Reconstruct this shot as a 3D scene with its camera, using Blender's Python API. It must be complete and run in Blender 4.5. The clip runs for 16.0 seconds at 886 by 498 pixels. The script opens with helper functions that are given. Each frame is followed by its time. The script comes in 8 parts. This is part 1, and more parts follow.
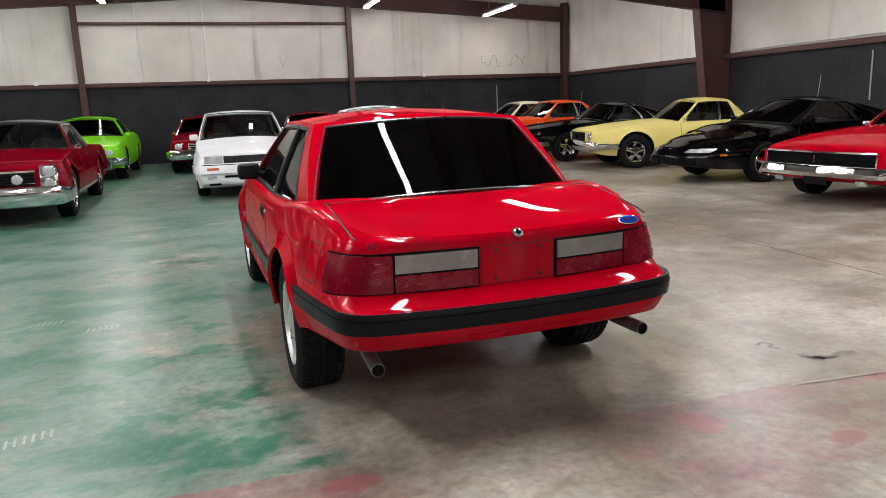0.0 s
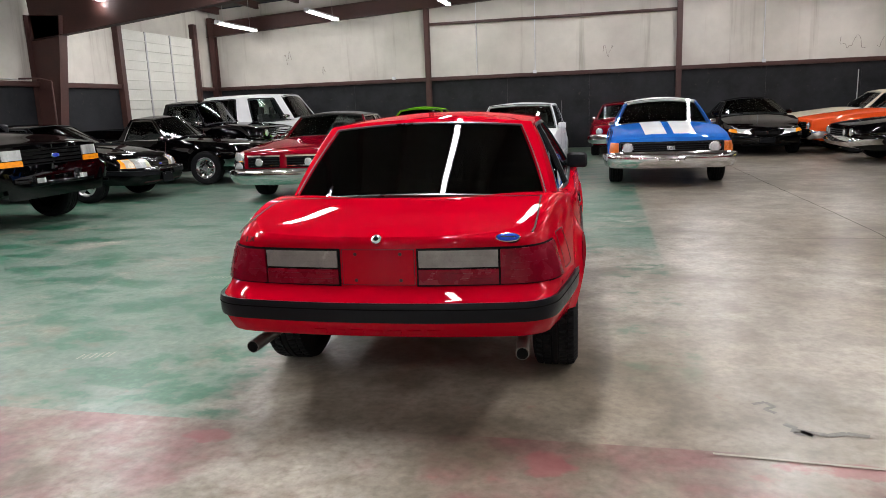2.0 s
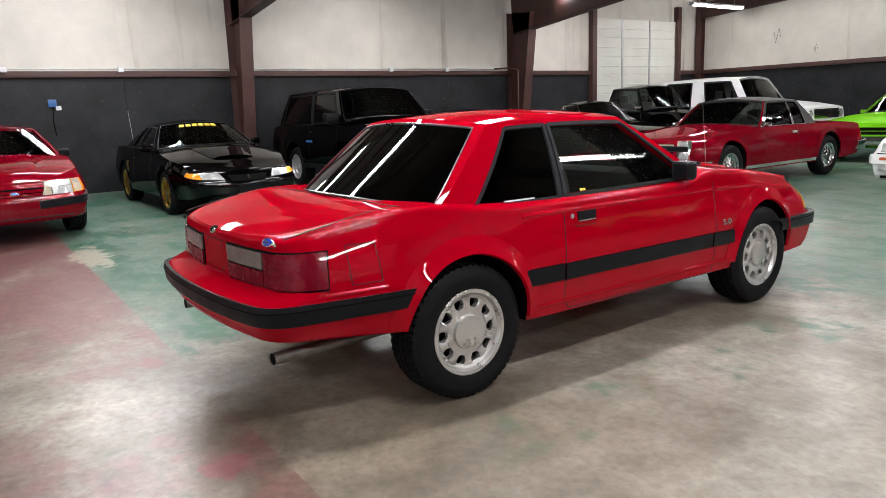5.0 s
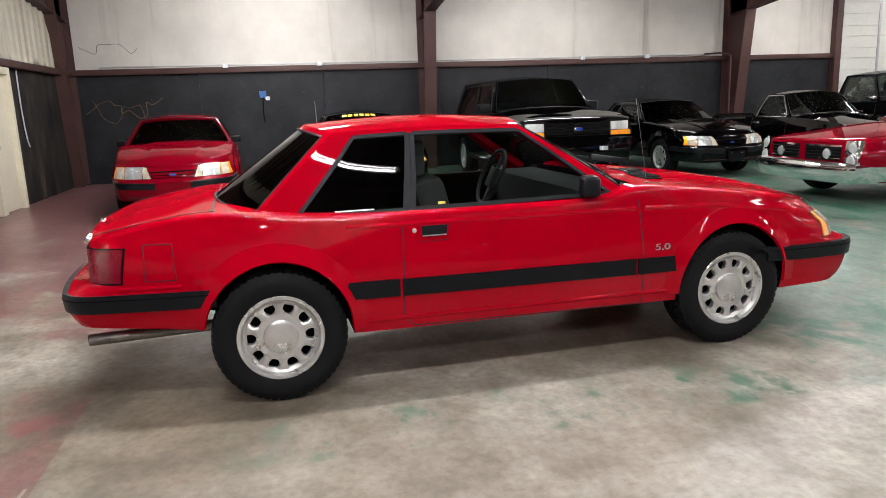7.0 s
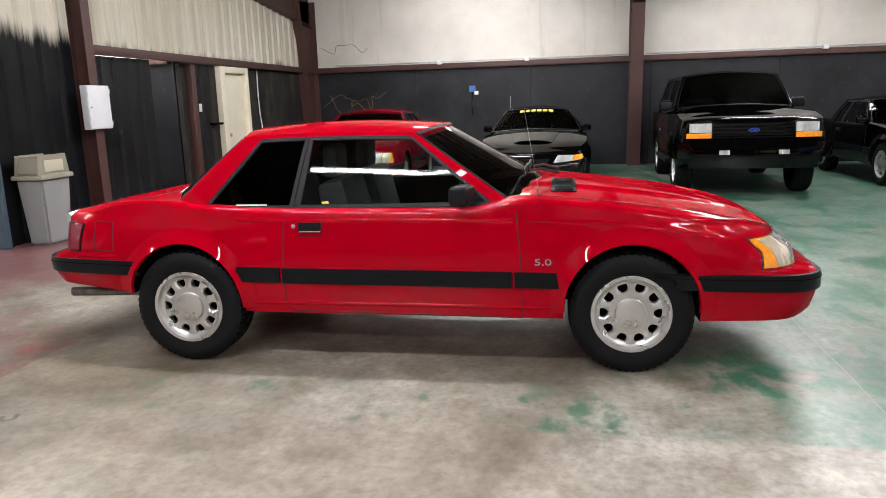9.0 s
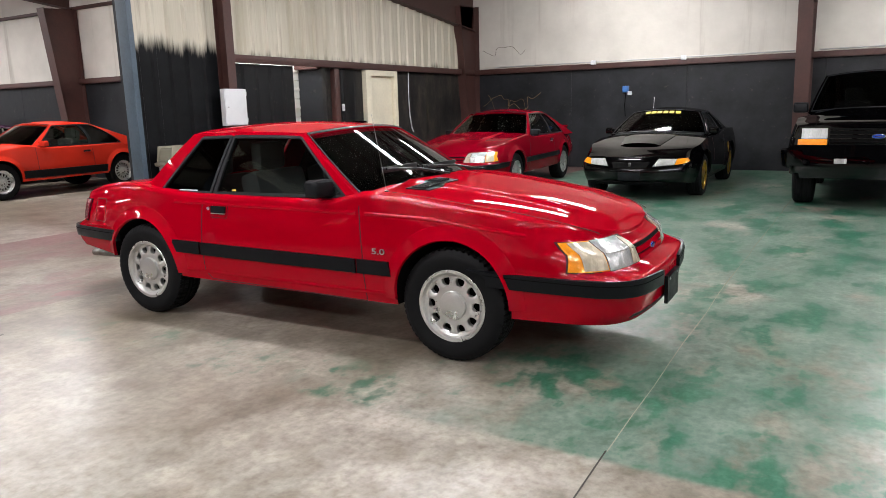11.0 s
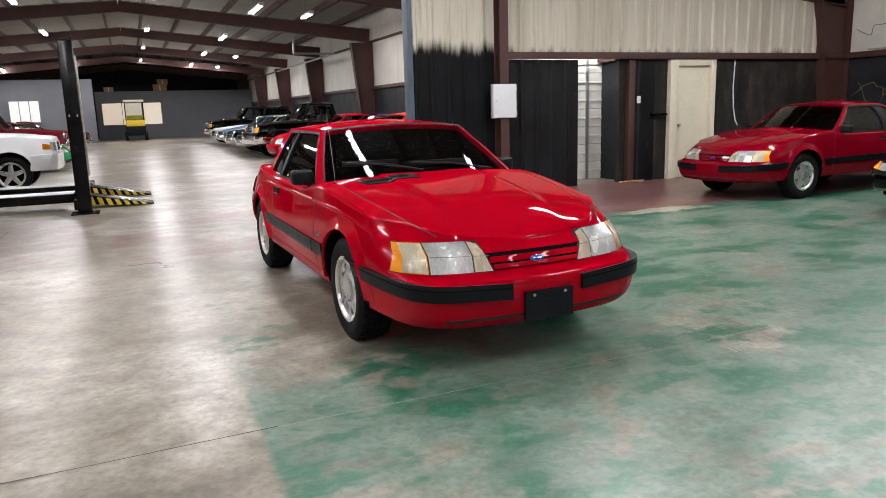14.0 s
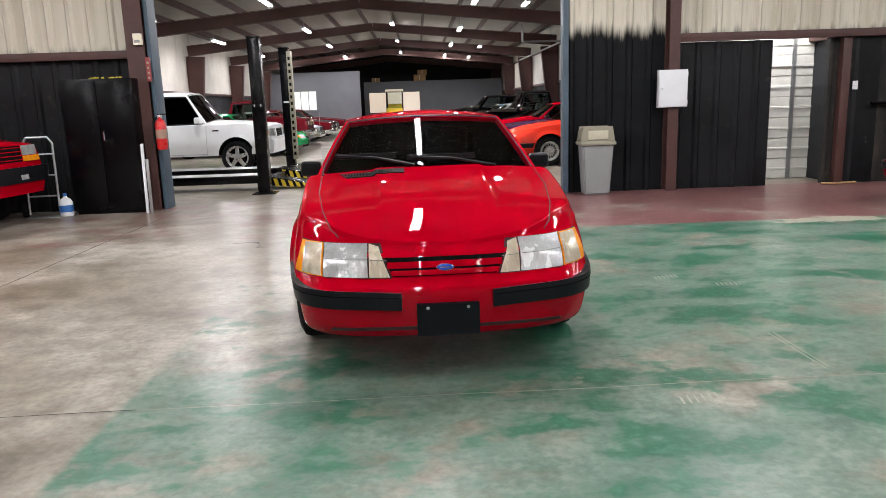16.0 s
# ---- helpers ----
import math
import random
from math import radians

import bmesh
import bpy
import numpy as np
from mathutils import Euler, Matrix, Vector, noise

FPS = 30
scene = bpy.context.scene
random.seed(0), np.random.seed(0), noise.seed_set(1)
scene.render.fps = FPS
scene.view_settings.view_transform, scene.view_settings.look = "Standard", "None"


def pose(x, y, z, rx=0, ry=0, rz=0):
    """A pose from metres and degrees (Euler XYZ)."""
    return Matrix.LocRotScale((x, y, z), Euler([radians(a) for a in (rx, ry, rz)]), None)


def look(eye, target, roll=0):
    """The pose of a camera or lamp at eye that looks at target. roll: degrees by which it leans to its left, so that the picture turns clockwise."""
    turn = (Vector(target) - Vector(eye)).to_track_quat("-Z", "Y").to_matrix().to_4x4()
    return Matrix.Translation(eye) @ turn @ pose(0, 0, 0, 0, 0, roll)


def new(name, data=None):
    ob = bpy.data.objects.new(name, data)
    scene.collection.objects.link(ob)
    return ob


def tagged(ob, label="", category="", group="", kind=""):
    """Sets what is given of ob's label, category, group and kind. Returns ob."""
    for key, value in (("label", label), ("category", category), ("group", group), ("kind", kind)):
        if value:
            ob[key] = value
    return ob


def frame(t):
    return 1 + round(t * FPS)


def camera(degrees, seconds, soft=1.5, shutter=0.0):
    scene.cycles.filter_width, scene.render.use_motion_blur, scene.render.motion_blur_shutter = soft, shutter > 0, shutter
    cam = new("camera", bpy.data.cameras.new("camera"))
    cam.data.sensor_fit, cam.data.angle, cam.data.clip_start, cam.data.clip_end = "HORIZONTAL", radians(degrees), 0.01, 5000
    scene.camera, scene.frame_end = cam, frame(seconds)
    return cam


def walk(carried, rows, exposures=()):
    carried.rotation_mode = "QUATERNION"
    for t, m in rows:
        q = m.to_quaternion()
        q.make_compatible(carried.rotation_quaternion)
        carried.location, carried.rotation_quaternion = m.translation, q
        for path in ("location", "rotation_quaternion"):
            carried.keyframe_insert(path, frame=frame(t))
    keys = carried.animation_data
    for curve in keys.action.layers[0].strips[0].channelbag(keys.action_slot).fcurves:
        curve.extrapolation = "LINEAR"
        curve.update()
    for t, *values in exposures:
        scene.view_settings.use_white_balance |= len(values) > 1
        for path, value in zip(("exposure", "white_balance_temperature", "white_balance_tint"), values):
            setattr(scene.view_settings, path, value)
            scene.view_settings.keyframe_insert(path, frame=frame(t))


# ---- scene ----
cam = camera(63.6, 16.0, 0.7)
PATH = [
    (0, (0.061, 0.041, 1.375), (0.647, 1.913, 0.982), -2.1),
    (0.5, (0.567, -0.101, 1.386), (0.915, 1.829, 0.99), -2.0),
    (1, (1.073, -0.208, 1.392), (1.157, 1.751, 0.996), -2.0),
    (1.5, (1.614, -0.219, 1.395), (1.411, 1.732, 1.002), -2.0),
    (2, (2.156, -0.175, 1.401), (1.723, 1.738, 1.011), -2.2),
    (2.5, (2.647, -0.017, 1.38), (2.002, 1.836, 0.992), -2.2),
    (3, (3.169, 0.16, 1.389), (2.295, 1.917, 1.002), -2.2),
    (3.5, (3.616, 0.484, 1.381), (2.528, 2.117, 0.994), -2.1),
    (4, (4.038, 0.834, 1.39), (2.762, 2.325, 1.005), -2.0),
    (4.5, (4.37, 1.257, 1.383), (2.901, 2.559, 0.999), -2.0),
    (5, (4.677, 1.702, 1.387), (3.05, 2.8, 1.002), -2.1),
    (7.5, (5.55, 4.249, 1.438), (3.605, 4.481, 1.035), -1.9),
    (8, (5.62, 4.796, 1.441), (3.661, 4.814, 1.037), -1.8),
    (8.5, (5.709, 5.343, 1.469), (3.76, 5.146, 1.065), -1.8),
    (11, (5.339, 8.138, 1.442), (3.652, 7.136, 1.055), -1.5),
    (11.5, (5.096, 8.63, 1.443), (3.519, 7.461, 1.058), -1.7),
    (12, (4.82, 9.102, 1.44), (3.383, 7.765, 1.056), -1.7),
    (12.5, (4.47, 9.54, 1.45), (3.195, 8.046, 1.068), -1.9),
    (13, (4.059, 9.905, 1.436), (2.948, 8.286, 1.054), -1.7),
    (13.5, (3.588, 10.213, 1.447), (2.655, 8.486, 1.063), -1.8),
    (14, (3.087, 10.473, 1.439), (2.319, 8.667, 1.054), -1.7),
    (14.5, (2.58, 10.595, 1.433), (1.981, 8.727, 1.045), -2.0),
    (15, (2.081, 10.682, 1.423), (1.653, 8.768, 1.033), -1.8),
    (15.5, (1.613, 10.664, 1.4), (1.378, 8.717, 1.008), -1.8),
    (16, (1.177, 10.583, 1.406), (1.12, 8.623, 1.011), -1.9),
]
walk(cam, [(t, look(eye, target, roll)) for t, eye, target, roll in PATH],
     [(0.0, 0.0), (5.2, 0.0), (7.2, 0.18), (9.0, 0.18), (11.0, 0.12), (12.5, 0.0), (13.5, -0.07), (15.0, 0.04), (16.0, 0.1)])


# ---- world and light ----
world = bpy.data.worlds.new("world")
scene.world = world
world.use_nodes = True
world.node_tree.nodes["Background"].inputs[0].default_value = (0.8, 0.86, 1.0, 1)
world.node_tree.nodes["Background"].inputs[1].default_value = 0.03
LAMP_POWER = 63.0


# ---- materials ----
def node_mat(name):
    m = bpy.data.materials.new(name)
    m.use_nodes = True
    t = m.node_tree
    return m, t, t.nodes["Principled BSDF"]


def ramp(t, fac, stops):
    r = t.nodes.new("ShaderNodeValToRGB")
    while len(r.color_ramp.elements) < len(stops):
        r.color_ramp.elements.new(0.5)
    for e, (p, c) in zip(r.color_ramp.elements, stops):
        e.position, e.color = p, (*c, 1) if len(c) == 3 else c
    t.links.new(fac, r.inputs[0])
    return r.outputs[0]


def noise_tex(t, scale, detail=4.0, rough=0.55, stretch=(1, 1, 1), kind="Object"):
    co = t.nodes.new("ShaderNodeTexCoord")
    mp = t.nodes.new("ShaderNodeMapping")
    mp.inputs["Scale"].default_value = stretch
    n = t.nodes.new("ShaderNodeTexNoise")
    n.inputs["Scale"].default_value, n.inputs["Detail"].default_value, n.inputs["Roughness"].default_value = scale, detail, rough
    t.links.new(co.outputs[kind], mp.inputs[0])
    t.links.new(mp.outputs[0], n.inputs["Vector"])
    return n.outputs["Fac"]


def math_node(t, op, a, b=0.0, clamp=False):
    n = t.nodes.new("ShaderNodeMath")
    n.operation, n.use_clamp = op, clamp
    for i, v in enumerate((a, b)):
        if hasattr(v, "is_output"):
            t.links.new(v, n.inputs[i])
        else:
            n.inputs[i].default_value = v
    return n.outputs[0]


def mix_color(t, fac, a, b, blend="MIX"):
    n = t.nodes.new("ShaderNodeMix")
    n.data_type, n.blend_type = "RGBA", blend
    for i, v in ((0, fac), (6, a), (7, b)):
        if hasattr(v, "is_output"):
            t.links.new(v, n.inputs[i])
        elif i == 0:
            n.inputs[0].default_value = v
        else:
            n.inputs[i].default_value = (*v, 1)
    return n.outputs[2]


def smooth(t, value, lo, hi):
    n = t.nodes.new("ShaderNodeMapRange")
    n.interpolation_type = "SMOOTHSTEP"
    t.links.new(value, n.inputs[0])
    n.inputs[1].default_value, n.inputs[2].default_value = lo, hi
    return n.outputs[0]


def add_bump(t, bsdf, height, strength, distance=0.01):
    b = t.nodes.new("ShaderNodeBump")
    b.inputs["Strength"].default_value, b.inputs["Distance"].default_value = strength, distance
    t.links.new(height, b.inputs["Height"])
    t.links.new(b.outputs[0], bsdf.inputs["Normal"])


def surface(name, color, rough=0.5, metal=0.0, vary=0.15, scale=6.0, bump=0.0, bump_scale=60.0, coat=0.0, spec=0.5, stretch=(1, 1, 1)):
    """A plain material with two scales of variation in colour and gloss."""
    m, t, b = node_mat(name)
    big = noise_tex(t, scale, 5, 0.6, stretch)
    fine = noise_tex(t, scale * 14, 3, 0.6, stretch)
    both = math_node(t, "ADD", math_node(t, "MULTIPLY", big, 0.65), math_node(t, "MULTIPLY", fine, 0.35))
    lo = tuple(c * (1 - vary) for c in color)
    hi = tuple(min(1, c * (1 + vary)) for c in color)
    t.links.new(ramp(t, both, [(0.3, lo), (0.7, hi)]), b.inputs["Base Color"])
    r = ramp(t, big, [(0.3, (max(0, rough - 0.06),) * 3), (0.75, (min(1, rough + 0.1),) * 3)])
    t.links.new(r, b.inputs["Roughness"])
    b.inputs["Metallic"].default_value = metal
    b.inputs["Coat Weight"].default_value, b.inputs["Coat Roughness"].default_value = coat, 0.03
    b.inputs["Specular IOR Level"].default_value = spec
    if bump:
        add_bump(t, b, noise_tex(t, bump_scale, 3, 0.5, stretch), bump, 0.004)
    return m


def car_paint(name, color, flake=0.0, coat=0.5, gloss=1.5):
    """Glossy lacquer: faint orange peel, dust and a clear coat."""
    m, t, b = node_mat(name)
    dust = noise_tex(t, 1.7, 5, 0.6)
    lo = tuple(c * 0.93 for c in color)
    hi = tuple(min(1, c * 1.06) for c in color)
    t.links.new(ramp(t, dust, [(0.35, lo), (0.7, hi)]), b.inputs["Base Color"])
    b.inputs["Roughness"].default_value = 0.5
    b.inputs["Specular IOR Level"].default_value = 0.0
    b.inputs["Metallic"].default_value = flake
    b.inputs["Coat Weight"].default_value, b.inputs["Coat IOR"].default_value = coat, gloss
    t.links.new(ramp(t, dust, [(0.3, (0.004,) * 3), (0.8, (0.02,) * 3)]), b.inputs["Coat Roughness"])
    return m


def pane_glass(name, tint, gloss=0.02):
    m = bpy.data.materials.new(name)
    m.use_nodes = True
    t = m.node_tree
    t.nodes.remove(t.nodes["Principled BSDF"])
    out = t.nodes["Material Output"]
    tr, gl, mx, fr = (t.nodes.new("ShaderNodeBsdf" + k) for k in ("Transparent", "Glossy")), None, None, None
    tr = list(tr)
    tr[0].inputs[0].default_value = (*tint, 1)
    tr[1].inputs[0].default_value = (1, 1, 1, 1)
    tr[1].inputs["Roughness"].default_value = gloss
    fr = t.nodes.new("ShaderNodeFresnel")
    fr.inputs[0].default_value = 1.27
    mx = t.nodes.new("ShaderNodeMixShader")
    t.links.new(fr.outputs[0], mx.inputs[0])
    t.links.new(tr[0].outputs[0], mx.inputs[1])
    t.links.new(tr[1].outputs[0], mx.inputs[2])
    t.links.new(mx.outputs[0], out.inputs[0])
    return m


def glow(name, color, strength):
    m, t, b = node_mat(name)
    b.inputs["Base Color"].default_value = (0.9, 0.9, 0.9, 1)
    b.inputs["Emission Color"].default_value = (*color, 1)
    b.inputs["Emission Strength"].default_value = strength
    return m


RED = car_paint("paint_red", (0.33, 0.0001, 0.008), 0.0, 0.42, 1.5)
DEEP_RED = car_paint("paint_deep_red", (0.16, 0.0005, 0.007), 0.0, 0.45, 1.5)
MAROON = car_paint("paint_maroon", (0.12, 0.008, 0.014))
BLACK = car_paint("paint_black", (0.0006, 0.0006, 0.0008), 0.0, 0.7, 1.5)
WHITE = car_paint("paint_white", (0.72, 0.73, 0.74))
GREEN = car_paint("paint_lime", (0.16, 0.5, 0.012))
DARK_GREEN = car_paint("paint_green", (0.008, 0.2, 0.06))
BLUE = car_paint("paint_blue", (0.012, 0.11, 0.42))
ORANGE = car_paint("paint_orange", (0.62, 0.07, 0.012))
YELLOW = car_paint("paint_yellow", (0.7, 0.6, 0.2))
CREAM = car_paint("paint_cream", (0.62, 0.56, 0.44))
SILVER = car_paint("paint_silver", (0.4, 0.41, 0.42), 0.5)
PURPLE = car_paint("paint_purple", (0.05, 0.01, 0.05))
VERMILION = car_paint("paint_vermilion", (0.55, 0.03, 0.015))
GREY_BLUE = car_paint("paint_grey_blue", (0.07, 0.12, 0.2), 0.3)
CHROME = surface("chrome", (0.75, 0.75, 0.76), 0.07, 1.0, 0.05)
ALLOY = surface("alloy", (0.6, 0.6, 0.59), 0.3, 0.8, 0.12, 12)
GOLD = surface("gold_alloy", (0.6, 0.36, 0.06), 0.3, 1.0, 0.12, 12)
RUBBER = surface("tyre_rubber", (0.005, 0.0052, 0.006), 0.7, 0, 0.25, 9, 0.15, 120, 0.0, 0.15)
TRIM = surface("black_trim", (0.0045, 0.0052, 0.0068), 0.4, 0, 0.2, 9, 0.08, 300, 0.0, 0.16)
GAP = surface("panel_gap", (0.03, 0.004, 0.005), 0.8)
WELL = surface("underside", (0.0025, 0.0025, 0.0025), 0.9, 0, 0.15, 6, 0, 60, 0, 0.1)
CABIN = surface("cabin", (0.025, 0.025, 0.027), 0.75, 0, 0.2, 10)
CABIN_GREY = surface("cabin_grey", (0.034, 0.034, 0.036), 0.8, 0, 0.2, 14, 0.2, 300)
WEATHERSTRIP = surface("weatherstrip", (0.012, 0.013, 0.015), 0.5, 0, 0.15, 6, 0, 60, 0, 0.15)
BRIGHT_TRIM = surface("bright_trim", (0.16, 0.16, 0.165), 0.3, 0.9, 0.2, 8)
GLASS = pane_glass("window_glass", (0.8, 0.84, 0.82))
GLASS_SCREEN = pane_glass("screen_glass", (0.66, 0.7, 0.69))
GLASS_TINT = pane_glass("tinted_glass", (0.42, 0.44, 0.43))
GLASS_DARK = pane_glass("dark_tinted_glass", (0.1, 0.1, 0.11))
LENS = surface("headlamp_lens", (0.46, 0.47, 0.47), 0.22, 0.35, 0.4, 9, 0.5, 46, 0.8, 0.5, (1, 1, 0.2))
AMBER = surface("amber_lens", (0.85, 0.27, 0.01), 0.15, 0, 0.25, 20, 0.2, 90, 1.0)
RED_LENS = surface("red_lens", (0.15, 0.0006, 0.01), 0.25, 0, 0.3, 10, 0.05, 160, 0.3, 0.15)
PARK_LENS = surface("park_lens", (0.46, 0.4, 0.3), 0.25, 0.1, 0.25, 16, 0.3, 70, 0.6, 0.4, (1, 1, 0.15))
CLEAR_LENS = surface("reverse_lens", (0.17, 0.165, 0.15), 0.2, 0, 0.25, 14, 0.2, 120, 1.0)
BADGE_BLUE = surface("badge_blue", (0.01, 0.04, 0.32), 0.15, 0, 0.05, 20, 0, 60, 1.0)
STEEL = surface("primer_red_steel", (0.055, 0.021, 0.017), 0.55, 0, 0.35, 2.2, 0.25, 30)
GALV = surface("galvanised", (0.45, 0.46, 0.46), 0.4, 0.8, 0.15)
# one insulation, two tones: each hall's dimmer or brighter light put into its colour
ROOF_DIM = surface("roof_insulation_dim", (0.13, 0.125, 0.112), 0.75, 0, 0.18, 1.2, 0.3, 14)
ROOF_BRIGHT = surface("roof_insulation_bright", (0.3, 0.285, 0.25), 0.75, 0, 0.18, 1.2, 0.3, 14)
GREY_PAINT = surface("grey_partition", (0.13, 0.135, 0.15), 0.6, 0, 0.12, 1.5, 0.1, 30)
GREY_PLASTIC = surface("grey_plastic", (0.23, 0.235, 0.235), 0.5, 0, 0.08, 5, 0.1, 90)
BEIGE_PLASTIC = surface("beige_plastic", (0.24, 0.225, 0.17), 0.5, 0, 0.1, 5, 0.1, 90)
BLACK_STEEL = surface("black_enamel", (0.0018, 0.0018, 0.0025), 0.22, 0, 0.25, 4, 0.05, 60, 0.0, 0.2)
WHITE_ENAMEL = surface("white_enamel", (0.66, 0.68, 0.7), 0.35, 0, 0.06)
CREAM_DOOR = surface("cream_door", (0.68, 0.64, 0.5), 0.5, 0, 0.12, 1.4, 0.1, 20)
DOOR_WHITE = surface("sectional_door", (0.62, 0.62, 0.57), 0.5, 0, 0.12, 1.0, 0.1, 20)
EXT_RED = surface("extinguisher_red", (0.5, 0.01, 0.012), 0.3, 0, 0.1, 6, 0, 60, 0.5)
FADED_RED = surface("faded_red", (0.2, 0.03, 0.03), 0.6, 0, 0.2)
STRIPE_YELLOW = surface("warning_yellow", (0.6, 0.42, 0.02), 0.5, 0, 0.15)
CARD = surface("cardboard", (0.34, 0.21, 0.1), 0.85, 0, 0.15)
BLUE_PLASTIC = surface("blue_plastic", (0.03, 0.12, 0.35), 0.35)
LOGO_YELLOW = surface("lettering_yellow", (0.55, 0.42, 0.05), 0.5)
TUBE = glow("tube", (1.0, 0.97, 0.975), 75.0)
# weaker tubes, so that lamps near a wall leave no hot spot
TUBE_DIM = glow("tube_dim", (1.0, 0.96, 0.95), 36.0)


def cladding(name, light, streak=0.5):
    """Pale sheeting with rain streaks, smudges and faint panel joints."""
    m, t, b = node_mat(name)
    streaks = noise_tex(t, 2.2, 6, 0.65, (1, 1, 0.06))
    blotch = noise_tex(t, 0.9, 5, 0.6)
    specks = noise_tex(t, 5.0, 4, 0.7)
    base = ramp(t, blotch, [(0.3, tuple(c * 0.8 for c in light)), (0.65, light)])
    dirty = mix_color(t, math_node(t, "MULTIPLY", smooth(t, streaks, 0.55, 0.8), streak), base, (0.16, 0.13, 0.09))
    spot = mix_color(t, math_node(t, "MULTIPLY", smooth(t, specks, 0.72, 0.8), 0.7), dirty, (0.07, 0.06, 0.05))
    t.links.new(spot, b.inputs["Base Color"])
    b.inputs["Roughness"].default_value = 0.6
    add_bump(t, b, noise_tex(t, 1.6, 4, 0.6), 0.5, 0.03)
    return m


LINER = cladding("pale_liner", (0.6, 0.575, 0.52), 0.7)


def black_sheet(name, k=1.0):
    """Black paint, scuffed and chalky."""
    m, t, b = node_mat(name)
    blotch = noise_tex(t, 1.3, 6, 0.65)
    scuff = noise_tex(t, 7.0, 5, 0.7)
    base = ramp(t, blotch, [(0.3, (0.008 * k, 0.0087 * k, 0.0102 * k)), (0.7, (0.024 * k, 0.0255 * k, 0.029 * k))])
    worn = mix_color(t, math_node(t, "MULTIPLY", smooth(t, scuff, 0.6, 0.8), 0.4), base, (0.16, 0.14, 0.1))
    t.links.new(worn, b.inputs["Base Color"])
    t.links.new(ramp(t, blotch, [(0.3, (0.35,) * 3), (0.7, (0.6,) * 3)]), b.inputs["Roughness"])
    b.inputs["Specular IOR Level"].default_value = 0.18
    add_bump(t, b, noise_tex(t, 3.0, 4, 0.6), 0.3, 0.02)
    return m


BLACK_SHEET = black_sheet("black_sheet")
BLACK_SIDING = black_sheet("black_siding", 0.45)


def scuffed_board(name):
    """Black paint rubbed through to brown board, with pale scratches and drips."""
    m, t, b = node_mat(name)
    rub = noise_tex(t, 2.4, 7, 0.7, (1, 1, 0.45))
    drips = noise_tex(t, 9.0, 6, 0.7, (1, 1, 0.12))
    chips = noise_tex(t, 16.0, 5, 0.75)
    base = ramp(t, rub, [(0.34, (0.008, 0.008, 0.009)), (0.52, (0.022, 0.02, 0.018)), (0.74, (0.07, 0.056, 0.042))])
    dripped = mix_color(t, math_node(t, "MULTIPLY", smooth(t, drips, 0.6, 0.78), 0.35), base, (0.15, 0.125, 0.09))
    chipped = mix_color(t, math_node(t, "MULTIPLY", smooth(t, chips, 0.68, 0.76), 0.6), dripped, (0.32, 0.28, 0.2))
    t.links.new(chipped, b.inputs["Base Color"])
    b.inputs["Roughness"].default_value = 0.6
    b.inputs["Specular IOR Level"].default_value = 0.2
    add_bump(t, b, chips, 0.25, 0.01)
    return m


SCUFFED_BOARD = scuffed_board("scuffed_board")


def two_tone_siding(name, edge):
    """Ribbed siding: black paint brushed on below a ragged edge, stained cream above."""
    m, t, b = node_mat(name)
    geo = t.nodes.new("ShaderNodeNewGeometry")
    sep = t.nodes.new("ShaderNodeSeparateXYZ")
    t.links.new(geo.outputs["Position"], sep.inputs[0])
    drip = noise_tex(t, 7.0, 5, 0.7, (1, 1, 0.07))
    height = math_node(t, "ADD", sep.outputs[2], math_node(t, "MULTIPLY", drip, -0.55))
    mask = smooth(t, height, edge - 0.40, edge - 0.14)
    streaks = noise_tex(t, 3.5, 6, 0.7, (1, 1, 0.05))
    cream = ramp(t, streaks, [(0.35, (0.46, 0.43, 0.34)), (0.55, (0.58, 0.55, 0.46)), (0.78, (0.24, 0.21, 0.15))])
    dark = ramp(t, noise_tex(t, 2.0, 6, 0.65), [(0.3, (0.002, 0.0023, 0.003)), (0.75, (0.008, 0.009, 0.0105))])
    t.links.new(mix_color(t, mask, dark, cream), b.inputs["Base Color"])
    b.inputs["Roughness"].default_value = 0.55
    b.inputs["Specular IOR Level"].default_value = 0.12
    return m


SIDING_HIGH = two_tone_siding("siding_ragged", 2.42)
SIDING = two_tone_siding("siding", 2.3)


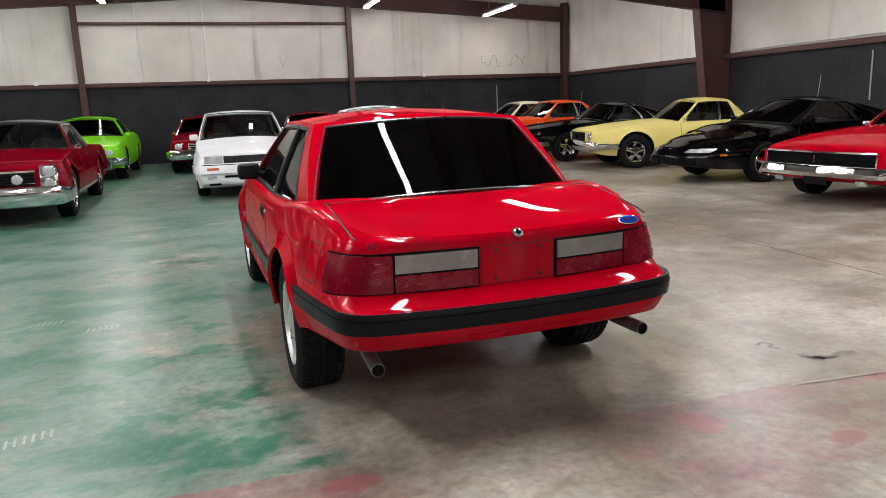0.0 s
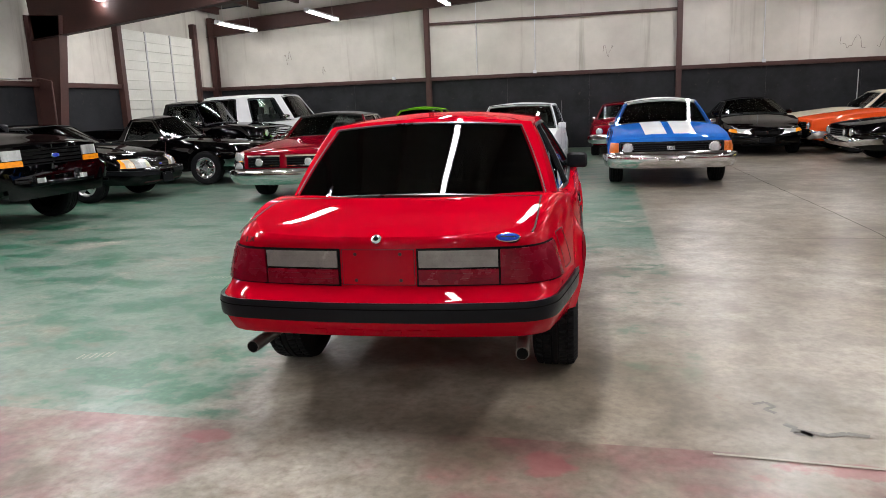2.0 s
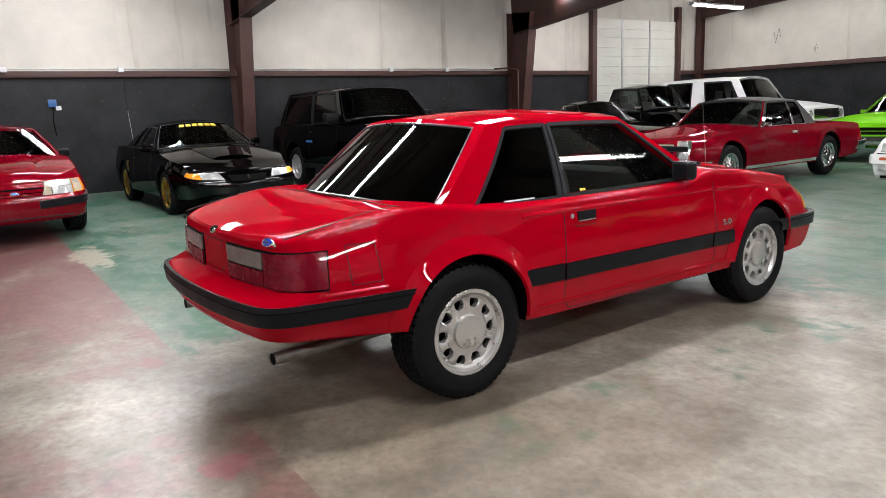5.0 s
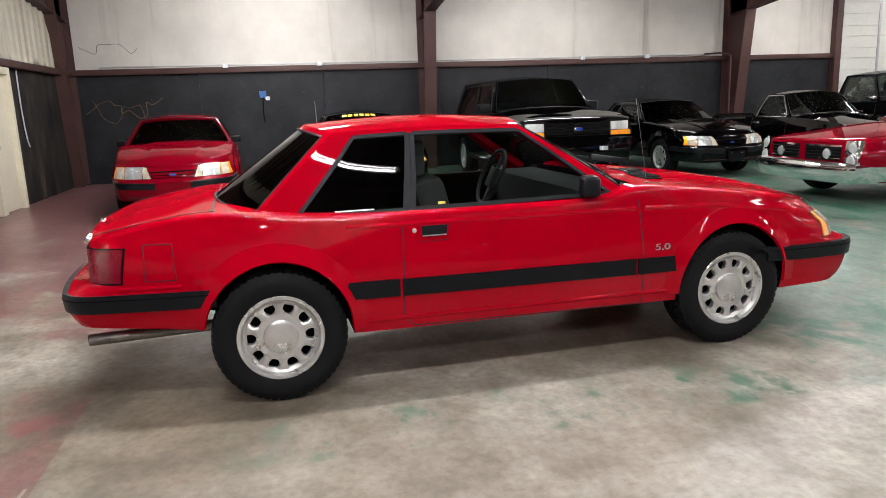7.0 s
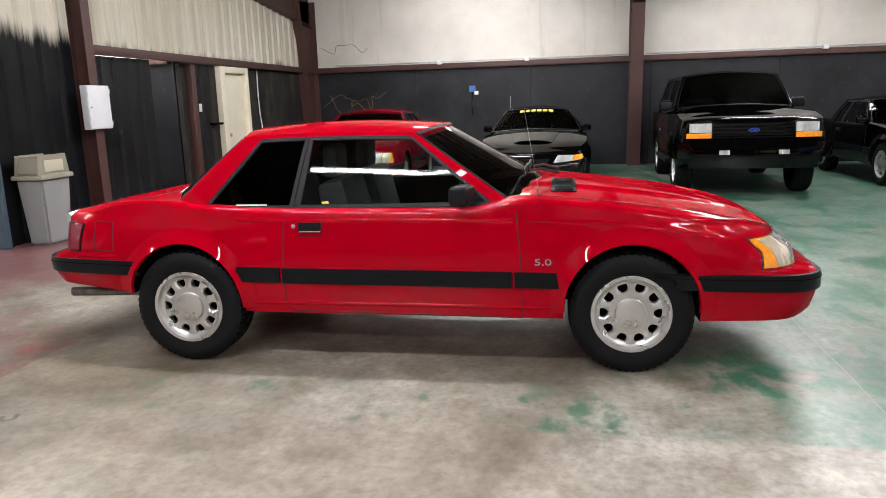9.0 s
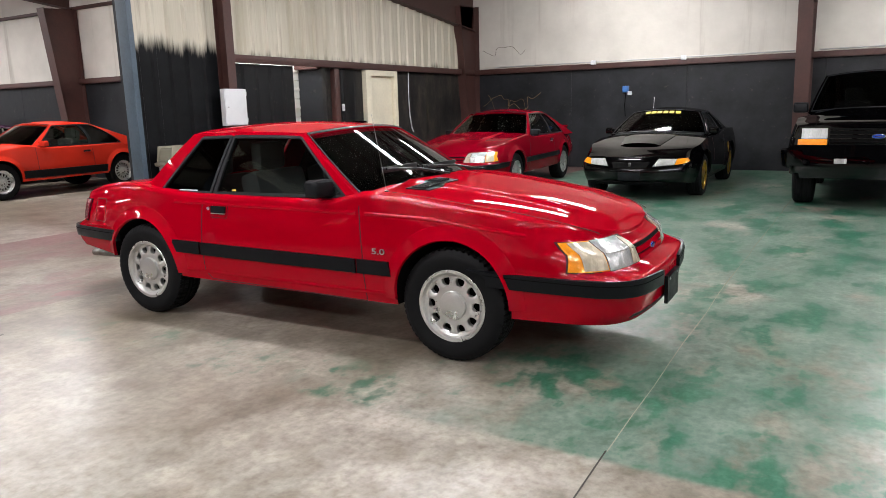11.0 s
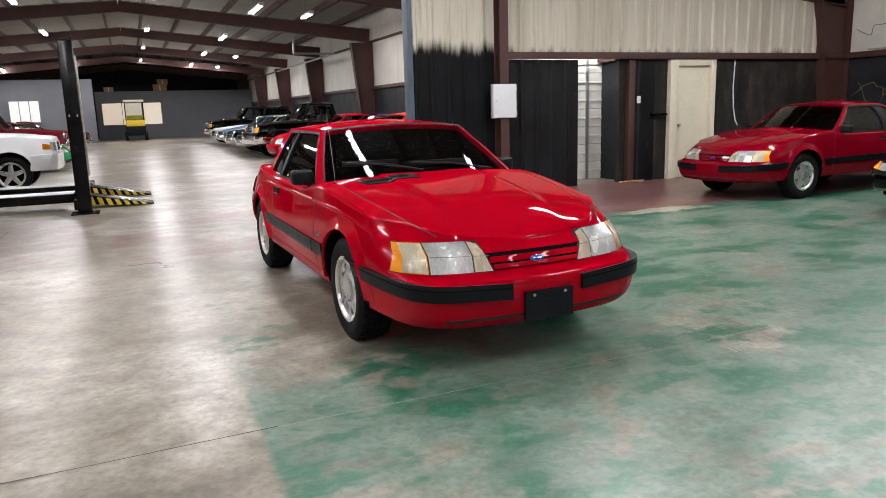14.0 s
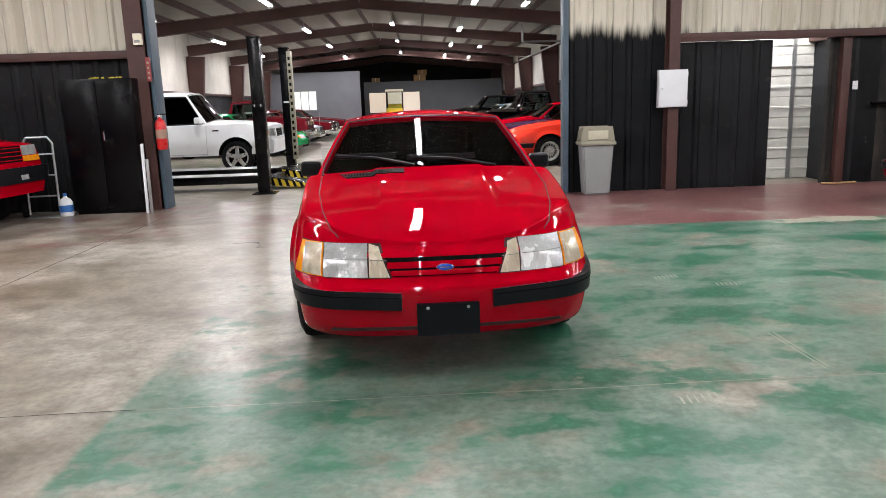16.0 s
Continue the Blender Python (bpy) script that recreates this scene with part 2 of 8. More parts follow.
def floor_material():
    """Sealed concrete with worn green and red floor paint, in straight-edged areas."""
    m, t, b = node_mat("painted_concrete")
    geo = t.nodes.new("ShaderNodeNewGeometry")
    sep = t.nodes.new("ShaderNodeSeparateXYZ")
    t.links.new(geo.outputs["Position"], sep.inputs[0])
    x, y = sep.outputs[0], sep.outputs[1]
    mul, add = (lambda a, c: math_node(t, "MULTIPLY", a, c)), (lambda a, c: math_node(t, "ADD", a, c))
    broad = noise_tex(t, 0.5, 5, 0.55)
    mottle = noise_tex(t, 2.4, 4, 0.55, (0.9, 1.1, 1))
    cloud = noise_tex(t, 6.5, 4, 0.58, (0.9, 1.1, 1))
    fine = noise_tex(t, 22.0, 4, 0.6)
    grit = noise_tex(t, 70.0, 3, 0.6)
    drag = noise_tex(t, 1.9, 5, 0.6, (0.7, 1.15, 1))
    patchy = noise_tex(t, 1.0, 5, 0.55, (0.7, 1.2, 1))
    conc = ramp(t, broad, [(0.36, (0.175, 0.148, 0.112)), (0.47, (0.235, 0.211, 0.175)), (0.56, (0.31, 0.292, 0.258)), (0.66, (0.38, 0.365, 0.335))])
    tone = [(0.32, (0.55, 0.51, 0.44)), (0.5, (0.97, 0.96, 0.94)), (0.68, (1.3, 1.29, 1.28))]
    spots = noise_tex(t, 1.5, 6, 0.6)
    smudge = noise_tex(t, 4.2, 5, 0.6)
    conc = mix_color(t, 1.0, conc, ramp(t, spots, tone), "MULTIPLY")
    conc = mix_color(t, 0.85, conc, ramp(t, smudge, tone), "MULTIPLY")
    conc = mix_color(t, 0.6, conc, ramp(t, fine, tone), "MULTIPLY")
    # pool of brightness beside the red car, painted into the concrete colour
    bright_pool = mul(mul(smooth(t, x, 1.9, 2.9), smooth(t, x, 4.4, 3.2)), mul(smooth(t, y, 0.6, 2.4), smooth(t, y, 7.0, 5.0)))
    conc = mix_color(t, mul(bright_pool, 0.16), conc, (0.42, 0.4, 0.36))
    conc = mix_color(t, mul(grit, 0.22), conc, (0.12, 0.11, 0.1))
    in_green = mul(smooth(t, x, 2.71, 2.65), math_node(t, "GREATER_THAN", y, 2.65))
    in_red = mul(math_node(t, "LESS_THAN", y, 2.65), math_node(t, "GREATER_THAN", y, -0.6))
    # what is left of the green paint: a thin film, thicker streaks and bare spots
    worn = add(add(mul(patchy, 0.5), mul(mottle, 0.3)), mul(cloud, 0.2))
    west = mul(smooth(t, x, 1.9, -0.6), 0.09)
    north = mul(smooth(t, y, 6.2, 7.6), 0.06)
    edge = mul(mul(smooth(t, x, 1.7, 2.5), smooth(t, y, 4.6, 6.2)), 0.05)
    bare = mul(mul(smooth(t, x, -0.3, 1.1), smooth(t, y, 6.7, 4.6)), -0.2)
    hold = add(add(worn, bare), math_node(t, "MAXIMUM", math_node(t, "MAXIMUM", west, north), edge))
    film = mul(mul(smooth(t, hold, 0.44, 0.58), in_green), 0.88)
    strong = add(add(mul(drag, 0.5), mul(cloud, 0.3)), add(mul(hold, 0.2), mul(add(fine, -0.5), 0.12)))
    deep = mul(mul(smooth(t, strong, 0.5, 0.575), mul(smooth(t, hold, 0.42, 0.52), in_green)), 0.95)
    thin = ramp(t, add(mul(cloud, 0.6), mul(fine, 0.4)), [(0.36, (0.062, 0.125, 0.092)), (0.5, (0.115, 0.19, 0.15)), (0.64, (0.225, 0.275, 0.23))])
    col = mix_color(t, film, conc, thin)
    col = mix_color(t, deep, col, ramp(t, add(mul(cloud, 0.5), mul(fine, 0.5)), [(0.36, (0.006, 0.072, 0.036)), (0.5, (0.014, 0.108, 0.06)), (0.64, (0.05, 0.16, 0.1))]))
    # red paint by the dividing wall
    r_hold = add(add(worn, mul(smooth(t, x, 0.9, -1.0), 0.11)), mul(mul(smooth(t, y, 1.4, 0.3), smooth(t, x, 2.6, 0.6)), 0.08))
    r_full = mul(mul(smooth(t, r_hold, 0.48, 0.62), in_red), 0.85)
    red = ramp(t, add(mul(cloud, 0.6), mul(fine, 0.4)), [(0.36, (0.12, 0.035, 0.042)), (0.5, (0.17, 0.062, 0.066)), (0.66, (0.23, 0.115, 0.11))])
    col = mix_color(t, r_full, col, red)
    drops = mul(mul(smooth(t, smudge, 0.64, 0.72), mul(math_node(t, "LESS_THAN", y, 3.4), smooth(t, x, 4.6, 3.8))), 0.4)
    col = mix_color(t, drops, col, (0.25, 0.08, 0.08))
    # green left in flecks along the paint's straight edge
    strip = mul(mul(smooth(t, x, 2.05, 2.35), smooth(t, x, 2.73, 2.66)), mul(smooth(t, y, 3.2, 3.9), smooth(t, y, 7.4, 6.9)))
    fleck = add(mul(drag, 0.45), add(mul(cloud, 0.35), mul(fine, 0.2)))
    col = mix_color(t, mul(mul(smooth(t, fleck, 0.5, 0.6), strip), 0.7), col, (0.02, 0.12, 0.07))

    def blob(x0, y0, rx, ry, lo=1.2, hi=0.5):
        d = add(math_node(t, "POWER", mul(add(x, -x0), 1 / rx), 2.0), math_node(t, "POWER", mul(add(y, -y0), 1 / ry), 2.0))
        return smooth(t, add(d, mul(add(cloud, -0.5), 5.0)), lo, hi)
    col = mix_color(t, mul(blob(-3.45, 2.76, 0.75, 0.17), 0.8), col, (0.4, 0.37, 0.29))
    for x0, y0, rx, ry in ((1.94, 2.45, 0.13, 0.1), (2.39, 2.13, 0.09, 0.06), (3.05, 2.56, 0.2, 0.07), (0.45, 2.5, 0.12, 0.07)):
        col = mix_color(t, mul(blob(x0, y0, rx, ry), 0.55), col, (0.26, 0.06, 0.075))
    col = mix_color(t, 1.0, col, (0.92, 0.92, 0.92), "MULTIPLY")
    t.links.new(col, b.inputs["Base Color"])
    b.inputs["Roughness"].default_value = 0.31
    b.inputs["Specular IOR Level"].default_value = 0.38
    return m


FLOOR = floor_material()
JOINT = surface("joint_filler", (0.05, 0.045, 0.04), 0.8)
JOINT_PALE = surface("joint_pale", (0.3, 0.28, 0.23), 0.7)


# ---- geometry helpers ----
def mesh_of(name, verts, faces, mats, face_mat=None, angle=32):
    me = bpy.data.meshes.new(name)
    me.from_pydata([tuple(v) for v in verts], [], faces)
    for m in mats:
        me.materials.append(m)
    bm = bmesh.new()
    bm.from_mesh(me)
    bmesh.ops.recalc_face_normals(bm, faces=bm.faces)
    bm.to_mesh(me)
    bm.free()
    me.polygons.foreach_set("use_smooth", [True] * len(me.polygons))
    if face_mat is not None:
        me.polygons.foreach_set("material_index", face_mat)
    me.set_sharp_from_angle(angle=radians(angle))
    return me


def from_bm(name, bm, material, angle=32):
    bmesh.ops.recalc_face_normals(bm, faces=bm.faces)
    me = bpy.data.meshes.new(name)
    bm.to_mesh(me)
    bm.free()
    for m in material if isinstance(material, (list, tuple)) else [material]:
        me.materials.append(m)
    me.polygons.foreach_set("use_smooth", [True] * len(me.polygons))
    me.set_sharp_from_angle(angle=radians(angle))
    return me


def part(name, bm, material, parent=None, label="", m=None):
    """One mesh object under a thing or a part; bm may be a bmesh or a ready mesh."""
    me = bm if isinstance(bm, bpy.types.Mesh) else from_bm(name, bm, material)
    ob = new(name, me)
    if parent is not None:
        ob.parent = parent
    if m is not None:
        ob.matrix_basis = m
    return tagged(ob, label)


def thing(name, m, label, category, group=""):
    ob = new(name)
    ob.empty_display_size = 0.1
    ob.matrix_basis = m
    return tagged(ob, label, category, group)


def box(x0, x1, y0, y1, z0, z1, bevel=0.0, bm=None, seg=2):
    own = bm is None
    bm = bm or bmesh.new()
    vs = bmesh.ops.create_cube(bm, size=1.0)["verts"]
    for v in vs:
        v.co = Vector(((x0 + x1) / 2 + v.co.x * (x1 - x0), (y0 + y1) / 2 + v.co.y * (y1 - y0), (z0 + z1) / 2 + v.co.z * (z1 - z0)))
    if bevel:
        es = list({e for v in vs for e in v.link_edges})
        bmesh.ops.bevel(bm, geom=es, offset=bevel, segments=seg, affect="EDGES", profile=0.6)
    return bm


def rod(p0, p1, r, seg=12, bm=None, r2=None):
    bm = bm or bmesh.new()
    p0, p1 = Vector(p0), Vector(p1)
    d = p1 - p0
    m = Matrix.Translation((p0 + p1) / 2) @ d.to_track_quat("Z", "Y").to_matrix().to_4x4()
    bmesh.ops.create_cone(bm, cap_ends=True, segments=seg, radius1=r, radius2=r if r2 is None else r2, depth=d.length, matrix=m)
    return bm


def pipe(points, r, seg=8, bm=None):
    bm = bm or bmesh.new()
    for a, b in zip(points[:-1], points[1:]):
        rod(a, b, r, seg, bm)
    return bm


def lathe(profile, seg=48, axis="y", bm=None):
    """Turns (radius, along) pairs round an axis into a surface."""
    bm = bm or bmesh.new()
    rings = []
    for r, a in profile:
        ring = []
        for i in range(seg):
            c, s = math.cos(2 * math.pi * i / seg), math.sin(2 * math.pi * i / seg)
            ring.append(bm.verts.new((r * c, a, r * s) if axis == "y" else (r * c, r * s, a)))
        rings.append(ring)
    for p, q in zip(rings[:-1], rings[1:]):
        for i in range(seg):
            bm.faces.new((p[i], p[(i + 1) % seg], q[(i + 1) % seg], q[i]))
    return bm


def extrude_poly(points, depth, bevel=0.0, bm=None, plane="xz"):
    """A flat outline with depth along its normal."""
    bm = bm or bmesh.new()
    put = {"xz": lambda a, b, c: (a, c, b), "xy": lambda a, b, c: (a, b, c), "yz": lambda a, b, c: (c, a, b)}[plane]
    lo = [bm.verts.new(put(a, b, 0)) for a, b in points]
    hi = [bm.verts.new(put(a, b, depth)) for a, b in points]
    n = len(points)
    bm.faces.new(lo)
    bm.faces.new(hi[::-1])
    for i in range(n):
        bm.faces.new((lo[i], lo[(i + 1) % n], hi[(i + 1) % n], hi[i]))
    return bm


def curve_of(rows):
    """A smooth, monotone curve through rows of (x, value, value, ...)."""
    rows = np.array(sorted(rows), float)
    xs, ys = rows[:, 0], rows[:, 1:]
    d = np.diff(ys, axis=0) / np.diff(xs)[:, None]
    m = np.zeros_like(ys)
    m[0], m[-1] = d[0], d[-1]
    for i in range(1, len(xs) - 1):
        same = d[i - 1] * d[i] > 0
        den = np.where(same, 1 / np.where(d[i - 1] == 0, 1, d[i - 1]) + 1 / np.where(d[i] == 0, 1, d[i]), 1)
        m[i] = np.where(same, 2 / den, 0)

    def at(x):
        x = min(max(x, xs[0]), xs[-1])
        i = min(int(np.searchsorted(xs, x, "right")) - 1, len(xs) - 2)
        h = xs[i + 1] - xs[i]
        t = (x - xs[i]) / h
        return (1 + 2 * t) * (1 - t) ** 2 * ys[i] + t * (1 - t) ** 2 * h * m[i] + t * t * (3 - 2 * t) * ys[i + 1] + t * t * (t - 1) * h * m[i + 1]

    return at


def patch(f, nu=8, nv=4, off=0.0, thick=0.01, middle=(0, 0, 0.6), bm=None):
    """A thin solid skin on the surface f(u, v), u and v from 0 to 1, off metres outside it."""
    bm = bm or bmesh.new()
    g = np.array([[f(i / nu, j / nv) for j in range(nv + 1)] for i in range(nu + 1)])
    du, dv = np.gradient(g, axis=0), np.gradient(g, axis=1)
    n = np.cross(du, dv)
    n /= np.linalg.norm(n, axis=2, keepdims=True) + 1e-12
    if (n * (g - np.array(middle))).sum() < 0:
        n = -n
    outer, inner = g + n * off, g + n * (off - thick)
    top = [[bm.verts.new(p) for p in r] for r in outer]
    low = [[bm.verts.new(p) for p in r] for r in inner]
    for i in range(nu):
        for j in range(nv):
            bm.faces.new((top[i][j], top[i + 1][j], top[i + 1][j + 1], top[i][j + 1]))
            bm.faces.new((low[i][j + 1], low[i + 1][j + 1], low[i + 1][j], low[i][j]))
    for i in range(nu):
        bm.faces.new((top[i][0], low[i][0], low[i + 1][0], top[i + 1][0]))
        bm.faces.new((top[i + 1][nv], low[i + 1][nv], low[i][nv], top[i][nv]))
    for j in range(nv):
        bm.faces.new((top[0][j + 1], low[0][j + 1], low[0][j], top[0][j]))
        bm.faces.new((top[nu][j], low[nu][j], low[nu][j + 1], top[nu][j + 1]))
    return bm


def quad(c):
    """The bilinear map of the unit square onto four corners (u0v0, u1v0, u1v1, u0v1)."""
    c = np.array(c, float)
    return lambda u, v: c[0] * (1 - u) * (1 - v) + c[1] * u * (1 - v) + c[2] * u * v + c[3] * (1 - u) * v


def flipped(bm):
    """The mirror image across the car's middle plane."""
    b2 = bm.copy()
    for v in b2.verts:
        v.co.y = -v.co.y
    return b2


def text_mesh(name, words, size, depth, material):
    cu = bpy.data.curves.new(name, "FONT")
    cu.body, cu.size, cu.extrude, cu.align_x, cu.align_y = words, size, depth, "CENTER", "CENTER"
    ob = new(name, cu)
    me = bpy.data.meshes.new_from_object(ob.evaluated_get(bpy.context.evaluated_depsgraph_get()))
    bpy.data.objects.remove(ob)
    me.materials.clear()
    me.materials.append(material)
    return me


# ---- cars ----
FR = (0.0, 0.3, 0.58, 0.8, 0.93, 1.0)


class Shell:
    """The lower body: sections along the car, with the profile of nose and tail."""

    def __init__(self, rows, nose, tail, bow_f, bow_r, crown=2.4):
        self.curve, self.x0, self.x1 = curve_of(rows), min(r[0] for r in rows), max(r[0] for r in rows)
        self.nose, self.tail = curve_of(nose), curve_of(tail)
        self.bow_f, self.bow_r, self.crown = bow_f, bow_r, crown
        self.reach = 0.55

    def front_share(self, X):
        return max(0.0, 1 - (self.x1 - X) / self.reach) ** 1.5

    def rear_share(self, X):
        return max(0.0, 1 - (X - self.x0) / self.reach) ** 1.5

    def x_at(self, X, z, f):
        fs, rs = self.front_share(X), self.rear_share(X)
        if fs:
            return X + fs * (self.nose(z)[0] + self.bow_f * (1 - f * f))
        return X + rs * (self.tail(z)[0] - self.bow_r * (1 - f * f)) if rs else X

    def width(self, X, z):
        zl, zm, zs, zt, wl, wm, ws = self.curve(X)
        if z <= zm:
            t = min(1, max(0, (z - zl) / (zm - zl)))
            return wl + (wm - wl) * math.sin(t * math.pi / 2)
        t = min(1, (z - zm) / (zs - zm))
        return wm + (ws - wm) * (0.35 * t + 0.65 * t * t)

    def point(self, X, f, k):
        """k: 0 bottom row, 1..N side levels, N+1 top row."""
        zl, zm, zs, zt, wl, wm, ws = self.curve(X)
        n = self.levels
        z = zl + (zm - zl) * k / (n // 2) if k <= n // 2 else zm + (zs - zm) * (k - n // 2) / (n - n // 2)
        y = f * self.width(X, z)
        if k == n:
            z = zs + (zt - zs) * (1 - f ** self.crown)
        return (self.x_at(X, min(z, zs), f), y, z)

    levels = 14

    def mesh(self, name, mats, cutters):
        n, xs = self.levels, []
        span = self.x1 - self.x0
        for i in range(49):
            t = i / 48
            xs.append(self.x0 + span * (t - 0.09 * math.sin(2 * math.pi * t)))
        verts, faces, ids = [], [], {}

        def vid(i, side, f, k):
            if f == 0:
                side = 1
            key = (i, side, f, k)
            if key not in ids:
                p = self.point(xs[i], f, k)
                ids[key] = len(verts)
                verts.append((p[0], side * p[1], p[2]))
            return ids[key]

        ring = [(1, f, 0) for f in FR] + [(1, 1.0, k) for k in range(1, n)] + [(1, f, n) for f in FR[::-1]]
        ring += [(-1, f, n) for f in FR[1:]] + [(-1, 1.0, k) for k in range(n - 1, 0, -1)] + [(-1, f, 0) for f in FR[:0:-1]]
        for i in range(len(xs) - 1):
            for a, b in zip(ring, ring[1:] + ring[:1]):
                faces.append((vid(i, *a), vid(i, *b), vid(i + 1, *b), vid(i + 1, *a)))
        cols = [(-1, f) for f in FR[:0:-1]] + [(1, f) for f in FR]
        for i in (0, len(xs) - 1):
            for k in range(n):
                for (sa, fa), (sb, fb) in zip(cols[:-1], cols[1:]):
                    faces.append((vid(i, sa, fa, k), vid(i, sb, fb, k), vid(i, sb, fb, k + 1), vid(i, sa, fa, k + 1)))
        me = mesh_of(name, verts, faces, mats)
        ob = new(name, me)
        cut = new("cutter", cutters)
        mod = ob.modifiers.new("cut", "BOOLEAN")
        mod.operation, mod.object, mod.solver = "DIFFERENCE", cut, "EXACT"
        mod.material_mode = "TRANSFER"
        bpy.context.view_layer.update()
        done = bpy.data.meshes.new_from_object(ob.evaluated_get(bpy.context.evaluated_depsgraph_get()))
        bpy.data.objects.remove(ob)
        bpy.data.objects.remove(cut)
        done.set_sharp_from_angle(angle=radians(32))
        return done

    # skins on the shell
    def side(self, x, z):
        X = x
        for _ in range(8):
            X += x - self.x_at(X, z, 1.0)
            X = min(max(X, self.x0), self.x1)
        return np.array((x, self.width(X, z), z))

    def front(self, q, z):
        w = self.width(self.x1, z)
        s = 1 if q >= 0 else -1
        if abs(q) <= w:
            return np.array((self.x_at(self.x1, z, q / w), q, z))
        X = self.x1 - (abs(q) - w)
        return np.array((self.x_at(X, z, 1.0), s * self.width(X, z), z))

    def rear(self, q, z):
        w = self.width(self.x0, z)
        s = 1 if q >= 0 else -1
        if abs(q) <= w:
            return np.array((self.x_at(self.x0, z, q / w), q, z))
        X = self.x0 + (abs(q) - w)
        return np.array((self.x_at(X, z, 1.0), s * self.width(X, z), z))

    def top(self, x, y):
        X = x
        for _ in range(8):
            zl, zm, zs, zt, wl, wm, ws = self.curve(X)
            f = min(1.0, abs(y) / ws)
            X += x - self.x_at(X, zs, f)
            X = min(max(X, self.x0), self.x1)
        zl, zm, zs, zt, wl, wm, ws = self.curve(X)
        f = min(1.0, abs(y) / ws)
        return np.array((x, y, zs + (zt - zs) * (1 - f ** self.crown)))


def eased(rows, reach=0.06):
    """The same curve with its knots rounded off, read from a fine table."""
    f, xs = curve_of(rows), np.arange(-2.6, 2.6, 0.01)
    k = np.exp(-0.5 * (np.arange(-30, 31) * 0.01 / reach) ** 2)
    ys = np.array([f(x)[0] for x in xs])
    ys = np.convolve(np.pad(ys, 30, "edge"), k / k.sum(), "valid")
    d = np.gradient(ys, 0.01)

    def at(x):
        i = min(max(int((x + 2.6) / 0.01), 0), len(xs) - 2)
        t = (x - xs[i]) / 0.01
        return ((1 + 2 * t) * (1 - t) ** 2 * ys[i] + t * (1 - t) ** 2 * 0.01 * d[i] + t * t * (3 - 2 * t) * ys[i + 1] + t * t * (t - 1) * 0.01 * d[i + 1],)

    return at


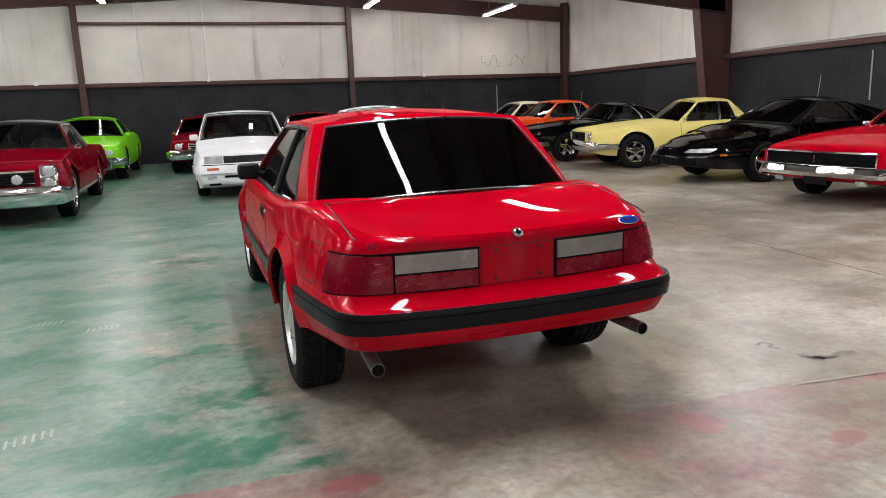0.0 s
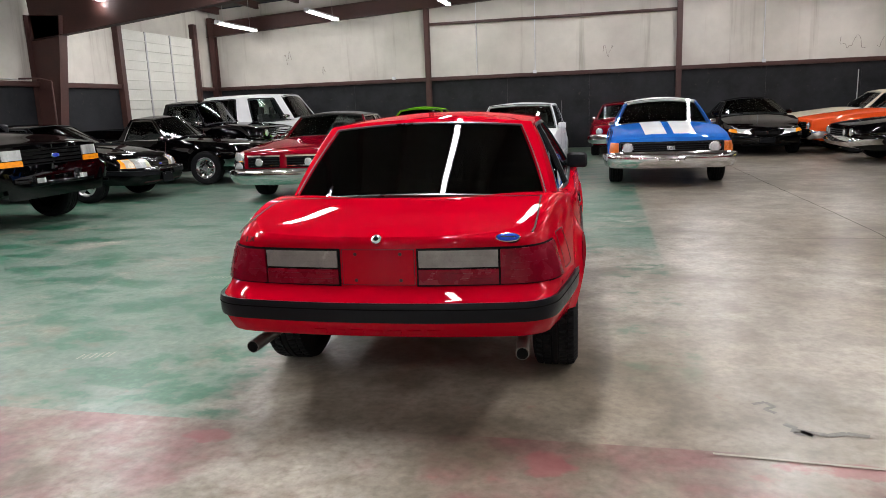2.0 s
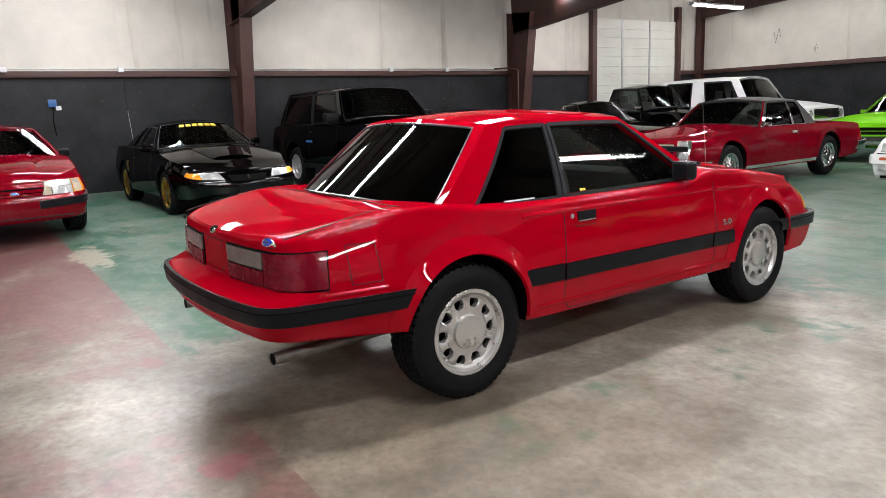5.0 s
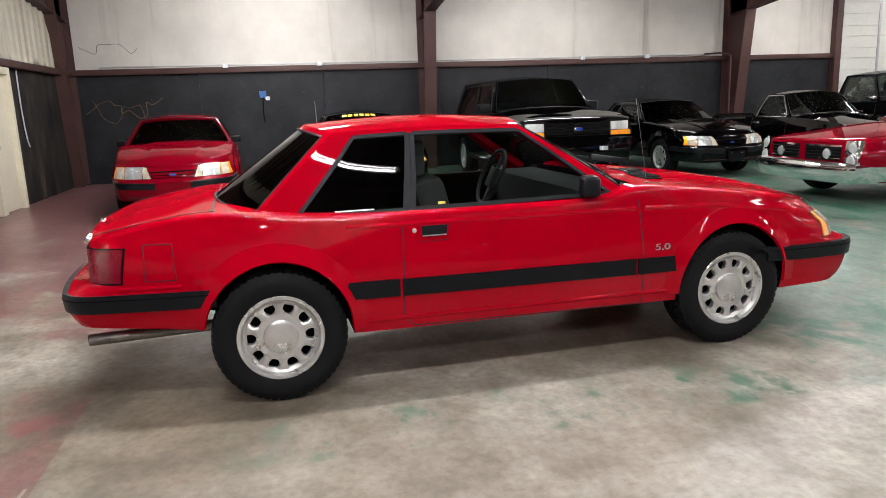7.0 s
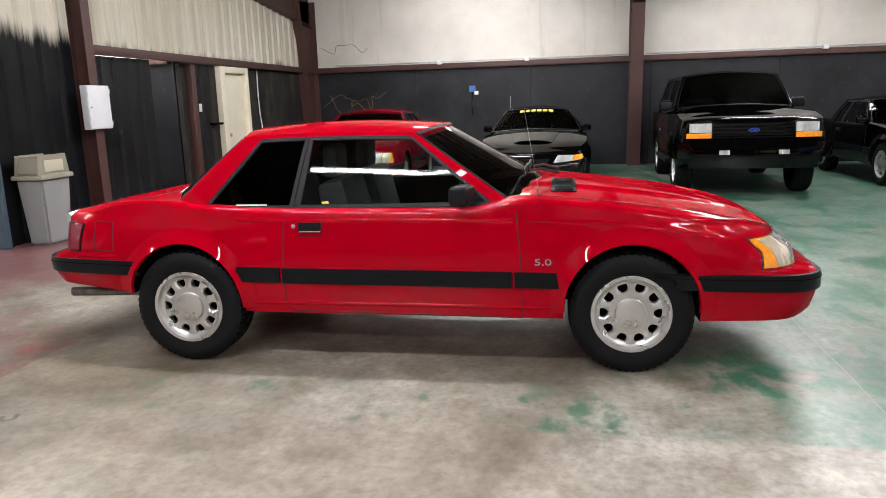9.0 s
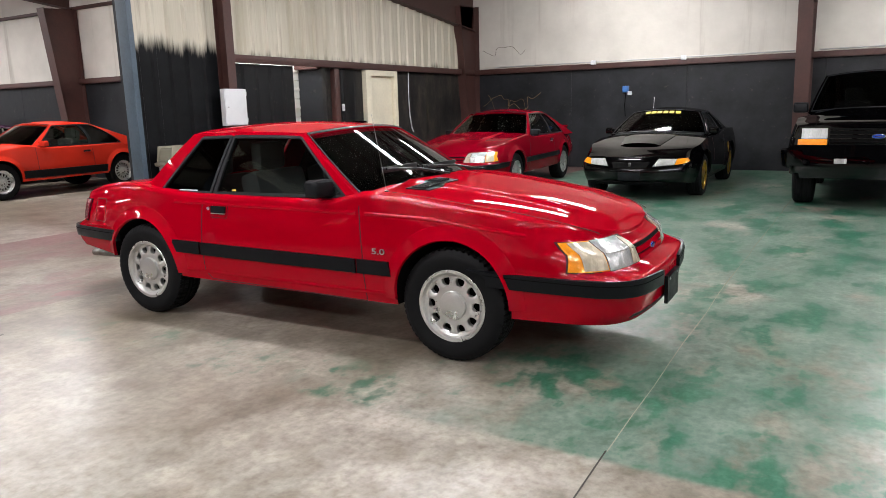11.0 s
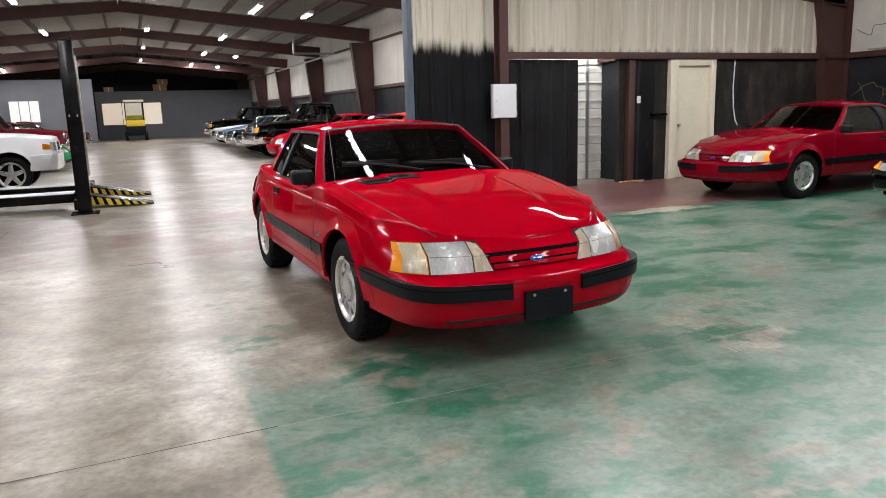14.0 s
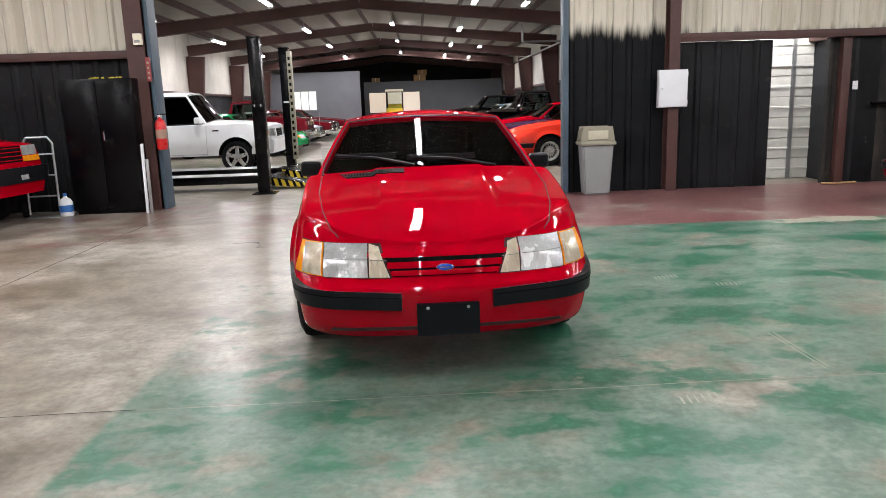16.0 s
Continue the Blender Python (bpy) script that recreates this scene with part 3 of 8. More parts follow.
class FoxShell:
    """A squared-off lower body: plan outlines stacked from sill to shoulder, closed by a crowned top."""

    def __init__(self):
        self.zb = eased([(-2.4, 0.455), (-2.1, 0.445), (-1.62, 0.405), (-1.3, 0.36), (-0.88, 0.315), (0.83, 0.303), (1.6, 0.292), (2.0, 0.285), (2.35, 0.262)])
        self.zs = eased([(-2.3, 0.825), (-2.12, 0.868), (-2.04, 0.89), (-1.98, 0.90), (-1.8, 0.93), (-1.6, 0.955), (-1.42, 0.955), (-1.2, 0.93), (-1.0, 0.915), (-0.6, 0.908), (0.0, 0.906), (0.42, 0.908), (0.6, 0.95), (0.7, 0.958),
                            (0.88, 0.945), (1.18, 0.91), (1.65, 0.838), (1.95, 0.768), (2.04, 0.737), (2.09, 0.712), (2.12, 0.69), (2.2, 0.66)])
        self.rise = eased([(-2.3, 0.0), (-2.0, 0.006), (-1.5, 0.0), (-1.0, 0.03), (0.0, 0.04), (0.6, 0.03), (0.85, 0.026), (1.2, 0.03), (1.65, 0.036), (1.95, 0.036), (2.04, 0.029), (2.09, 0.013), (2.12, 0.0)])
        self.lean = eased([(-2.3, 0.08), (-1.6, 0.085), (-1.1, 0.05), (-0.6, 0.03), (0.6, 0.03), (1.0, 0.04), (1.6, 0.055), (2.2, 0.05)], 0.1)
        self.wide = eased([(-2.4, 0.715), (-2.15, 0.755), (-1.9, 0.80), (-1.6, 0.842), (-1.2, 0.866), (-0.6, 0.872), (0.6, 0.872), (1.2, 0.862), (1.6, 0.838), (1.9, 0.797), (2.1, 0.757), (2.4, 0.69)])
        self.xf = curve_of([(0.24, 2.20), (0.27, 2.255), (0.31, 2.285), (0.36, 2.295), (0.43, 2.305), (0.50, 2.305), (0.53, 2.296), (0.543, 2.265), (0.553, 2.20), (0.60, 2.186), (0.65, 2.172), (0.662, 2.162), (0.676, 2.142), (0.69, 2.115), (0.715, 2.085), (0.74, 2.05), (0.8, 1.95)])
        self.xr = curve_of([(0.38, -2.21), (0.44, -2.255), (0.52, -2.295), (0.60, -2.302), (0.612, -2.29), (0.624, -2.25), (0.636, -2.175), (0.69, -2.17), (0.79, -2.17), (0.83, -2.172), (0.852, -2.166), (0.872, -2.14), (0.884, -2.105), (0.894, -2.06), (0.914, -1.99)])
        self.bow = curve_of([(0.24, 0.15), (0.33, 0.095), (0.42, 0.075), (0.53, 0.075), (0.56, 0.10), (0.75, 0.11)])
        self.turn = curve_of([(0.24, 0.27), (0.36, 0.2), (0.53, 0.2), (0.56, 0.27), (0.75, 0.27)])
        self.lines, self.rows, self.x0, self.x1 = {}, [], -2.3, 2.3

    fillet = 0.035

    def curve(self, x):
        zb, zs, w = self.zb(x)[0], self.zs(x)[0], self.wide(x)[0]
        return np.array((zb, 0.57, zs, zs + self.rise(x)[0], w - 0.03, w, w - self.lean(x)[0] - self.fillet))

    def width(self, x, z):
        zb, zs, w = self.zb(x)[0], self.zs(x)[0], self.wide(x)[0]
        if z <= 0.57:
            t = min(1, max(0, (z - zb) / (0.57 - zb)))
            return w - 0.032 + 0.032 * math.sin(t * math.pi / 2)
        top = zs - self.fillet
        t = min(1, (z - 0.57) / (top - 0.57))
        y = w - self.lean(x)[0] * (0.3 * t + 0.7 * t * t)
        if z > top:
            k = min(1, (z - top) / self.fillet)
            y -= self.fillet * (1 - math.sqrt(max(0, 1 - k * k)))
        return y

    NF, NC, NS = 12, 10, 74

    def outline(self, z):
        """From the middle of the nose round the left flank to the middle of the tail."""
        key = round(z, 4)
        if key in self.lines:
            return self.lines[key]
        pts = []
        ends = []
        for face, bow, r, sgn in ((self.xf(z)[0], self.bow(z)[0], self.turn(z)[0], 1), (self.xr(z)[0], 0.09, 0.13, -1)):
            xc = face
            for _ in range(5):
                yc = self.width(xc, z)
                xc = face - sgn * bow * (yc / 0.8) ** 2.2
            on = lambda y, face=face, bow=bow, sgn=sgn: np.array((face - sgn * bow * (y / 0.8) ** 2.2, y))
            p1, c, x2 = on(yc - r), np.array((xc, yc)), xc - sgn * r
            p2 = np.array((x2, self.width(x2, z)))
            run = [on((yc - r) * i / self.NF) for i in range(self.NF)]
            run += [p1 * (1 - t) ** 2 + 2 * c * t * (1 - t) + p2 * t * t for t in (i / self.NC for i in range(self.NC))]
            ends.append((run, x2))
        a, b = ends[0][1], ends[1][1]
        side = [np.array((x, self.width(x, z))) for x in (a + (b - a) * i / self.NS for i in range(self.NS + 1))]
        out = np.array(ends[0][0] + side + ends[1][0][::-1])
        step = np.hypot(*np.diff(out, axis=0).T)
        self.lines[key] = (out, np.concatenate(([0], np.cumsum(step))))
        return self.lines[key]

    def row(self, tau):
        """One row of points at the share tau of the height between sill and shoulder."""
        x = self.outline(0.57)[0][:, 0].copy()
        for _ in range(4):
            pts = []
            for i, xi in enumerate(x):
                zb, zs = self.zb(xi)[0], self.zs(xi)[0]
                z = zb + (zs - zb) * tau
                pts.append((*self.point_at(i, z), z))
            x = np.array([p[0] for p in pts])
        return pts

    def point_at(self, i, z):
        k = math.floor(z / 0.004)
        a, b = self.outline(k * 0.004)[0][i], self.outline((k + 1) * 0.004)[0][i]
        t = z / 0.004 - k
        return a * (1 - t) + b * t

    def mesh(self, name, mats, cutters):
        taus = [0, 0.02, 0.06, 0.11, 0.17, 0.23, 0.3, 0.37, 0.43, 0.49, 0.53, 0.56, 0.59, 0.62, 0.65, 0.68, 0.71, 0.74, 0.78, 0.82, 0.86, 0.9, 0.925, 0.945, 0.96, 0.972, 0.982, 0.99, 0.996, 1.0]
        if not self.rows:
            self.rows = [self.row(t) for t in taus]
        rows = self.rows
        n = len(rows[0])
        verts, faces = [], []
        left = []
        for r in rows:
            left.append([len(verts) + j for j in range(n)])
            verts.extend(r)
        right = []
        for r, ids in zip(rows, left):
            right.append([ids[0]] + [len(verts) + j for j in range(n - 2)] + [ids[-1]])
            verts.extend((x, -y, z) for x, y, z in r[1:-1])
        for side in (left, right):
            for a, b in zip(side[:-1], side[1:]):
                for j in range(n - 1):
                    faces.append((a[j], a[j + 1], b[j + 1], b[j]))
        cols = [0.985, 0.96, 0.93, 0.88, 0.8, 0.7, 0.6, 0.52, 0.47, 0.44, 0.41, 0.37, 0.3, 0.15]
        fs = cols + [0.0] + [-c for c in cols[::-1]]
        for k, crown in ((0, False), (-1, True)):
            last = None
            for j in range(1, n - 1):
                x, y, z = rows[k][j]
                ids = [left[k][j]]
                for f in fs:
                    zz = self.top(x, f * y)[2] if crown else z
                    ids.append(len(verts))
                    verts.append((x, f * y, zz))
                ids.append(right[k][j])
                if last:
                    for p in range(len(ids) - 1):
                        faces.append((last[p], last[p + 1], ids[p + 1], ids[p]))
                else:
                    for p in range(len(ids) - 1):
                        faces.append((left[k][0], ids[p], ids[p + 1]))
                last = ids
            for p in range(len(last) - 1):
                faces.append((left[k][-1], last[p + 1], last[p]))
        me = mesh_of(name, verts, faces, mats)
        ob = new(name, me)
        cut = new("cutter", cutters)
        mod = ob.modifiers.new("cut", "BOOLEAN")
        mod.operation, mod.object, mod.solver = "DIFFERENCE", cut, "EXACT"
        mod.material_mode = "TRANSFER"
        bpy.context.view_layer.update()
        done = bpy.data.meshes.new_from_object(ob.evaluated_get(bpy.context.evaluated_depsgraph_get()))
        bpy.data.objects.remove(ob)
        bpy.data.objects.remove(cut)
        done.set_sharp_from_angle(angle=radians(72))
        return done

    def flank(self, x, z):
        out = self.outline(z)[0]
        lo, hi = self.NF + self.NC, len(out) - self.NF - self.NC
        seg = out[lo // 2:hi + self.NC]
        return float(np.interp(-x, -seg[:, 0], seg[:, 1]))

    def side(self, x, z):
        return np.array((x, self.flank(x, z), z))

    def along(self, q, z, back):
        out, dist = self.outline(z)
        d = dist[-1] - abs(q) if back else abs(q)
        x, y = np.interp(d, dist, out[:, 0]), np.interp(d, dist, out[:, 1])
        return np.array((x, y if q >= 0 else -y, z))

    def front(self, q, z):
        return self.along(q, z, False)

    def rear(self, q, z):
        return self.along(q, z, True)

    def top(self, x, y):
        zs = self.zs(x)[0]
        w = self.wide(x)[0] - self.lean(x)[0] - self.fillet
        f = min(1.0, abs(y) / w)
        z = zs + self.rise(x)[0] * (1 - f ** 2.8)
        if x > 0.7:
            # the raised middle of the bonnet
            e = 0.365 - 0.05 * (x - 0.9)
            k = min(1, max(0, (e + 0.02 - abs(y)) / 0.028))
            z += 0.016 * k * k * (3 - 2 * k) * min(1, max(0, (2.08 - x) / 0.5))
        return np.array((x, y, z))


def cutter_mesh(wheels, radius, half, tub, bed=None):
    """Wheel wells and the cabin's tub, in one mesh."""
    bm = bmesh.new()
    for x, z in wheels:
        for s in (-1, 1):
            m = Matrix.Translation((x, s * (half + 0.15), z)) @ pose(0, 0, 0, 90)
            fs = bmesh.ops.create_cone(bm, cap_ends=True, segments=40, radius1=radius, radius2=radius, depth=0.85, matrix=m)
    for b in (tub, bed):
        if b:
            box(*b, bm=bm)
    bmesh.ops.recalc_face_normals(bm, faces=bm.faces)
    me = bpy.data.meshes.new("cutter")
    bm.to_mesh(me)
    bm.free()
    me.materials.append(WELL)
    return me


WHEELS = {}


def wheel_meshes(style, r, width, metal):
    """Tyre, rim and drum of one kind of wheel; the outside faces +y."""
    key = (style, r, width, metal.name)
    if key in WHEELS:
        return WHEELS[key]
    kind = style.split("_")[0]
    h, rr = width / 2, r * {"low": 0.69, "mid": 0.62, "tall": 0.6}[style.split("_")[1]]
    tyre = lathe([(rr - 0.012, -h * 0.8), (rr + 0.012, -h * 0.95), ((r + rr) / 2, -h * 1.03), (r - 0.03, -h * 0.97), (r - 0.006, -h * 0.84),
                  (r, -h * 0.62), (r, -h * 0.6), (r - 0.008, -h * 0.58), (r - 0.008, -h * 0.54), (r, -h * 0.52), (r, -h * 0.2), (r - 0.008, -h * 0.18), (r - 0.008, -h * 0.12), (r, -h * 0.1),
                  (r, h * 0.1), (r - 0.008, h * 0.12), (r - 0.008, h * 0.18), (r, h * 0.2), (r, h * 0.52), (r - 0.008, h * 0.54), (r - 0.008, h * 0.58), (r, h * 0.6), (r, h * 0.62), (r - 0.006, h * 0.84),
                  (r - 0.03, h * 0.97), ((r + rr) / 2 + 0.02, h * 1.03), ((r + rr) / 2, h * 1.045), (rr + 0.012, h * 0.97), (rr - 0.004, h * 0.9), (rr - 0.012, h * 0.7)], 216 if kind == "tenhole" else 48)
    if kind == "tenhole":
        # cut the shoulders into blocks
        for v in tyre.verts:
            a = math.atan2(v.co.z, v.co.x)
            rad = math.hypot(v.co.x, v.co.z)
            if abs(v.co.y) > h * 0.25 and rad > r - 0.012 and round((a + math.pi) / (2 * math.pi) * 216 + (2 if v.co.y > 0 else 0)) % 4 == 0:
                v.co.x, v.co.z = v.co.x * (r - 0.013) / rad, v.co.z * (r - 0.013) / rad
    lip = [(rr - 0.03, -h * 0.7), (rr - 0.004, h * 0.72), (rr + 0.008, h * 0.93), (rr + 0.004, h * 0.97), (rr - 0.012, h * 0.95), (rr - 0.024, h * 0.8)]
    rim = lathe(lip, 64)

    def ring(r0, y0, r1, y1, bm):
        lathe([(r0, y0), (r1, y1), (r1, y1 - 0.02), (r0, y0 - 0.02), (r0, y0)], 64, bm=bm)

    def spokes(n, r0, r1, w0, w1, y0, y1, mid=0.0, twist=0.0, depth=0.03, flare=0.0):
        for i in range(n):
            a = 2 * math.pi * i / n
            pts = []
            for t in (0, 0.15, 0.35, 0.5, 0.65, 0.85, 1) if flare else (0, 0.33, 0.66, 1):
                rad, w = r0 + (r1 - r0) * t, w0 + (w1 - w0) * t + flare * (2 * t - 1) ** 2
                pts.append((rad, w, y0 + (y1 - y0) * t + mid * math.sin(math.pi * t), twist * t))
            rows = []
            for rad, w, yy, tw in pts:
                row = []
                for dx, dy in ((-w, -depth), (-w, 0), (-w * 0.5, 0.006), (w * 0.5, 0.006), (w, 0), (w, -depth)):
                    v = Vector((dx, yy + dy, rad))
                    v.rotate(Euler((0, a + tw, 0)))
                    row.append(rim.verts.new(v))
                rows.append(row)
            for p, q in zip(rows[:-1], rows[1:]):
                for j in range(5):
                    rim.faces.new((p[j], p[j + 1], q[j + 1], q[j]))

    if kind == "tenhole":
        ring(rr - 0.042, h * 0.68, rr - 0.016, h * 0.8, rim)
        ring(0.02, h * 0.76, rr * 0.58, h * 0.73, rim)
        spokes(10, rr * 0.56, rr - 0.036, 0.015, 0.022, h * 0.73, h * 0.69, 0.004, 0.0, 0.03, 0.013)
        lathe([(0.0, h * 0.93), (0.07, h * 0.92), (0.082, h * 0.88), (0.086, h * 0.72)], 40, bm=rim)
    elif kind == "star":
        ring(rr - 0.035, h * 0.7, rr - 0.015, h * 0.84, rim)
        spokes(5, 0.05, rr - 0.02, 0.05, 0.036, h * 0.82, h * 0.72, 0.006)
        lathe([(0.0, h * 0.9), (0.04, h * 0.9), (0.06, h * 0.86), (0.075, h * 0.6)], 32, bm=rim)
    elif kind == "pony":
        ring(rr - 0.04, h * 0.7, rr - 0.015, h * 0.84, rim)
        spokes(5, 0.05, rr - 0.02, 0.075, 0.06, h * 0.86, h * 0.7, 0.0, 0.22)
        lathe([(0.0, h * 0.95), (0.03, h * 0.94), (0.05, h * 0.86), (0.07, h * 0.6)], 32, bm=rim)
    elif kind == "rally":
        ring(rr * 0.72, h * 0.5, rr - 0.02, h * 0.7, rim)
        spokes(12, rr * 0.45, rr * 0.75, 0.022, 0.03, h * 0.55, h * 0.5)
        lathe([(0.0, h * 0.95), (0.05, h * 0.95), (0.065, h * 0.85), (0.07, h * 0.6), (rr * 0.5, h * 0.55), (rr * 0.5, h * 0.4)], 40, bm=rim)
    elif kind == "disc":
        lathe([(0.0, h * 0.8), (0.05, h * 0.78), (0.06, h * 0.68), (rr * 0.6, h * 0.62), (rr * 0.64, h * 0.72), (rr * 0.8, h * 0.74), (rr - 0.02, h * 0.8)], 48, bm=rim)
    elif kind == "mesh":
        ring(rr - 0.04, h * 0.6, rr - 0.015, h * 0.84, rim)
        spokes(16, 0.06, rr - 0.03, 0.009, 0.007, h * 0.7, h * 0.62, 0.0, 0.3, 0.02)
        spokes(16, 0.06, rr - 0.03, 0.009, 0.007, h * 0.7, h * 0.62, 0.0, -0.3, 0.02)
        lathe([(0.0, h * 0.85), (0.05, h * 0.82), (0.075, h * 0.6)], 32, bm=rim)
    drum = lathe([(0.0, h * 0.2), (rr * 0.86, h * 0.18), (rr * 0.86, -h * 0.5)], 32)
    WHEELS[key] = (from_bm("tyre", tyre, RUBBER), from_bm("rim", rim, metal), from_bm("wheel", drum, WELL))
    return WHEELS[key]


def add_wheel(car, x, y, r, width, style, metal, label=""):
    t, m, d = wheel_meshes(style, r, width, metal)
    w = part("wheel", d, WELL, car, label, pose(x, y, r, 0, 0, 0 if y > 0 else 180))
    part("tyre", t, RUBBER, w)
    part("rim", m, metal, w)


SEATS = {}


def seat_mesh(width):
    if width not in SEATS:
        bm = box(-0.25, 0.27, -width / 2, width / 2, 0.0, 0.17, 0.05)
        back = box(-0.11, 0.07, -width / 2, width / 2, 0.1, 0.66, 0.06, bm=bmesh.new())
        bmesh.ops.rotate(back, verts=back.verts, cent=(0, 0, 0.1), matrix=Matrix.Rotation(radians(-14), 3, "Y"))
        bmesh.ops.translate(back, verts=back.verts, vec=(-0.24, 0, 0))
        head = box(-0.07, 0.03, -0.12, 0.12, 0.64, 0.84, 0.04, bm=bmesh.new())
        bmesh.ops.translate(head, verts=head.verts, vec=(-0.4, 0, 0))
        for b in (back, head):
            tmp = bpy.data.meshes.new("s")
            b.to_mesh(tmp)
            b.free()
            bm.from_mesh(tmp)
        SEATS[width] = from_bm("seat", bm, CABIN_GREY)
    return SEATS[width]


def wheel_ring():
    if "ring" not in SEATS:
        bm = bmesh.new()
        n, k = 28, 8
        vs = [[bm.verts.new(((0.19 + 0.013 * math.cos(2 * math.pi * j / k)) * math.cos(2 * math.pi * i / n), (0.19 + 0.013 * math.cos(2 * math.pi * j / k)) * math.sin(2 * math.pi * i / n), 0.013 * math.sin(2 * math.pi * j / k))) for j in range(k)] for i in range(n)]
        for i in range(n):
            for j in range(k):
                bm.faces.new((vs[i][j], vs[(i + 1) % n][j], vs[(i + 1) % n][(j + 1) % k], vs[i][(j + 1) % k]))
        box(-0.19, 0.19, -0.02, 0.02, -0.03, -0.01, 0.005, bm=bm)
        box(-0.07, 0.07, -0.06, 0.06, -0.03, 0.01, 0.015, bm=bm)
        SEATS["ring"] = from_bm("steering_wheel", bm, CABIN)
    return SEATS["ring"]


class Cabin:
    """The greenhouse: (a, h) run from the rear to the front corner and from belt to roof."""

    def __init__(self, ab, at, ct, cb, wb, wr, sweep_f, sweep_r, crown=0.05, drop=0.05, pinch=0.0):
        self.ab, self.at, self.ct, self.cb = (np.array(p, float) for p in (ab, at, ct, cb))
        self.wb, self.wr, self.sf, self.sr, self.crown, self.drop, self.pinch = wb, wr, sweep_f, sweep_r, crown, drop, pinch

    def w(self, h, a=1.0):
        return (self.wb + (self.wr - self.wb) * (0.75 * h + 0.25 * h * h)) * (1 - self.pinch * (1 - h) * max(0.0, 1 - 2.5 * a) ** 1.5)

    def side(self, a, h, s=1):
        lo = self.cb + (self.ab - self.cb) * a
        hi = self.ct + (self.at - self.ct) * a
        arc = 0.012 * math.sin(math.pi * a) * h
        x = lo[0] + (hi[0] - lo[0]) * h - a * self.sf * (1 - 0.55 * h) + (1 - a) * self.sr * (1 - 0.55 * h)
        z = lo[1] + (hi[1] - lo[1]) * h + arc - self.drop * (1 - h)
        return np.array((x, s * self.w(h, a), z))

    def screen(self, f, h):
        p = self.ab + (self.at - self.ab) * h
        return np.array((p[0] - self.sf * (1 - 0.55 * h) * f * f, f * self.w(h), p[1] + self.crown * h * (1 - f * f) - self.drop * f * f * (1 - h)))

    def back(self, f, h):
        p = self.cb + (self.ct - self.cb) * h
        return np.array((p[0] + self.sr * (1 - 0.55 * h) * f * f, f * self.w(h, 0.0), p[1] + self.crown * h * (1 - f * f) - self.drop * f * f * (1 - h)))

    def roof(self, f, a):
        p = self.ct + (self.at - self.ct) * a
        x = p[0] - a * self.sf * 0.45 * f * f + (1 - a) * self.sr * 0.45 * f * f
        return np.array((x, f * self.wr, p[1] + self.crown * (1 - f * f) + 0.012 * math.sin(math.pi * a) + 0.018 * math.sin(math.pi * a) * (1 - f * f)))


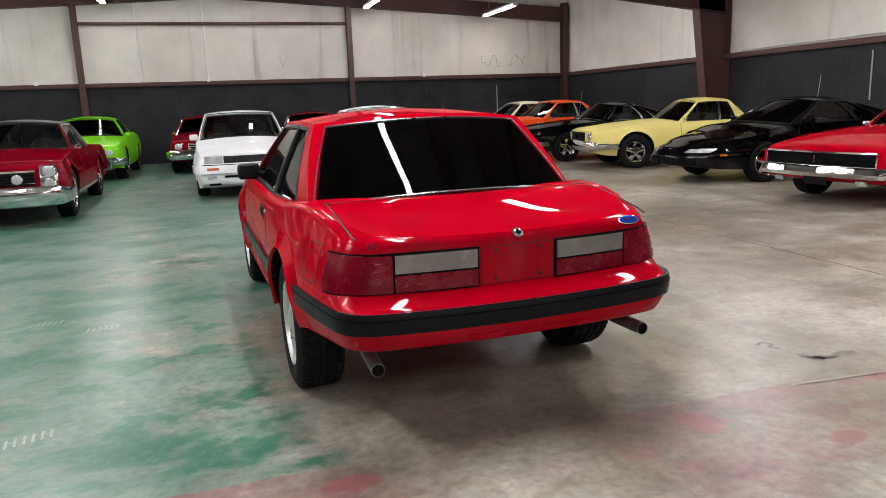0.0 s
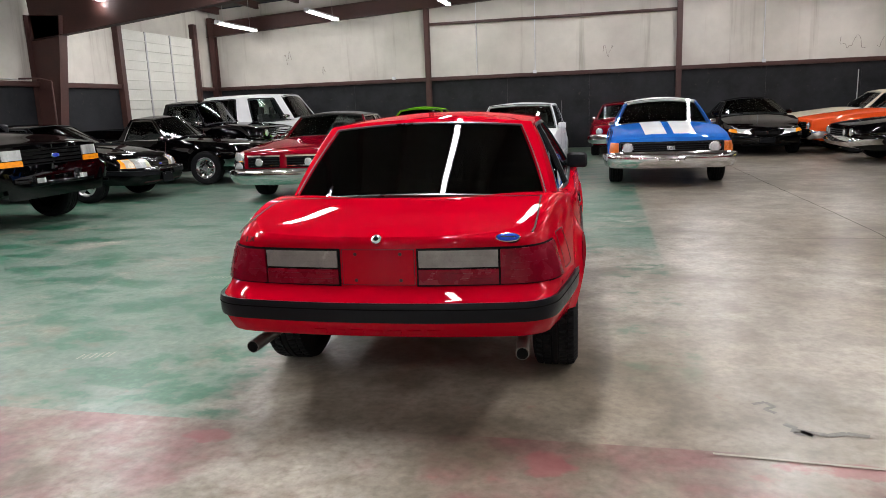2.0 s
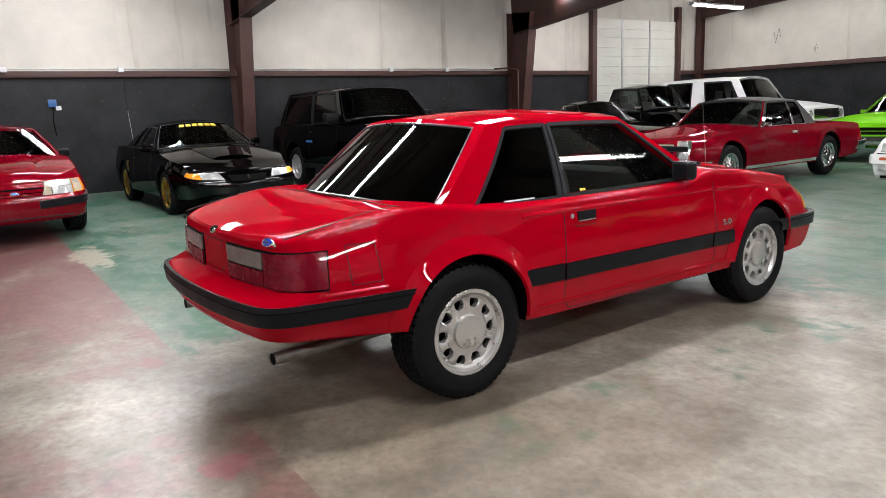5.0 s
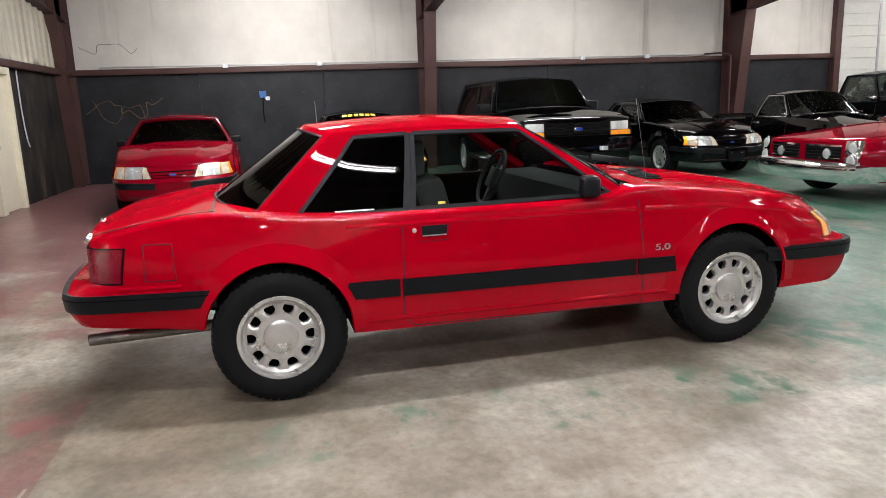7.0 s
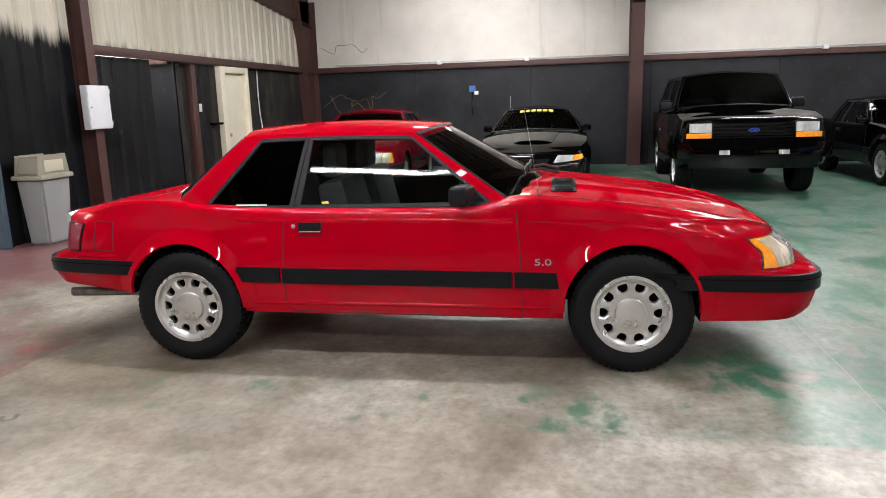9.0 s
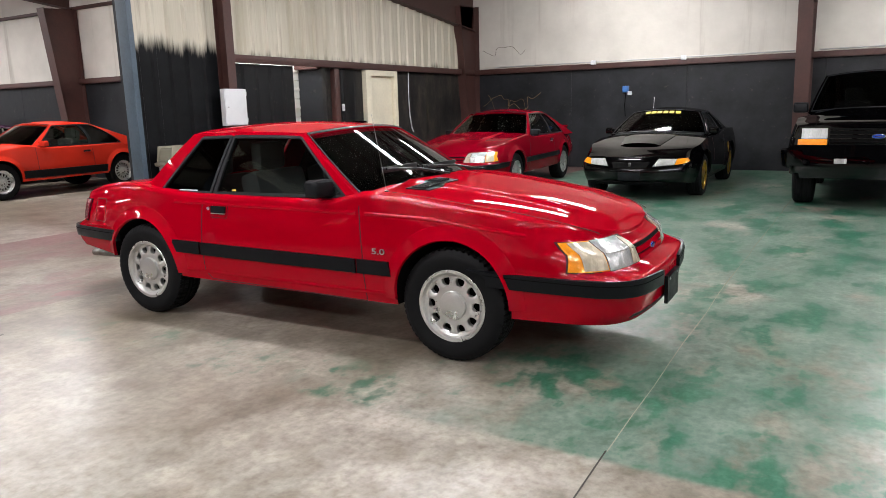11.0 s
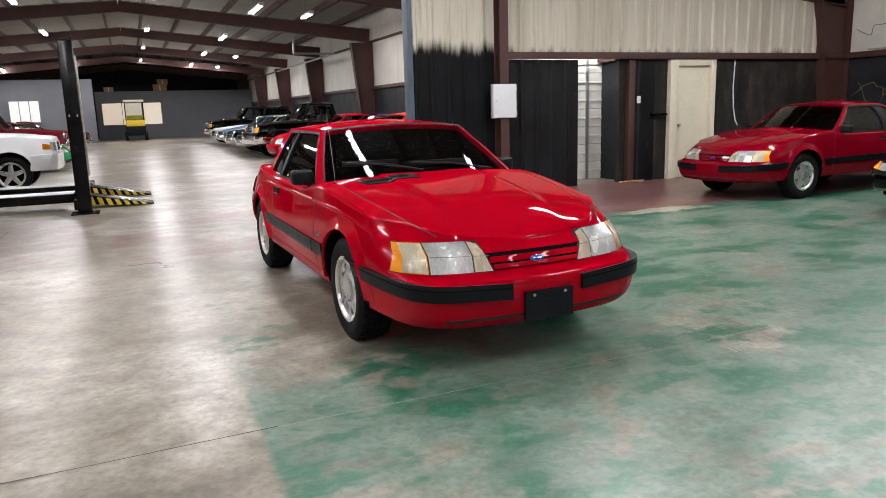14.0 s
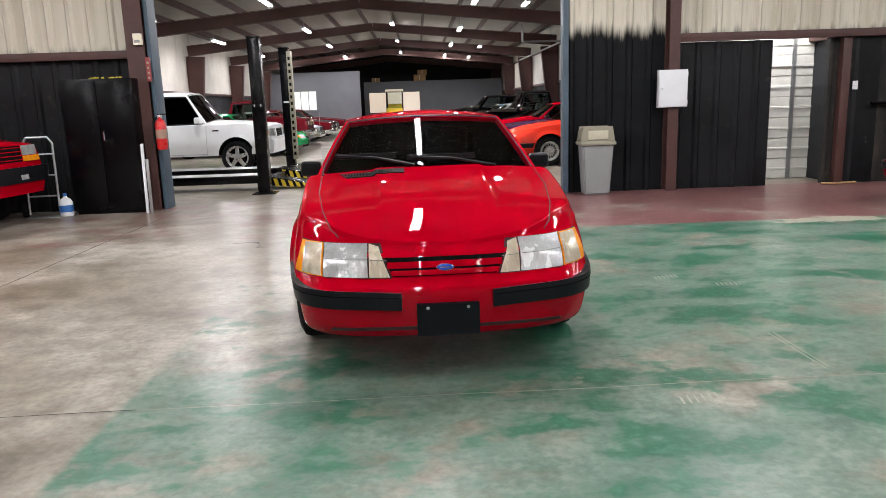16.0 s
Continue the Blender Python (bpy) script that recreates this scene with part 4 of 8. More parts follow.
def build_car(name, m, label, sp, paint, category="car", group=""):
    """A whole car from its measures. Returns its empty and its shell."""
    car = thing(name, m, label, category, group)
    sh = sp["shell"] if "shell" in sp else Shell(sp["rows"], sp["nose"], sp["tail"], sp["bow"][0], sp["bow"][1], sp.get("crown", 2.4))
    wb, r, half = sp["wb"], sp["r"], sp["half"]
    axles = (-wb / 2, wb / 2)
    cut = cutter_mesh([(x, sp.get("arch_z", r + 0.01)) for x in axles], sp["arch"], half - 0.12, sp["tub"], sp.get("bed"))
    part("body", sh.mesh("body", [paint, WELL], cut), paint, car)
    for x in axles:
        for s in (1, -1):
            add_wheel(car, x, s * (half - sp["tw"] / 2), r, sp["tw"], sp["wheel"], sp.get("metal", ALLOY))
    # arch lips
    if sp.get("lips", True):
        for x in axles:
            for s in (1, -1):
                z0 = sp.get("arch_z", r + 0.01)
                ra = sp["arch"]

                lo, hi = (math.asin(max(-0.05, (sh.curve(x + k * ra)[0] + 0.006 - z0) / ra)) for k in (1, -1))

                def lip(u, v, x=x, s=s, lo=lo, hi=hi):
                    a = lo + (math.pi - hi - lo) * u
                    rad = ra - 0.006 + 0.085 * v
                    px, pz = x + rad * math.cos(a), z0 + rad * math.sin(a)
                    p = sh.side(px, max(pz, sh.curve(px)[0] + 0.005))
                    return np.array((px, s * (p[1] + sp.get("flare", 0.012) * (1 - v) ** 1.3), pz))
                part("fender_flare", patch(lip, 28, 5, 0.0015, 0.018, (x, 0, z0)), paint, car)
    # greenhouse
    cb = Cabin(**sp["cabin"])
    roof_paint = sp.get("roof_paint", paint)
    glass, rear_glass, q_glass = sp.get("glass", GLASS), sp.get("rear_glass", GLASS_TINT), sp.get("q_glass", GLASS_TINT)
    mid = ((cb.ab[0] + cb.cb[0]) / 2, 0, 0.9)
    part("roof", patch(lambda u, v: cb.roof(2 * u - 1, v), 14, 8, 0.0, 0.035, (mid[0], 0, 0.8)), roof_paint, car)
    wn = sp["windows"]
    for s in (1, -1):
        sd = lambda a, h, s=s: cb.side(a, h, s)
        on = lambda c, s=s: (lambda u, v, q=quad(c): cb.side(*q(u, v), s))
        part("roof_rail", patch(on([(0, 0.93), (1, 0.93), (1, 1), (0, 1)]), 12, 1, 0, 0.035, mid), roof_paint, car)
        part("front_pillar", patch(on([(wn[-1][1], 0), (1, 0), (1, 1), (wn[-1][3], 1)]), 2, 6, 0, 0.035, mid), sp.get("pillar_paint", paint), car)
        part("rear_pillar", patch(on([(0, -0.12), (wn[0][0], -0.12), (wn[0][2], 1), (0, 1)]), 6, 6, 0, 0.04, mid), roof_paint, car)
        for (a0, a1, b0, b1), (c0, c1, d0, d1) in zip(wn[:-1], wn[1:]):
            part("door_pillar", patch(on([(a1, -0.02), (c0, -0.02), (d0, 1), (b1, 1)]), 2, 5, -0.004, 0.03, mid), sp.get("post", TRIM), car)
        for i, (a0, a1, b0, b1) in enumerate(wn):
            g = sp.get("door_glass", glass) if i == len(wn) - 1 else q_glass
            nm = "door_window" if i == len(wn) - 1 else "quarter_window"
            pane = part(nm, patch(on([(a0, -0.03), (a1, -0.03), (b1, 0.94), (b0, 0.94)]), 6, 4, -0.014, 0.006, mid), g, car)
            e = 0.006
            bm = bmesh.new()
            for c in ([(a0 - e, -0.02), (a1 + e, -0.02), (a1 + e, 0.03), (a0 - e, 0.03)], [(b0, 0.9), (b1, 0.9), (b1, 0.945), (b0, 0.945)],
                      [(a0 - e, 0), (a0 + e, 0), (b0 + 1.6 * e, 0.93), (b0 - 1.6 * e, 0.93)], [(a1 - e, 0), (a1 + e, 0), (b1 + 1.6 * e, 0.93), (b1 - 1.6 * e, 0.93)]):
                patch(on(c), 5, 4, 0.003, 0.014, mid, bm)
            part("window_trim", bm, sp.get("win_trim", TRIM), pane)
    ws = part("windshield", patch(lambda u, v: cb.screen((2 * u - 1) * 0.955, 0.03 + 0.93 * v), 16, 6, -0.006, 0.006, mid), glass, car)
    rear_w = sp.get("rear_w", 0.93)
    rear_wt = sp.get("rear_wt", rear_w)
    rw = part("rear_window", patch(lambda u, v: cb.back((2 * u - 1) * (rear_w + (rear_wt - rear_w) * v), sp.get("rear_lo", 0.04) + (0.93 - sp.get("rear_lo", 0.04)) * v), 14, 6, -0.004, 0.006, mid), rear_glass, car)

    def edging(fn, w, lo, hi, k, t=0.013, wt=None):
        wt = wt or w
        bm = bmesh.new()
        for c in ([(-w, lo), (w, lo), (w, lo + k), (-w, lo + k)], [(-wt, hi - k), (wt, hi - k), (wt, hi), (-wt, hi)], [(-w, lo), (-w + k * 0.5, lo), (-wt + k * 0.5, hi), (-wt, hi)], [(w - k * 0.5, lo), (w, lo), (wt, hi), (wt - k * 0.5, hi)]):
            q = quad(c)
            patch(lambda u, v: fn(*q(u, v)), 14, 5, 0.004, t, mid, bm)
        return bm
    part("window_trim", edging(cb.screen, 0.965, 0.01, 0.985, 0.026, 0.011), sp.get("win_trim", TRIM), ws)
    part("window_trim", edging(cb.back, rear_w + 0.02, sp.get("rear_lo", 0.04) - 0.012, 0.945, 0.012, 0.009, rear_wt + 0.02), sp.get("rear_trim", sp.get("win_trim", TRIM)), rw)
    for f0, ft, fn in ((0.95, 0.95, cb.screen), (rear_w + 0.01, rear_wt + 0.01, cb.back)):
        for s in (1, -1):
            q = quad([(s * f0, 0), (s, 0), (s, 1), (s * ft, 1)])
            part("pillar_edge", patch(lambda u, v: fn(*q(u, v)), 2, 5, -0.001, 0.03, mid), roof_paint if fn == cb.back else paint, car)
    q = quad([(-1, 0.95), (1, 0.95), (1, 1), (-1, 1)])
    part("roof_header", patch(lambda u, v: cb.screen(*q(u, v)), 12, 1, -0.001, 0.03, mid), roof_paint, car)
    part("roof_header", patch(lambda u, v: cb.back(*q(u, v)), 12, 1, -0.001, 0.03, mid), roof_paint, car)
    # cabin
    t = sp["tub"]
    zf = sp.get("seat_z", t[4] + 0.02)
    sx = sp.get("seat_x", -0.1)
    for s in (1, -1):
        part("seat", seat_mesh(0.5), CABIN_GREY, car, "", pose(sx, 0.36 * s, zf))
        if sp.get("rear_seat", True):
            part("rear_seat", seat_mesh(0.55), CABIN_GREY, car, "", pose(t[0] + 0.45, 0.3 * s, zf - 0.06))
    dash = t[1]
    part("dashboard", box(dash - 0.32, dash + 0.02, t[2] + 0.02, t[3] - 0.02, t[5] - 0.42, t[5] - 0.1, 0.05), CABIN, car)
    part("steering_wheel", wheel_ring(), CABIN, car, "", pose(dash - 0.45, 0.36, t[5] - 0.12, 0, -65, 0))
    return car, sh, cb


def stick(car, name, surf, corners, material, off=0.01, thick=0.02, nu=8, nv=3, both=True, parent=None, label=""):
    """A part lying on the nose, tail or side; both: on either side of the car."""
    made = []
    for s in (1, -1) if both else (1,):
        c = [(s * a, b) for a, b in corners]
        q = quad(c)
        made.append(part(name, patch(lambda u, v: surf(*q(u, v)), nu, nv, off, thick), material, parent or car, label))
    return made


def on_side(sh, s):
    def f(x, z):
        p = sh.side(x, z)
        return np.array((p[0], s * p[1], p[2]))
    return f


def stick_side(car, sh, name, corners, material, off=0.01, thick=0.02, nu=10, nv=3, label=""):
    for s in (1, -1):
        q, f = quad(corners), on_side(sh, s)
        part(name, patch(lambda u, v: f(*q(u, v)), nu, nv, off, thick), material, car, label)


def side_line(car, sh, points, w=0.006, material=None, name="panel_gap"):
    """A thin dark joint along a line on both flanks."""
    for s in (1, -1):
        bm = bmesh.new()
        f = on_side(sh, s)
        for (x0, z0), (x1, z1) in zip(points[:-1], points[1:]):
            d = np.array((x1 - x0, z1 - z0))
            n = np.array((-d[1], d[0])) / (np.linalg.norm(d) + 1e-9) * w / 2
            q = quad([(x0 - n[0], z0 - n[1]), (x1 - n[0], z1 - n[1]), (x1 + n[0], z1 + n[1]), (x0 + n[0], z0 + n[1])])
            patch(lambda u, v: f(*q(u, v)), 6, 1, 0.0015, 0.004, (0, 0, 0.6), bm)
        part(name, bm, material or GAP, car)


def top_line(car, sh, points, w=0.006, material=None, both=True):
    for s in (1, -1) if both else (1,):
        bm = bmesh.new()
        for (x0, y0), (x1, y1) in zip(points[:-1], points[1:]):
            d = np.array((x1 - x0, y1 - y0))
            n = np.array((-d[1], d[0])) / (np.linalg.norm(d) + 1e-9) * w / 2
            q = quad([(x0 - n[0], y0 - n[1]), (x1 - n[0], y1 - n[1]), (x1 + n[0], y1 + n[1]), (x0 + n[0], y0 + n[1])])
            patch(lambda u, v: sh.top(q(u, v)[0], s * q(u, v)[1]), 8, 1, 0.002, 0.004, (0, 0, 0), bm)
        part("panel_gap", bm, material or GAP, car)


def crease(car, sh, points, w=0.014, lift=0.005):
    """A raised styling line along both flanks."""
    for s in (1, -1):
        f = on_side(sh, s)
        for (x0, z0), (x1, z1) in zip(points[:-1], points[1:]):
            q = quad([(x0, z0 - w), (x1, z1 - w), (x1, z1 + w), (x0, z0 + w)])
            part("styling_line", patch(lambda u, v: f(*q(u, v)) + np.array((0, s * lift * (1 - (2 * v - 1) ** 2), 0)), 14, 4, 0.0005, 0.004, (0, 0, 0.6)), sh.paint, car)


def add_mirrors(car, cb, material, a=0.93, size=1.0, chrome=False, stalk=0.1):
    for s in (1, -1):
        p = cb.side(a, 0.0, s)
        bm = box(p[0] - 0.06 * size, p[0] + 0.05 * size, 0, 0.165 * size, p[2], p[2] + 0.12 * size, 0.035 * size, seg=3)
        bmesh.ops.translate(bm, verts=bm.verts, vec=(0, abs(p[1]) - 0.03 + stalk * 0.35, 0))
        for v in bm.verts:
            v.co.x -= 0.25 * (v.co.y - abs(p[1]))
        rod((p[0], abs(p[1]) - 0.05, p[2] + 0.03), (p[0], abs(p[1]) + stalk, p[2] + 0.05), 0.018, 8, bm)
        if s < 0:
            b2 = flipped(bm)
            bm.free()
            bm = b2
        part("mirror", bm, material, car)


def disc_on(car, name, p, normal, r, depth, material, seg=28, parent=None, label="", squash=1.0):
    bm = bmesh.new()
    q = Vector(normal).to_track_quat("Z", "Y").to_matrix().to_4x4()
    mm = Matrix.Translation(p) @ q @ Matrix.Diagonal((1, squash, 1, 1))
    prof = [(0.0, depth), (r * 0.7, depth * 0.9), (r * 0.93, depth * 0.6), (r, 0.0), (r, -0.02)]
    b = lathe(prof, seg, "z")
    b.transform(mm)
    return part(name, b, material, parent or car, label)


# ---- the halls ----
XW, XE, YN, YS = -10.85, 11.85, 22.75, -0.5
MID, EAVE, PITCH = 0.5, 4.3, 0.06
EAVE_2, PITCH_2 = 4.4, 0.1
GIRT = 2.31
H2W, H2E, H2S, MID2 = -5.4, 11.5, -48.0, 3.05


def roof_z(x, mid=MID, half=11.35):
    return (EAVE + PITCH * (half - abs(x - mid))) if mid == MID else EAVE_2 + PITCH_2 * (half - abs(x - mid))


def structure(name, bm, material, label="", parent=None):
    ob = part(name, bm, material, parent, label)
    return tagged(ob, label, kind="structure") if parent is None else ob


floor_bm = bmesh.new()
bmesh.ops.create_grid(floor_bm, x_segments=2, y_segments=2, size=1.0)
for v in floor_bm.verts:
    v.co = Vector((0.5 + v.co.x * 12.5, -12.7 + v.co.y * 36.6, 0))
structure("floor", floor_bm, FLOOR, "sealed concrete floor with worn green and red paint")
slab = bmesh.new()
box(-12, 13, -49.3, 23.9, -0.3, -0.02, bm=slab)
structure("ground", slab, surface("concrete_slab", (0.2, 0.19, 0.17), 0.8))


def joint_line(points, w, material):
    bm = bmesh.new()
    rng = random.Random(4)
    pts = []
    for (x0, y0), (x1, y1) in zip(points[:-1], points[1:]):
        n = max(2, int(math.hypot(x1 - x0, y1 - y0) / 0.35))
        for i in range(n):
            t = i / n
            pts.append((x0 + (x1 - x0) * t + rng.uniform(-0.008, 0.008), y0 + (y1 - y0) * t + rng.uniform(-0.008, 0.008)))
    pts.append(points[-1])
    last = None
    for (x0, y0), (x1, y1) in zip(pts[:-1], pts[1:]):
        d = Vector((x1 - x0, y1 - y0, 0)).normalized()
        n = Vector((-d.y, d.x, 0)) * w * rng.uniform(0.35, 0.75)
        if last is None:
            last = (bm.verts.new((x0 + n.x, y0 + n.y, 0.004)), bm.verts.new((x0 - n.x, y0 - n.y, 0.004)))
        now = (bm.verts.new((x1 + n.x, y1 + n.y, 0.004)), bm.verts.new((x1 - n.x, y1 - n.y, 0.004)))
        bm.faces.new((last[0], now[0], now[1], last[1]))
        last = now
    return structure("floor_joint", bm, material, "narrow saw-cut joint in the concrete floor")


joint_line([(-10.5, 7.24), (-0.45, 7.25), (1.0, 7.27), (2.6, 7.29)], 0.007, JOINT_PALE)
joint_line([(2.6, 7.29), (3.4, 7.31), (8.0, 7.3)], 0.007, JOINT)
joint_line([(4.72, -0.4), (4.85, 8.0), (4.7, 14.6), (4.7, 22.5)], 0.008, JOINT)
joint_line([(2.6, 2.63), (6.6, 2.32)], 0.012, JOINT_PALE)
joint_line([(1.9, -0.6), (2.6, -9.0), (2.9, -30.0)], 0.006, JOINT_PALE)


def wall_run(name, x0, y0, x1, y1, label, holes=(), top=None, low=BLACK_SHEET, high=LINER, z0=0.0, mid=MID, half=11.35, girt=GIRT):
    """A wall from point to point, seen on its left side: pale liner above the girt, dark sheets below, with holes (from, to, height)."""
    length = math.hypot(x1 - x0, y1 - y0)
    ux, uy = (x1 - x0) / length, (y1 - y0) / length
    m = Matrix(((ux, -uy, 0, x0), (uy, ux, 0, y0), (0, 0, 1, 0), (0, 0, 0, 1)))
    edges = [0.0]
    for a, b, h in sorted(holes):
        edges += [a, b]
    edges.append(length)
    bm = bmesh.new()
    lo_bm = []
    for i in range(len(edges) - 1):
        a, b = edges[i], edges[i + 1]
        hole = [h for h in holes if abs(h[0] - a) < 1e-6]
        base = hole[0][2] if hole and i % 2 == 1 else 0.0
        if base < girt:
            lo_bm.append((a, b, base, girt))
        n = max(1, int((b - a) / 3.0))
        for k in range(n):
            p, q = a + (b - a) * k / n, a + (b - a) * (k + 1) / n
            zp, zq = (roof_z(x0 + ux * s, mid, half) + 0.55 for s in (p, q))
            if top:
                zp = zq = top
            zb = max(base, girt)
            vs = [bm.verts.new((s, d, z)) for s, z in ((p, zb), (q, zb), (q, zq), (p, zp)) for d in (0.0, -0.2)]
            for f in ((0, 2, 4, 6), (1, 7, 5, 3), (0, 1, 3, 2), (2, 3, 5, 4), (4, 5, 7, 6), (6, 7, 1, 0)):
                bm.faces.new([vs[j] for j in f])
    ob = part(name, bm, high, None, label, m)
    tagged(ob, label, kind="structure")
    rng = random.Random(len(name))
    for a, b, z0_, z1_ in lo_bm:
        n = max(1, round((b - a) / 2.44))
        for k in range(n):
            p, q = a + (b - a) * k / n, a + (b - a) * (k + 1) / n
            part("panel", box(p + 0.002, q - 0.002, -0.2, 0.012 + rng.uniform(0, 0.006), z0_, z1_ - 0.002, 0.003, seg=1), low, ob)
    return ob


wall_run("wall_west", XW, YN, XW, YS, "pale lined metal wall over black painted sheets", [(YN - 21.5, YN - 17.75, 3.85)])
wall_run("wall_north", XE, YN, XW, YN, "pale lined gable wall over black painted sheets")
wall_run("wall_east", XE, YS, XE, YN, "pale lined metal wall over black painted sheets")
wall_run("wall_west_2", H2W, -0.75, H2W, H2S, "pale lined side wall of the far hall", [], None, mid=MID2, half=8.45)
wall_run("wall_east_2", H2E, H2S, H2E, -0.75, "pale lined side wall of the far hall", [], None, mid=MID2, half=8.45)
wall_run("wall_south_2", H2W, H2S, H2E, H2S, "dark end wall of the far hall", mid=MID2, half=8.45, high=BLACK_SHEET)


def ribbed(name, x0, x1, z0, z1, y, material, pitch=0.3, rib=0.035, label="", parent=None, seed=1):
    """Trapezoid-ribbed sheeting facing north, as a solid."""
    bm = bmesh.new()
    rng = random.Random(seed)
    pts, x = [], x0
    while x < x1 - 0.01:
        e = min(x1, x + pitch)
        w = e - x
        for t, d in ((0.0, 0.0), (0.62, 0.0), (0.72, rib), (0.9, rib)):
            pts.append((x + w * t, y + d + rng.uniform(-0.003, 0.003)))
        x = e
    pts.append((x1, y))
    lo = [bm.verts.new((a, b, z0)) for a, b in pts]
    hi = [bm.verts.new((a, b, z1)) for a, b in pts]
    lo2 = [bm.verts.new((a, y - 0.08, z0)) for a, b in pts]
    hi2 = [bm.verts.new((a, y - 0.08, z1)) for a, b in pts]
    for i in range(len(pts) - 1):
        for p, q in ((lo, hi), (hi2, lo2), (hi, hi2), (lo2, lo)):
            bm.faces.new((p[i], p[i + 1], q[i + 1], q[i]))
    for i in (0, -1):
        bm.faces.new((lo[i], hi[i], hi2[i], lo2[i]))
    return structure(name, bm, material, label, parent)


# south wall, between the halls: wide opening from x = -1.15 to 5.1
SW = -0.48
wall_s = ribbed("wall_south", XW, -2.75, GIRT + 0.02, 6.0, SW, SIDING, label="ribbed siding, stained cream over brushed black paint")
ribbed("wall_south_pier", -2.6, -1.12, 0.0, 6.0, SW, SIDING_HIGH, label="ribbed siding with a ragged black paint edge", seed=3)
ribbed("wall_south_east", 5.35, XE, GIRT + 0.02, 6.0, SW, SIDING, label="ribbed siding, stained cream over brushed black paint", seed=5)
ribbed("wall_south_east_low", 5.35, XE, 0.0, GIRT - 0.1, SW, BLACK_SIDING, label="black ribbed siding", seed=6)
ribbed("wall_south_lintel", -1.12, 5.35, 4.35, 6.0, SW, SIDING, label="ribbed siding above the wide opening", seed=7)
ribbed("wall_south_low", -4.25, -2.75, 0.0, GIRT - 0.1, SW + 0.02, BLACK_SIDING, label="black ribbed sliding panel, scuffed along the foot", seed=8)
ribbed("wall_south_door", -5.94, -5.45, 0.0, GIRT - 0.1, SW + 0.02, BLACK_SIDING, 0.4, 0.02, label="black boarded door, scuffed", seed=9)
ribbed("wall_south_board", -6.24, -5.94, 0.0, GIRT - 0.1, SW, SCUFFED_BOARD, 0.3, 0.008, label="black board rubbed to brown", seed=11)
ribbed("wall_south_reveal", -5.32, -5.17, 0.0, GIRT - 0.1, SW - 0.04, SCUFFED_BOARD, 0.3, 0.008, label="black board rubbed to brown", seed=12)
structure("door_post", box(-5.45, -5.32, SW - 0.08, SW + 0.07, 0.0, GIRT - 0.1, 0.004), STEEL, "red-brown steel door post")
ribbed("wall_south_corner", XW, -7.35, 0.0, GIRT - 0.1, SW, SCUFFED_BOARD, 0.6, 0.015, label="black painted sheets, scratched", seed=10)
wall_back = bmesh.new()
box(XW, -1.12, SW - 0.3, SW - 0.085, GIRT, 6.2, bm=wall_back)
box(5.35, XE, SW - 0.3, SW - 0.085, 0, 6.2, bm=wall_back)
box(-2.6, -1.12, SW - 0.3, SW - 0.085, 0, GIRT, bm=wall_back)
box(-1.12, 5.35, SW - 0.3, SW - 0.085, 4.35, 6.2, bm=wall_back)
box(XW, -7.35, SW - 0.3, SW - 0.085, 0, GIRT, bm=wall_back)
structure("wall_south_back", wall_back, BLACK_SHEET, "back of the dividing wall")
# the side room behind the small openings
room = bmesh.new()
box(XW, H2W - 0.2, -4.2, -4.0, 0, 3.2, bm=room)
box(XW, H2W, -4.0, SW - 0.3, 3.0, 3.2, bm=room)
# unseen slab over the passage, added to hang the hidden lamp from
box(H2W, -3.95, -1.4, SW - 0.3, 3.0, 3.07, bm=room)
structure("wall_side_room", room, surface("side_room", (0.3, 0.29, 0.26), 0.7), "plain wall and ceiling of a side room")


def sectional_door(name, m, width, height, rows, label):
    """A ribbed sectional overhead door; local x along it, y towards the room."""
    ob = part(name, box(0, width, -0.06, -0.03, 0, height), DOOR_WHITE, None, label, m)
    tagged(ob, label, "door", kind="structure")
    h = height / rows
    for k in range(rows):
        part("panel", box(0, width, -0.03, 0.0, k * h + 0.004, (k + 1) * h - 0.004, 0.008, seg=1), DOOR_WHITE, ob)
        part("rib", box(0, width, 0.0, 0.016, (k + 0.5) * h - 0.02, (k + 0.5) * h + 0.02, 0.006, seg=1), DOOR_WHITE, ob)
    for x in (0.02, width / 3, 2 * width / 3, width - 0.02):
        part("stile", box(x - 0.035, x + 0.035, 0.0, 0.022, 0, height, 0.004, seg=1), GALV, ob)
    for x in (-0.05, width + 0.05):
        part("track", box(x - 0.03, x + 0.03, -0.02, 0.06, 0, height + 0.1, 0.006, seg=1), GALV, ob)
    return ob


sectional_door("door_1", pose(XW + 0.05, 21.5, 0, 0, 0, -90), 3.75, 3.85, 7, "white sectional overhead door, closed")
sectional_door("door_2", pose(-5.75, -1.35, 0, 0, 0, 0), 2.1, 2.7, 8, "white sectional overhead door seen past a sliding panel")
# cream door in its frame
d3 = structure("door_3", box(-7.22, -6.42, SW - 0.02, SW + 0.025, 0.01, 2.1, 0.004), CREAM_DOOR, "cream painted door in a cream frame, smudged")
for a in (box(-7.33, -7.22, SW - 0.05, SW + 0.1, 0, 2.21, 0.006), box(-6.42, -6.24, SW - 0.05, SW + 0.1, 0, 2.21, 0.006), box(-7.22, -6.42, SW - 0.05, SW + 0.1, 2.1, 2.21, 0.006)):
    part("door_frame", a, CREAM_DOOR, d3)
part("door_knob", rod((-6.5, SW + 0.02, 1.0), (-6.5, SW + 0.09, 1.0), 0.028, 14), GALV, d3)


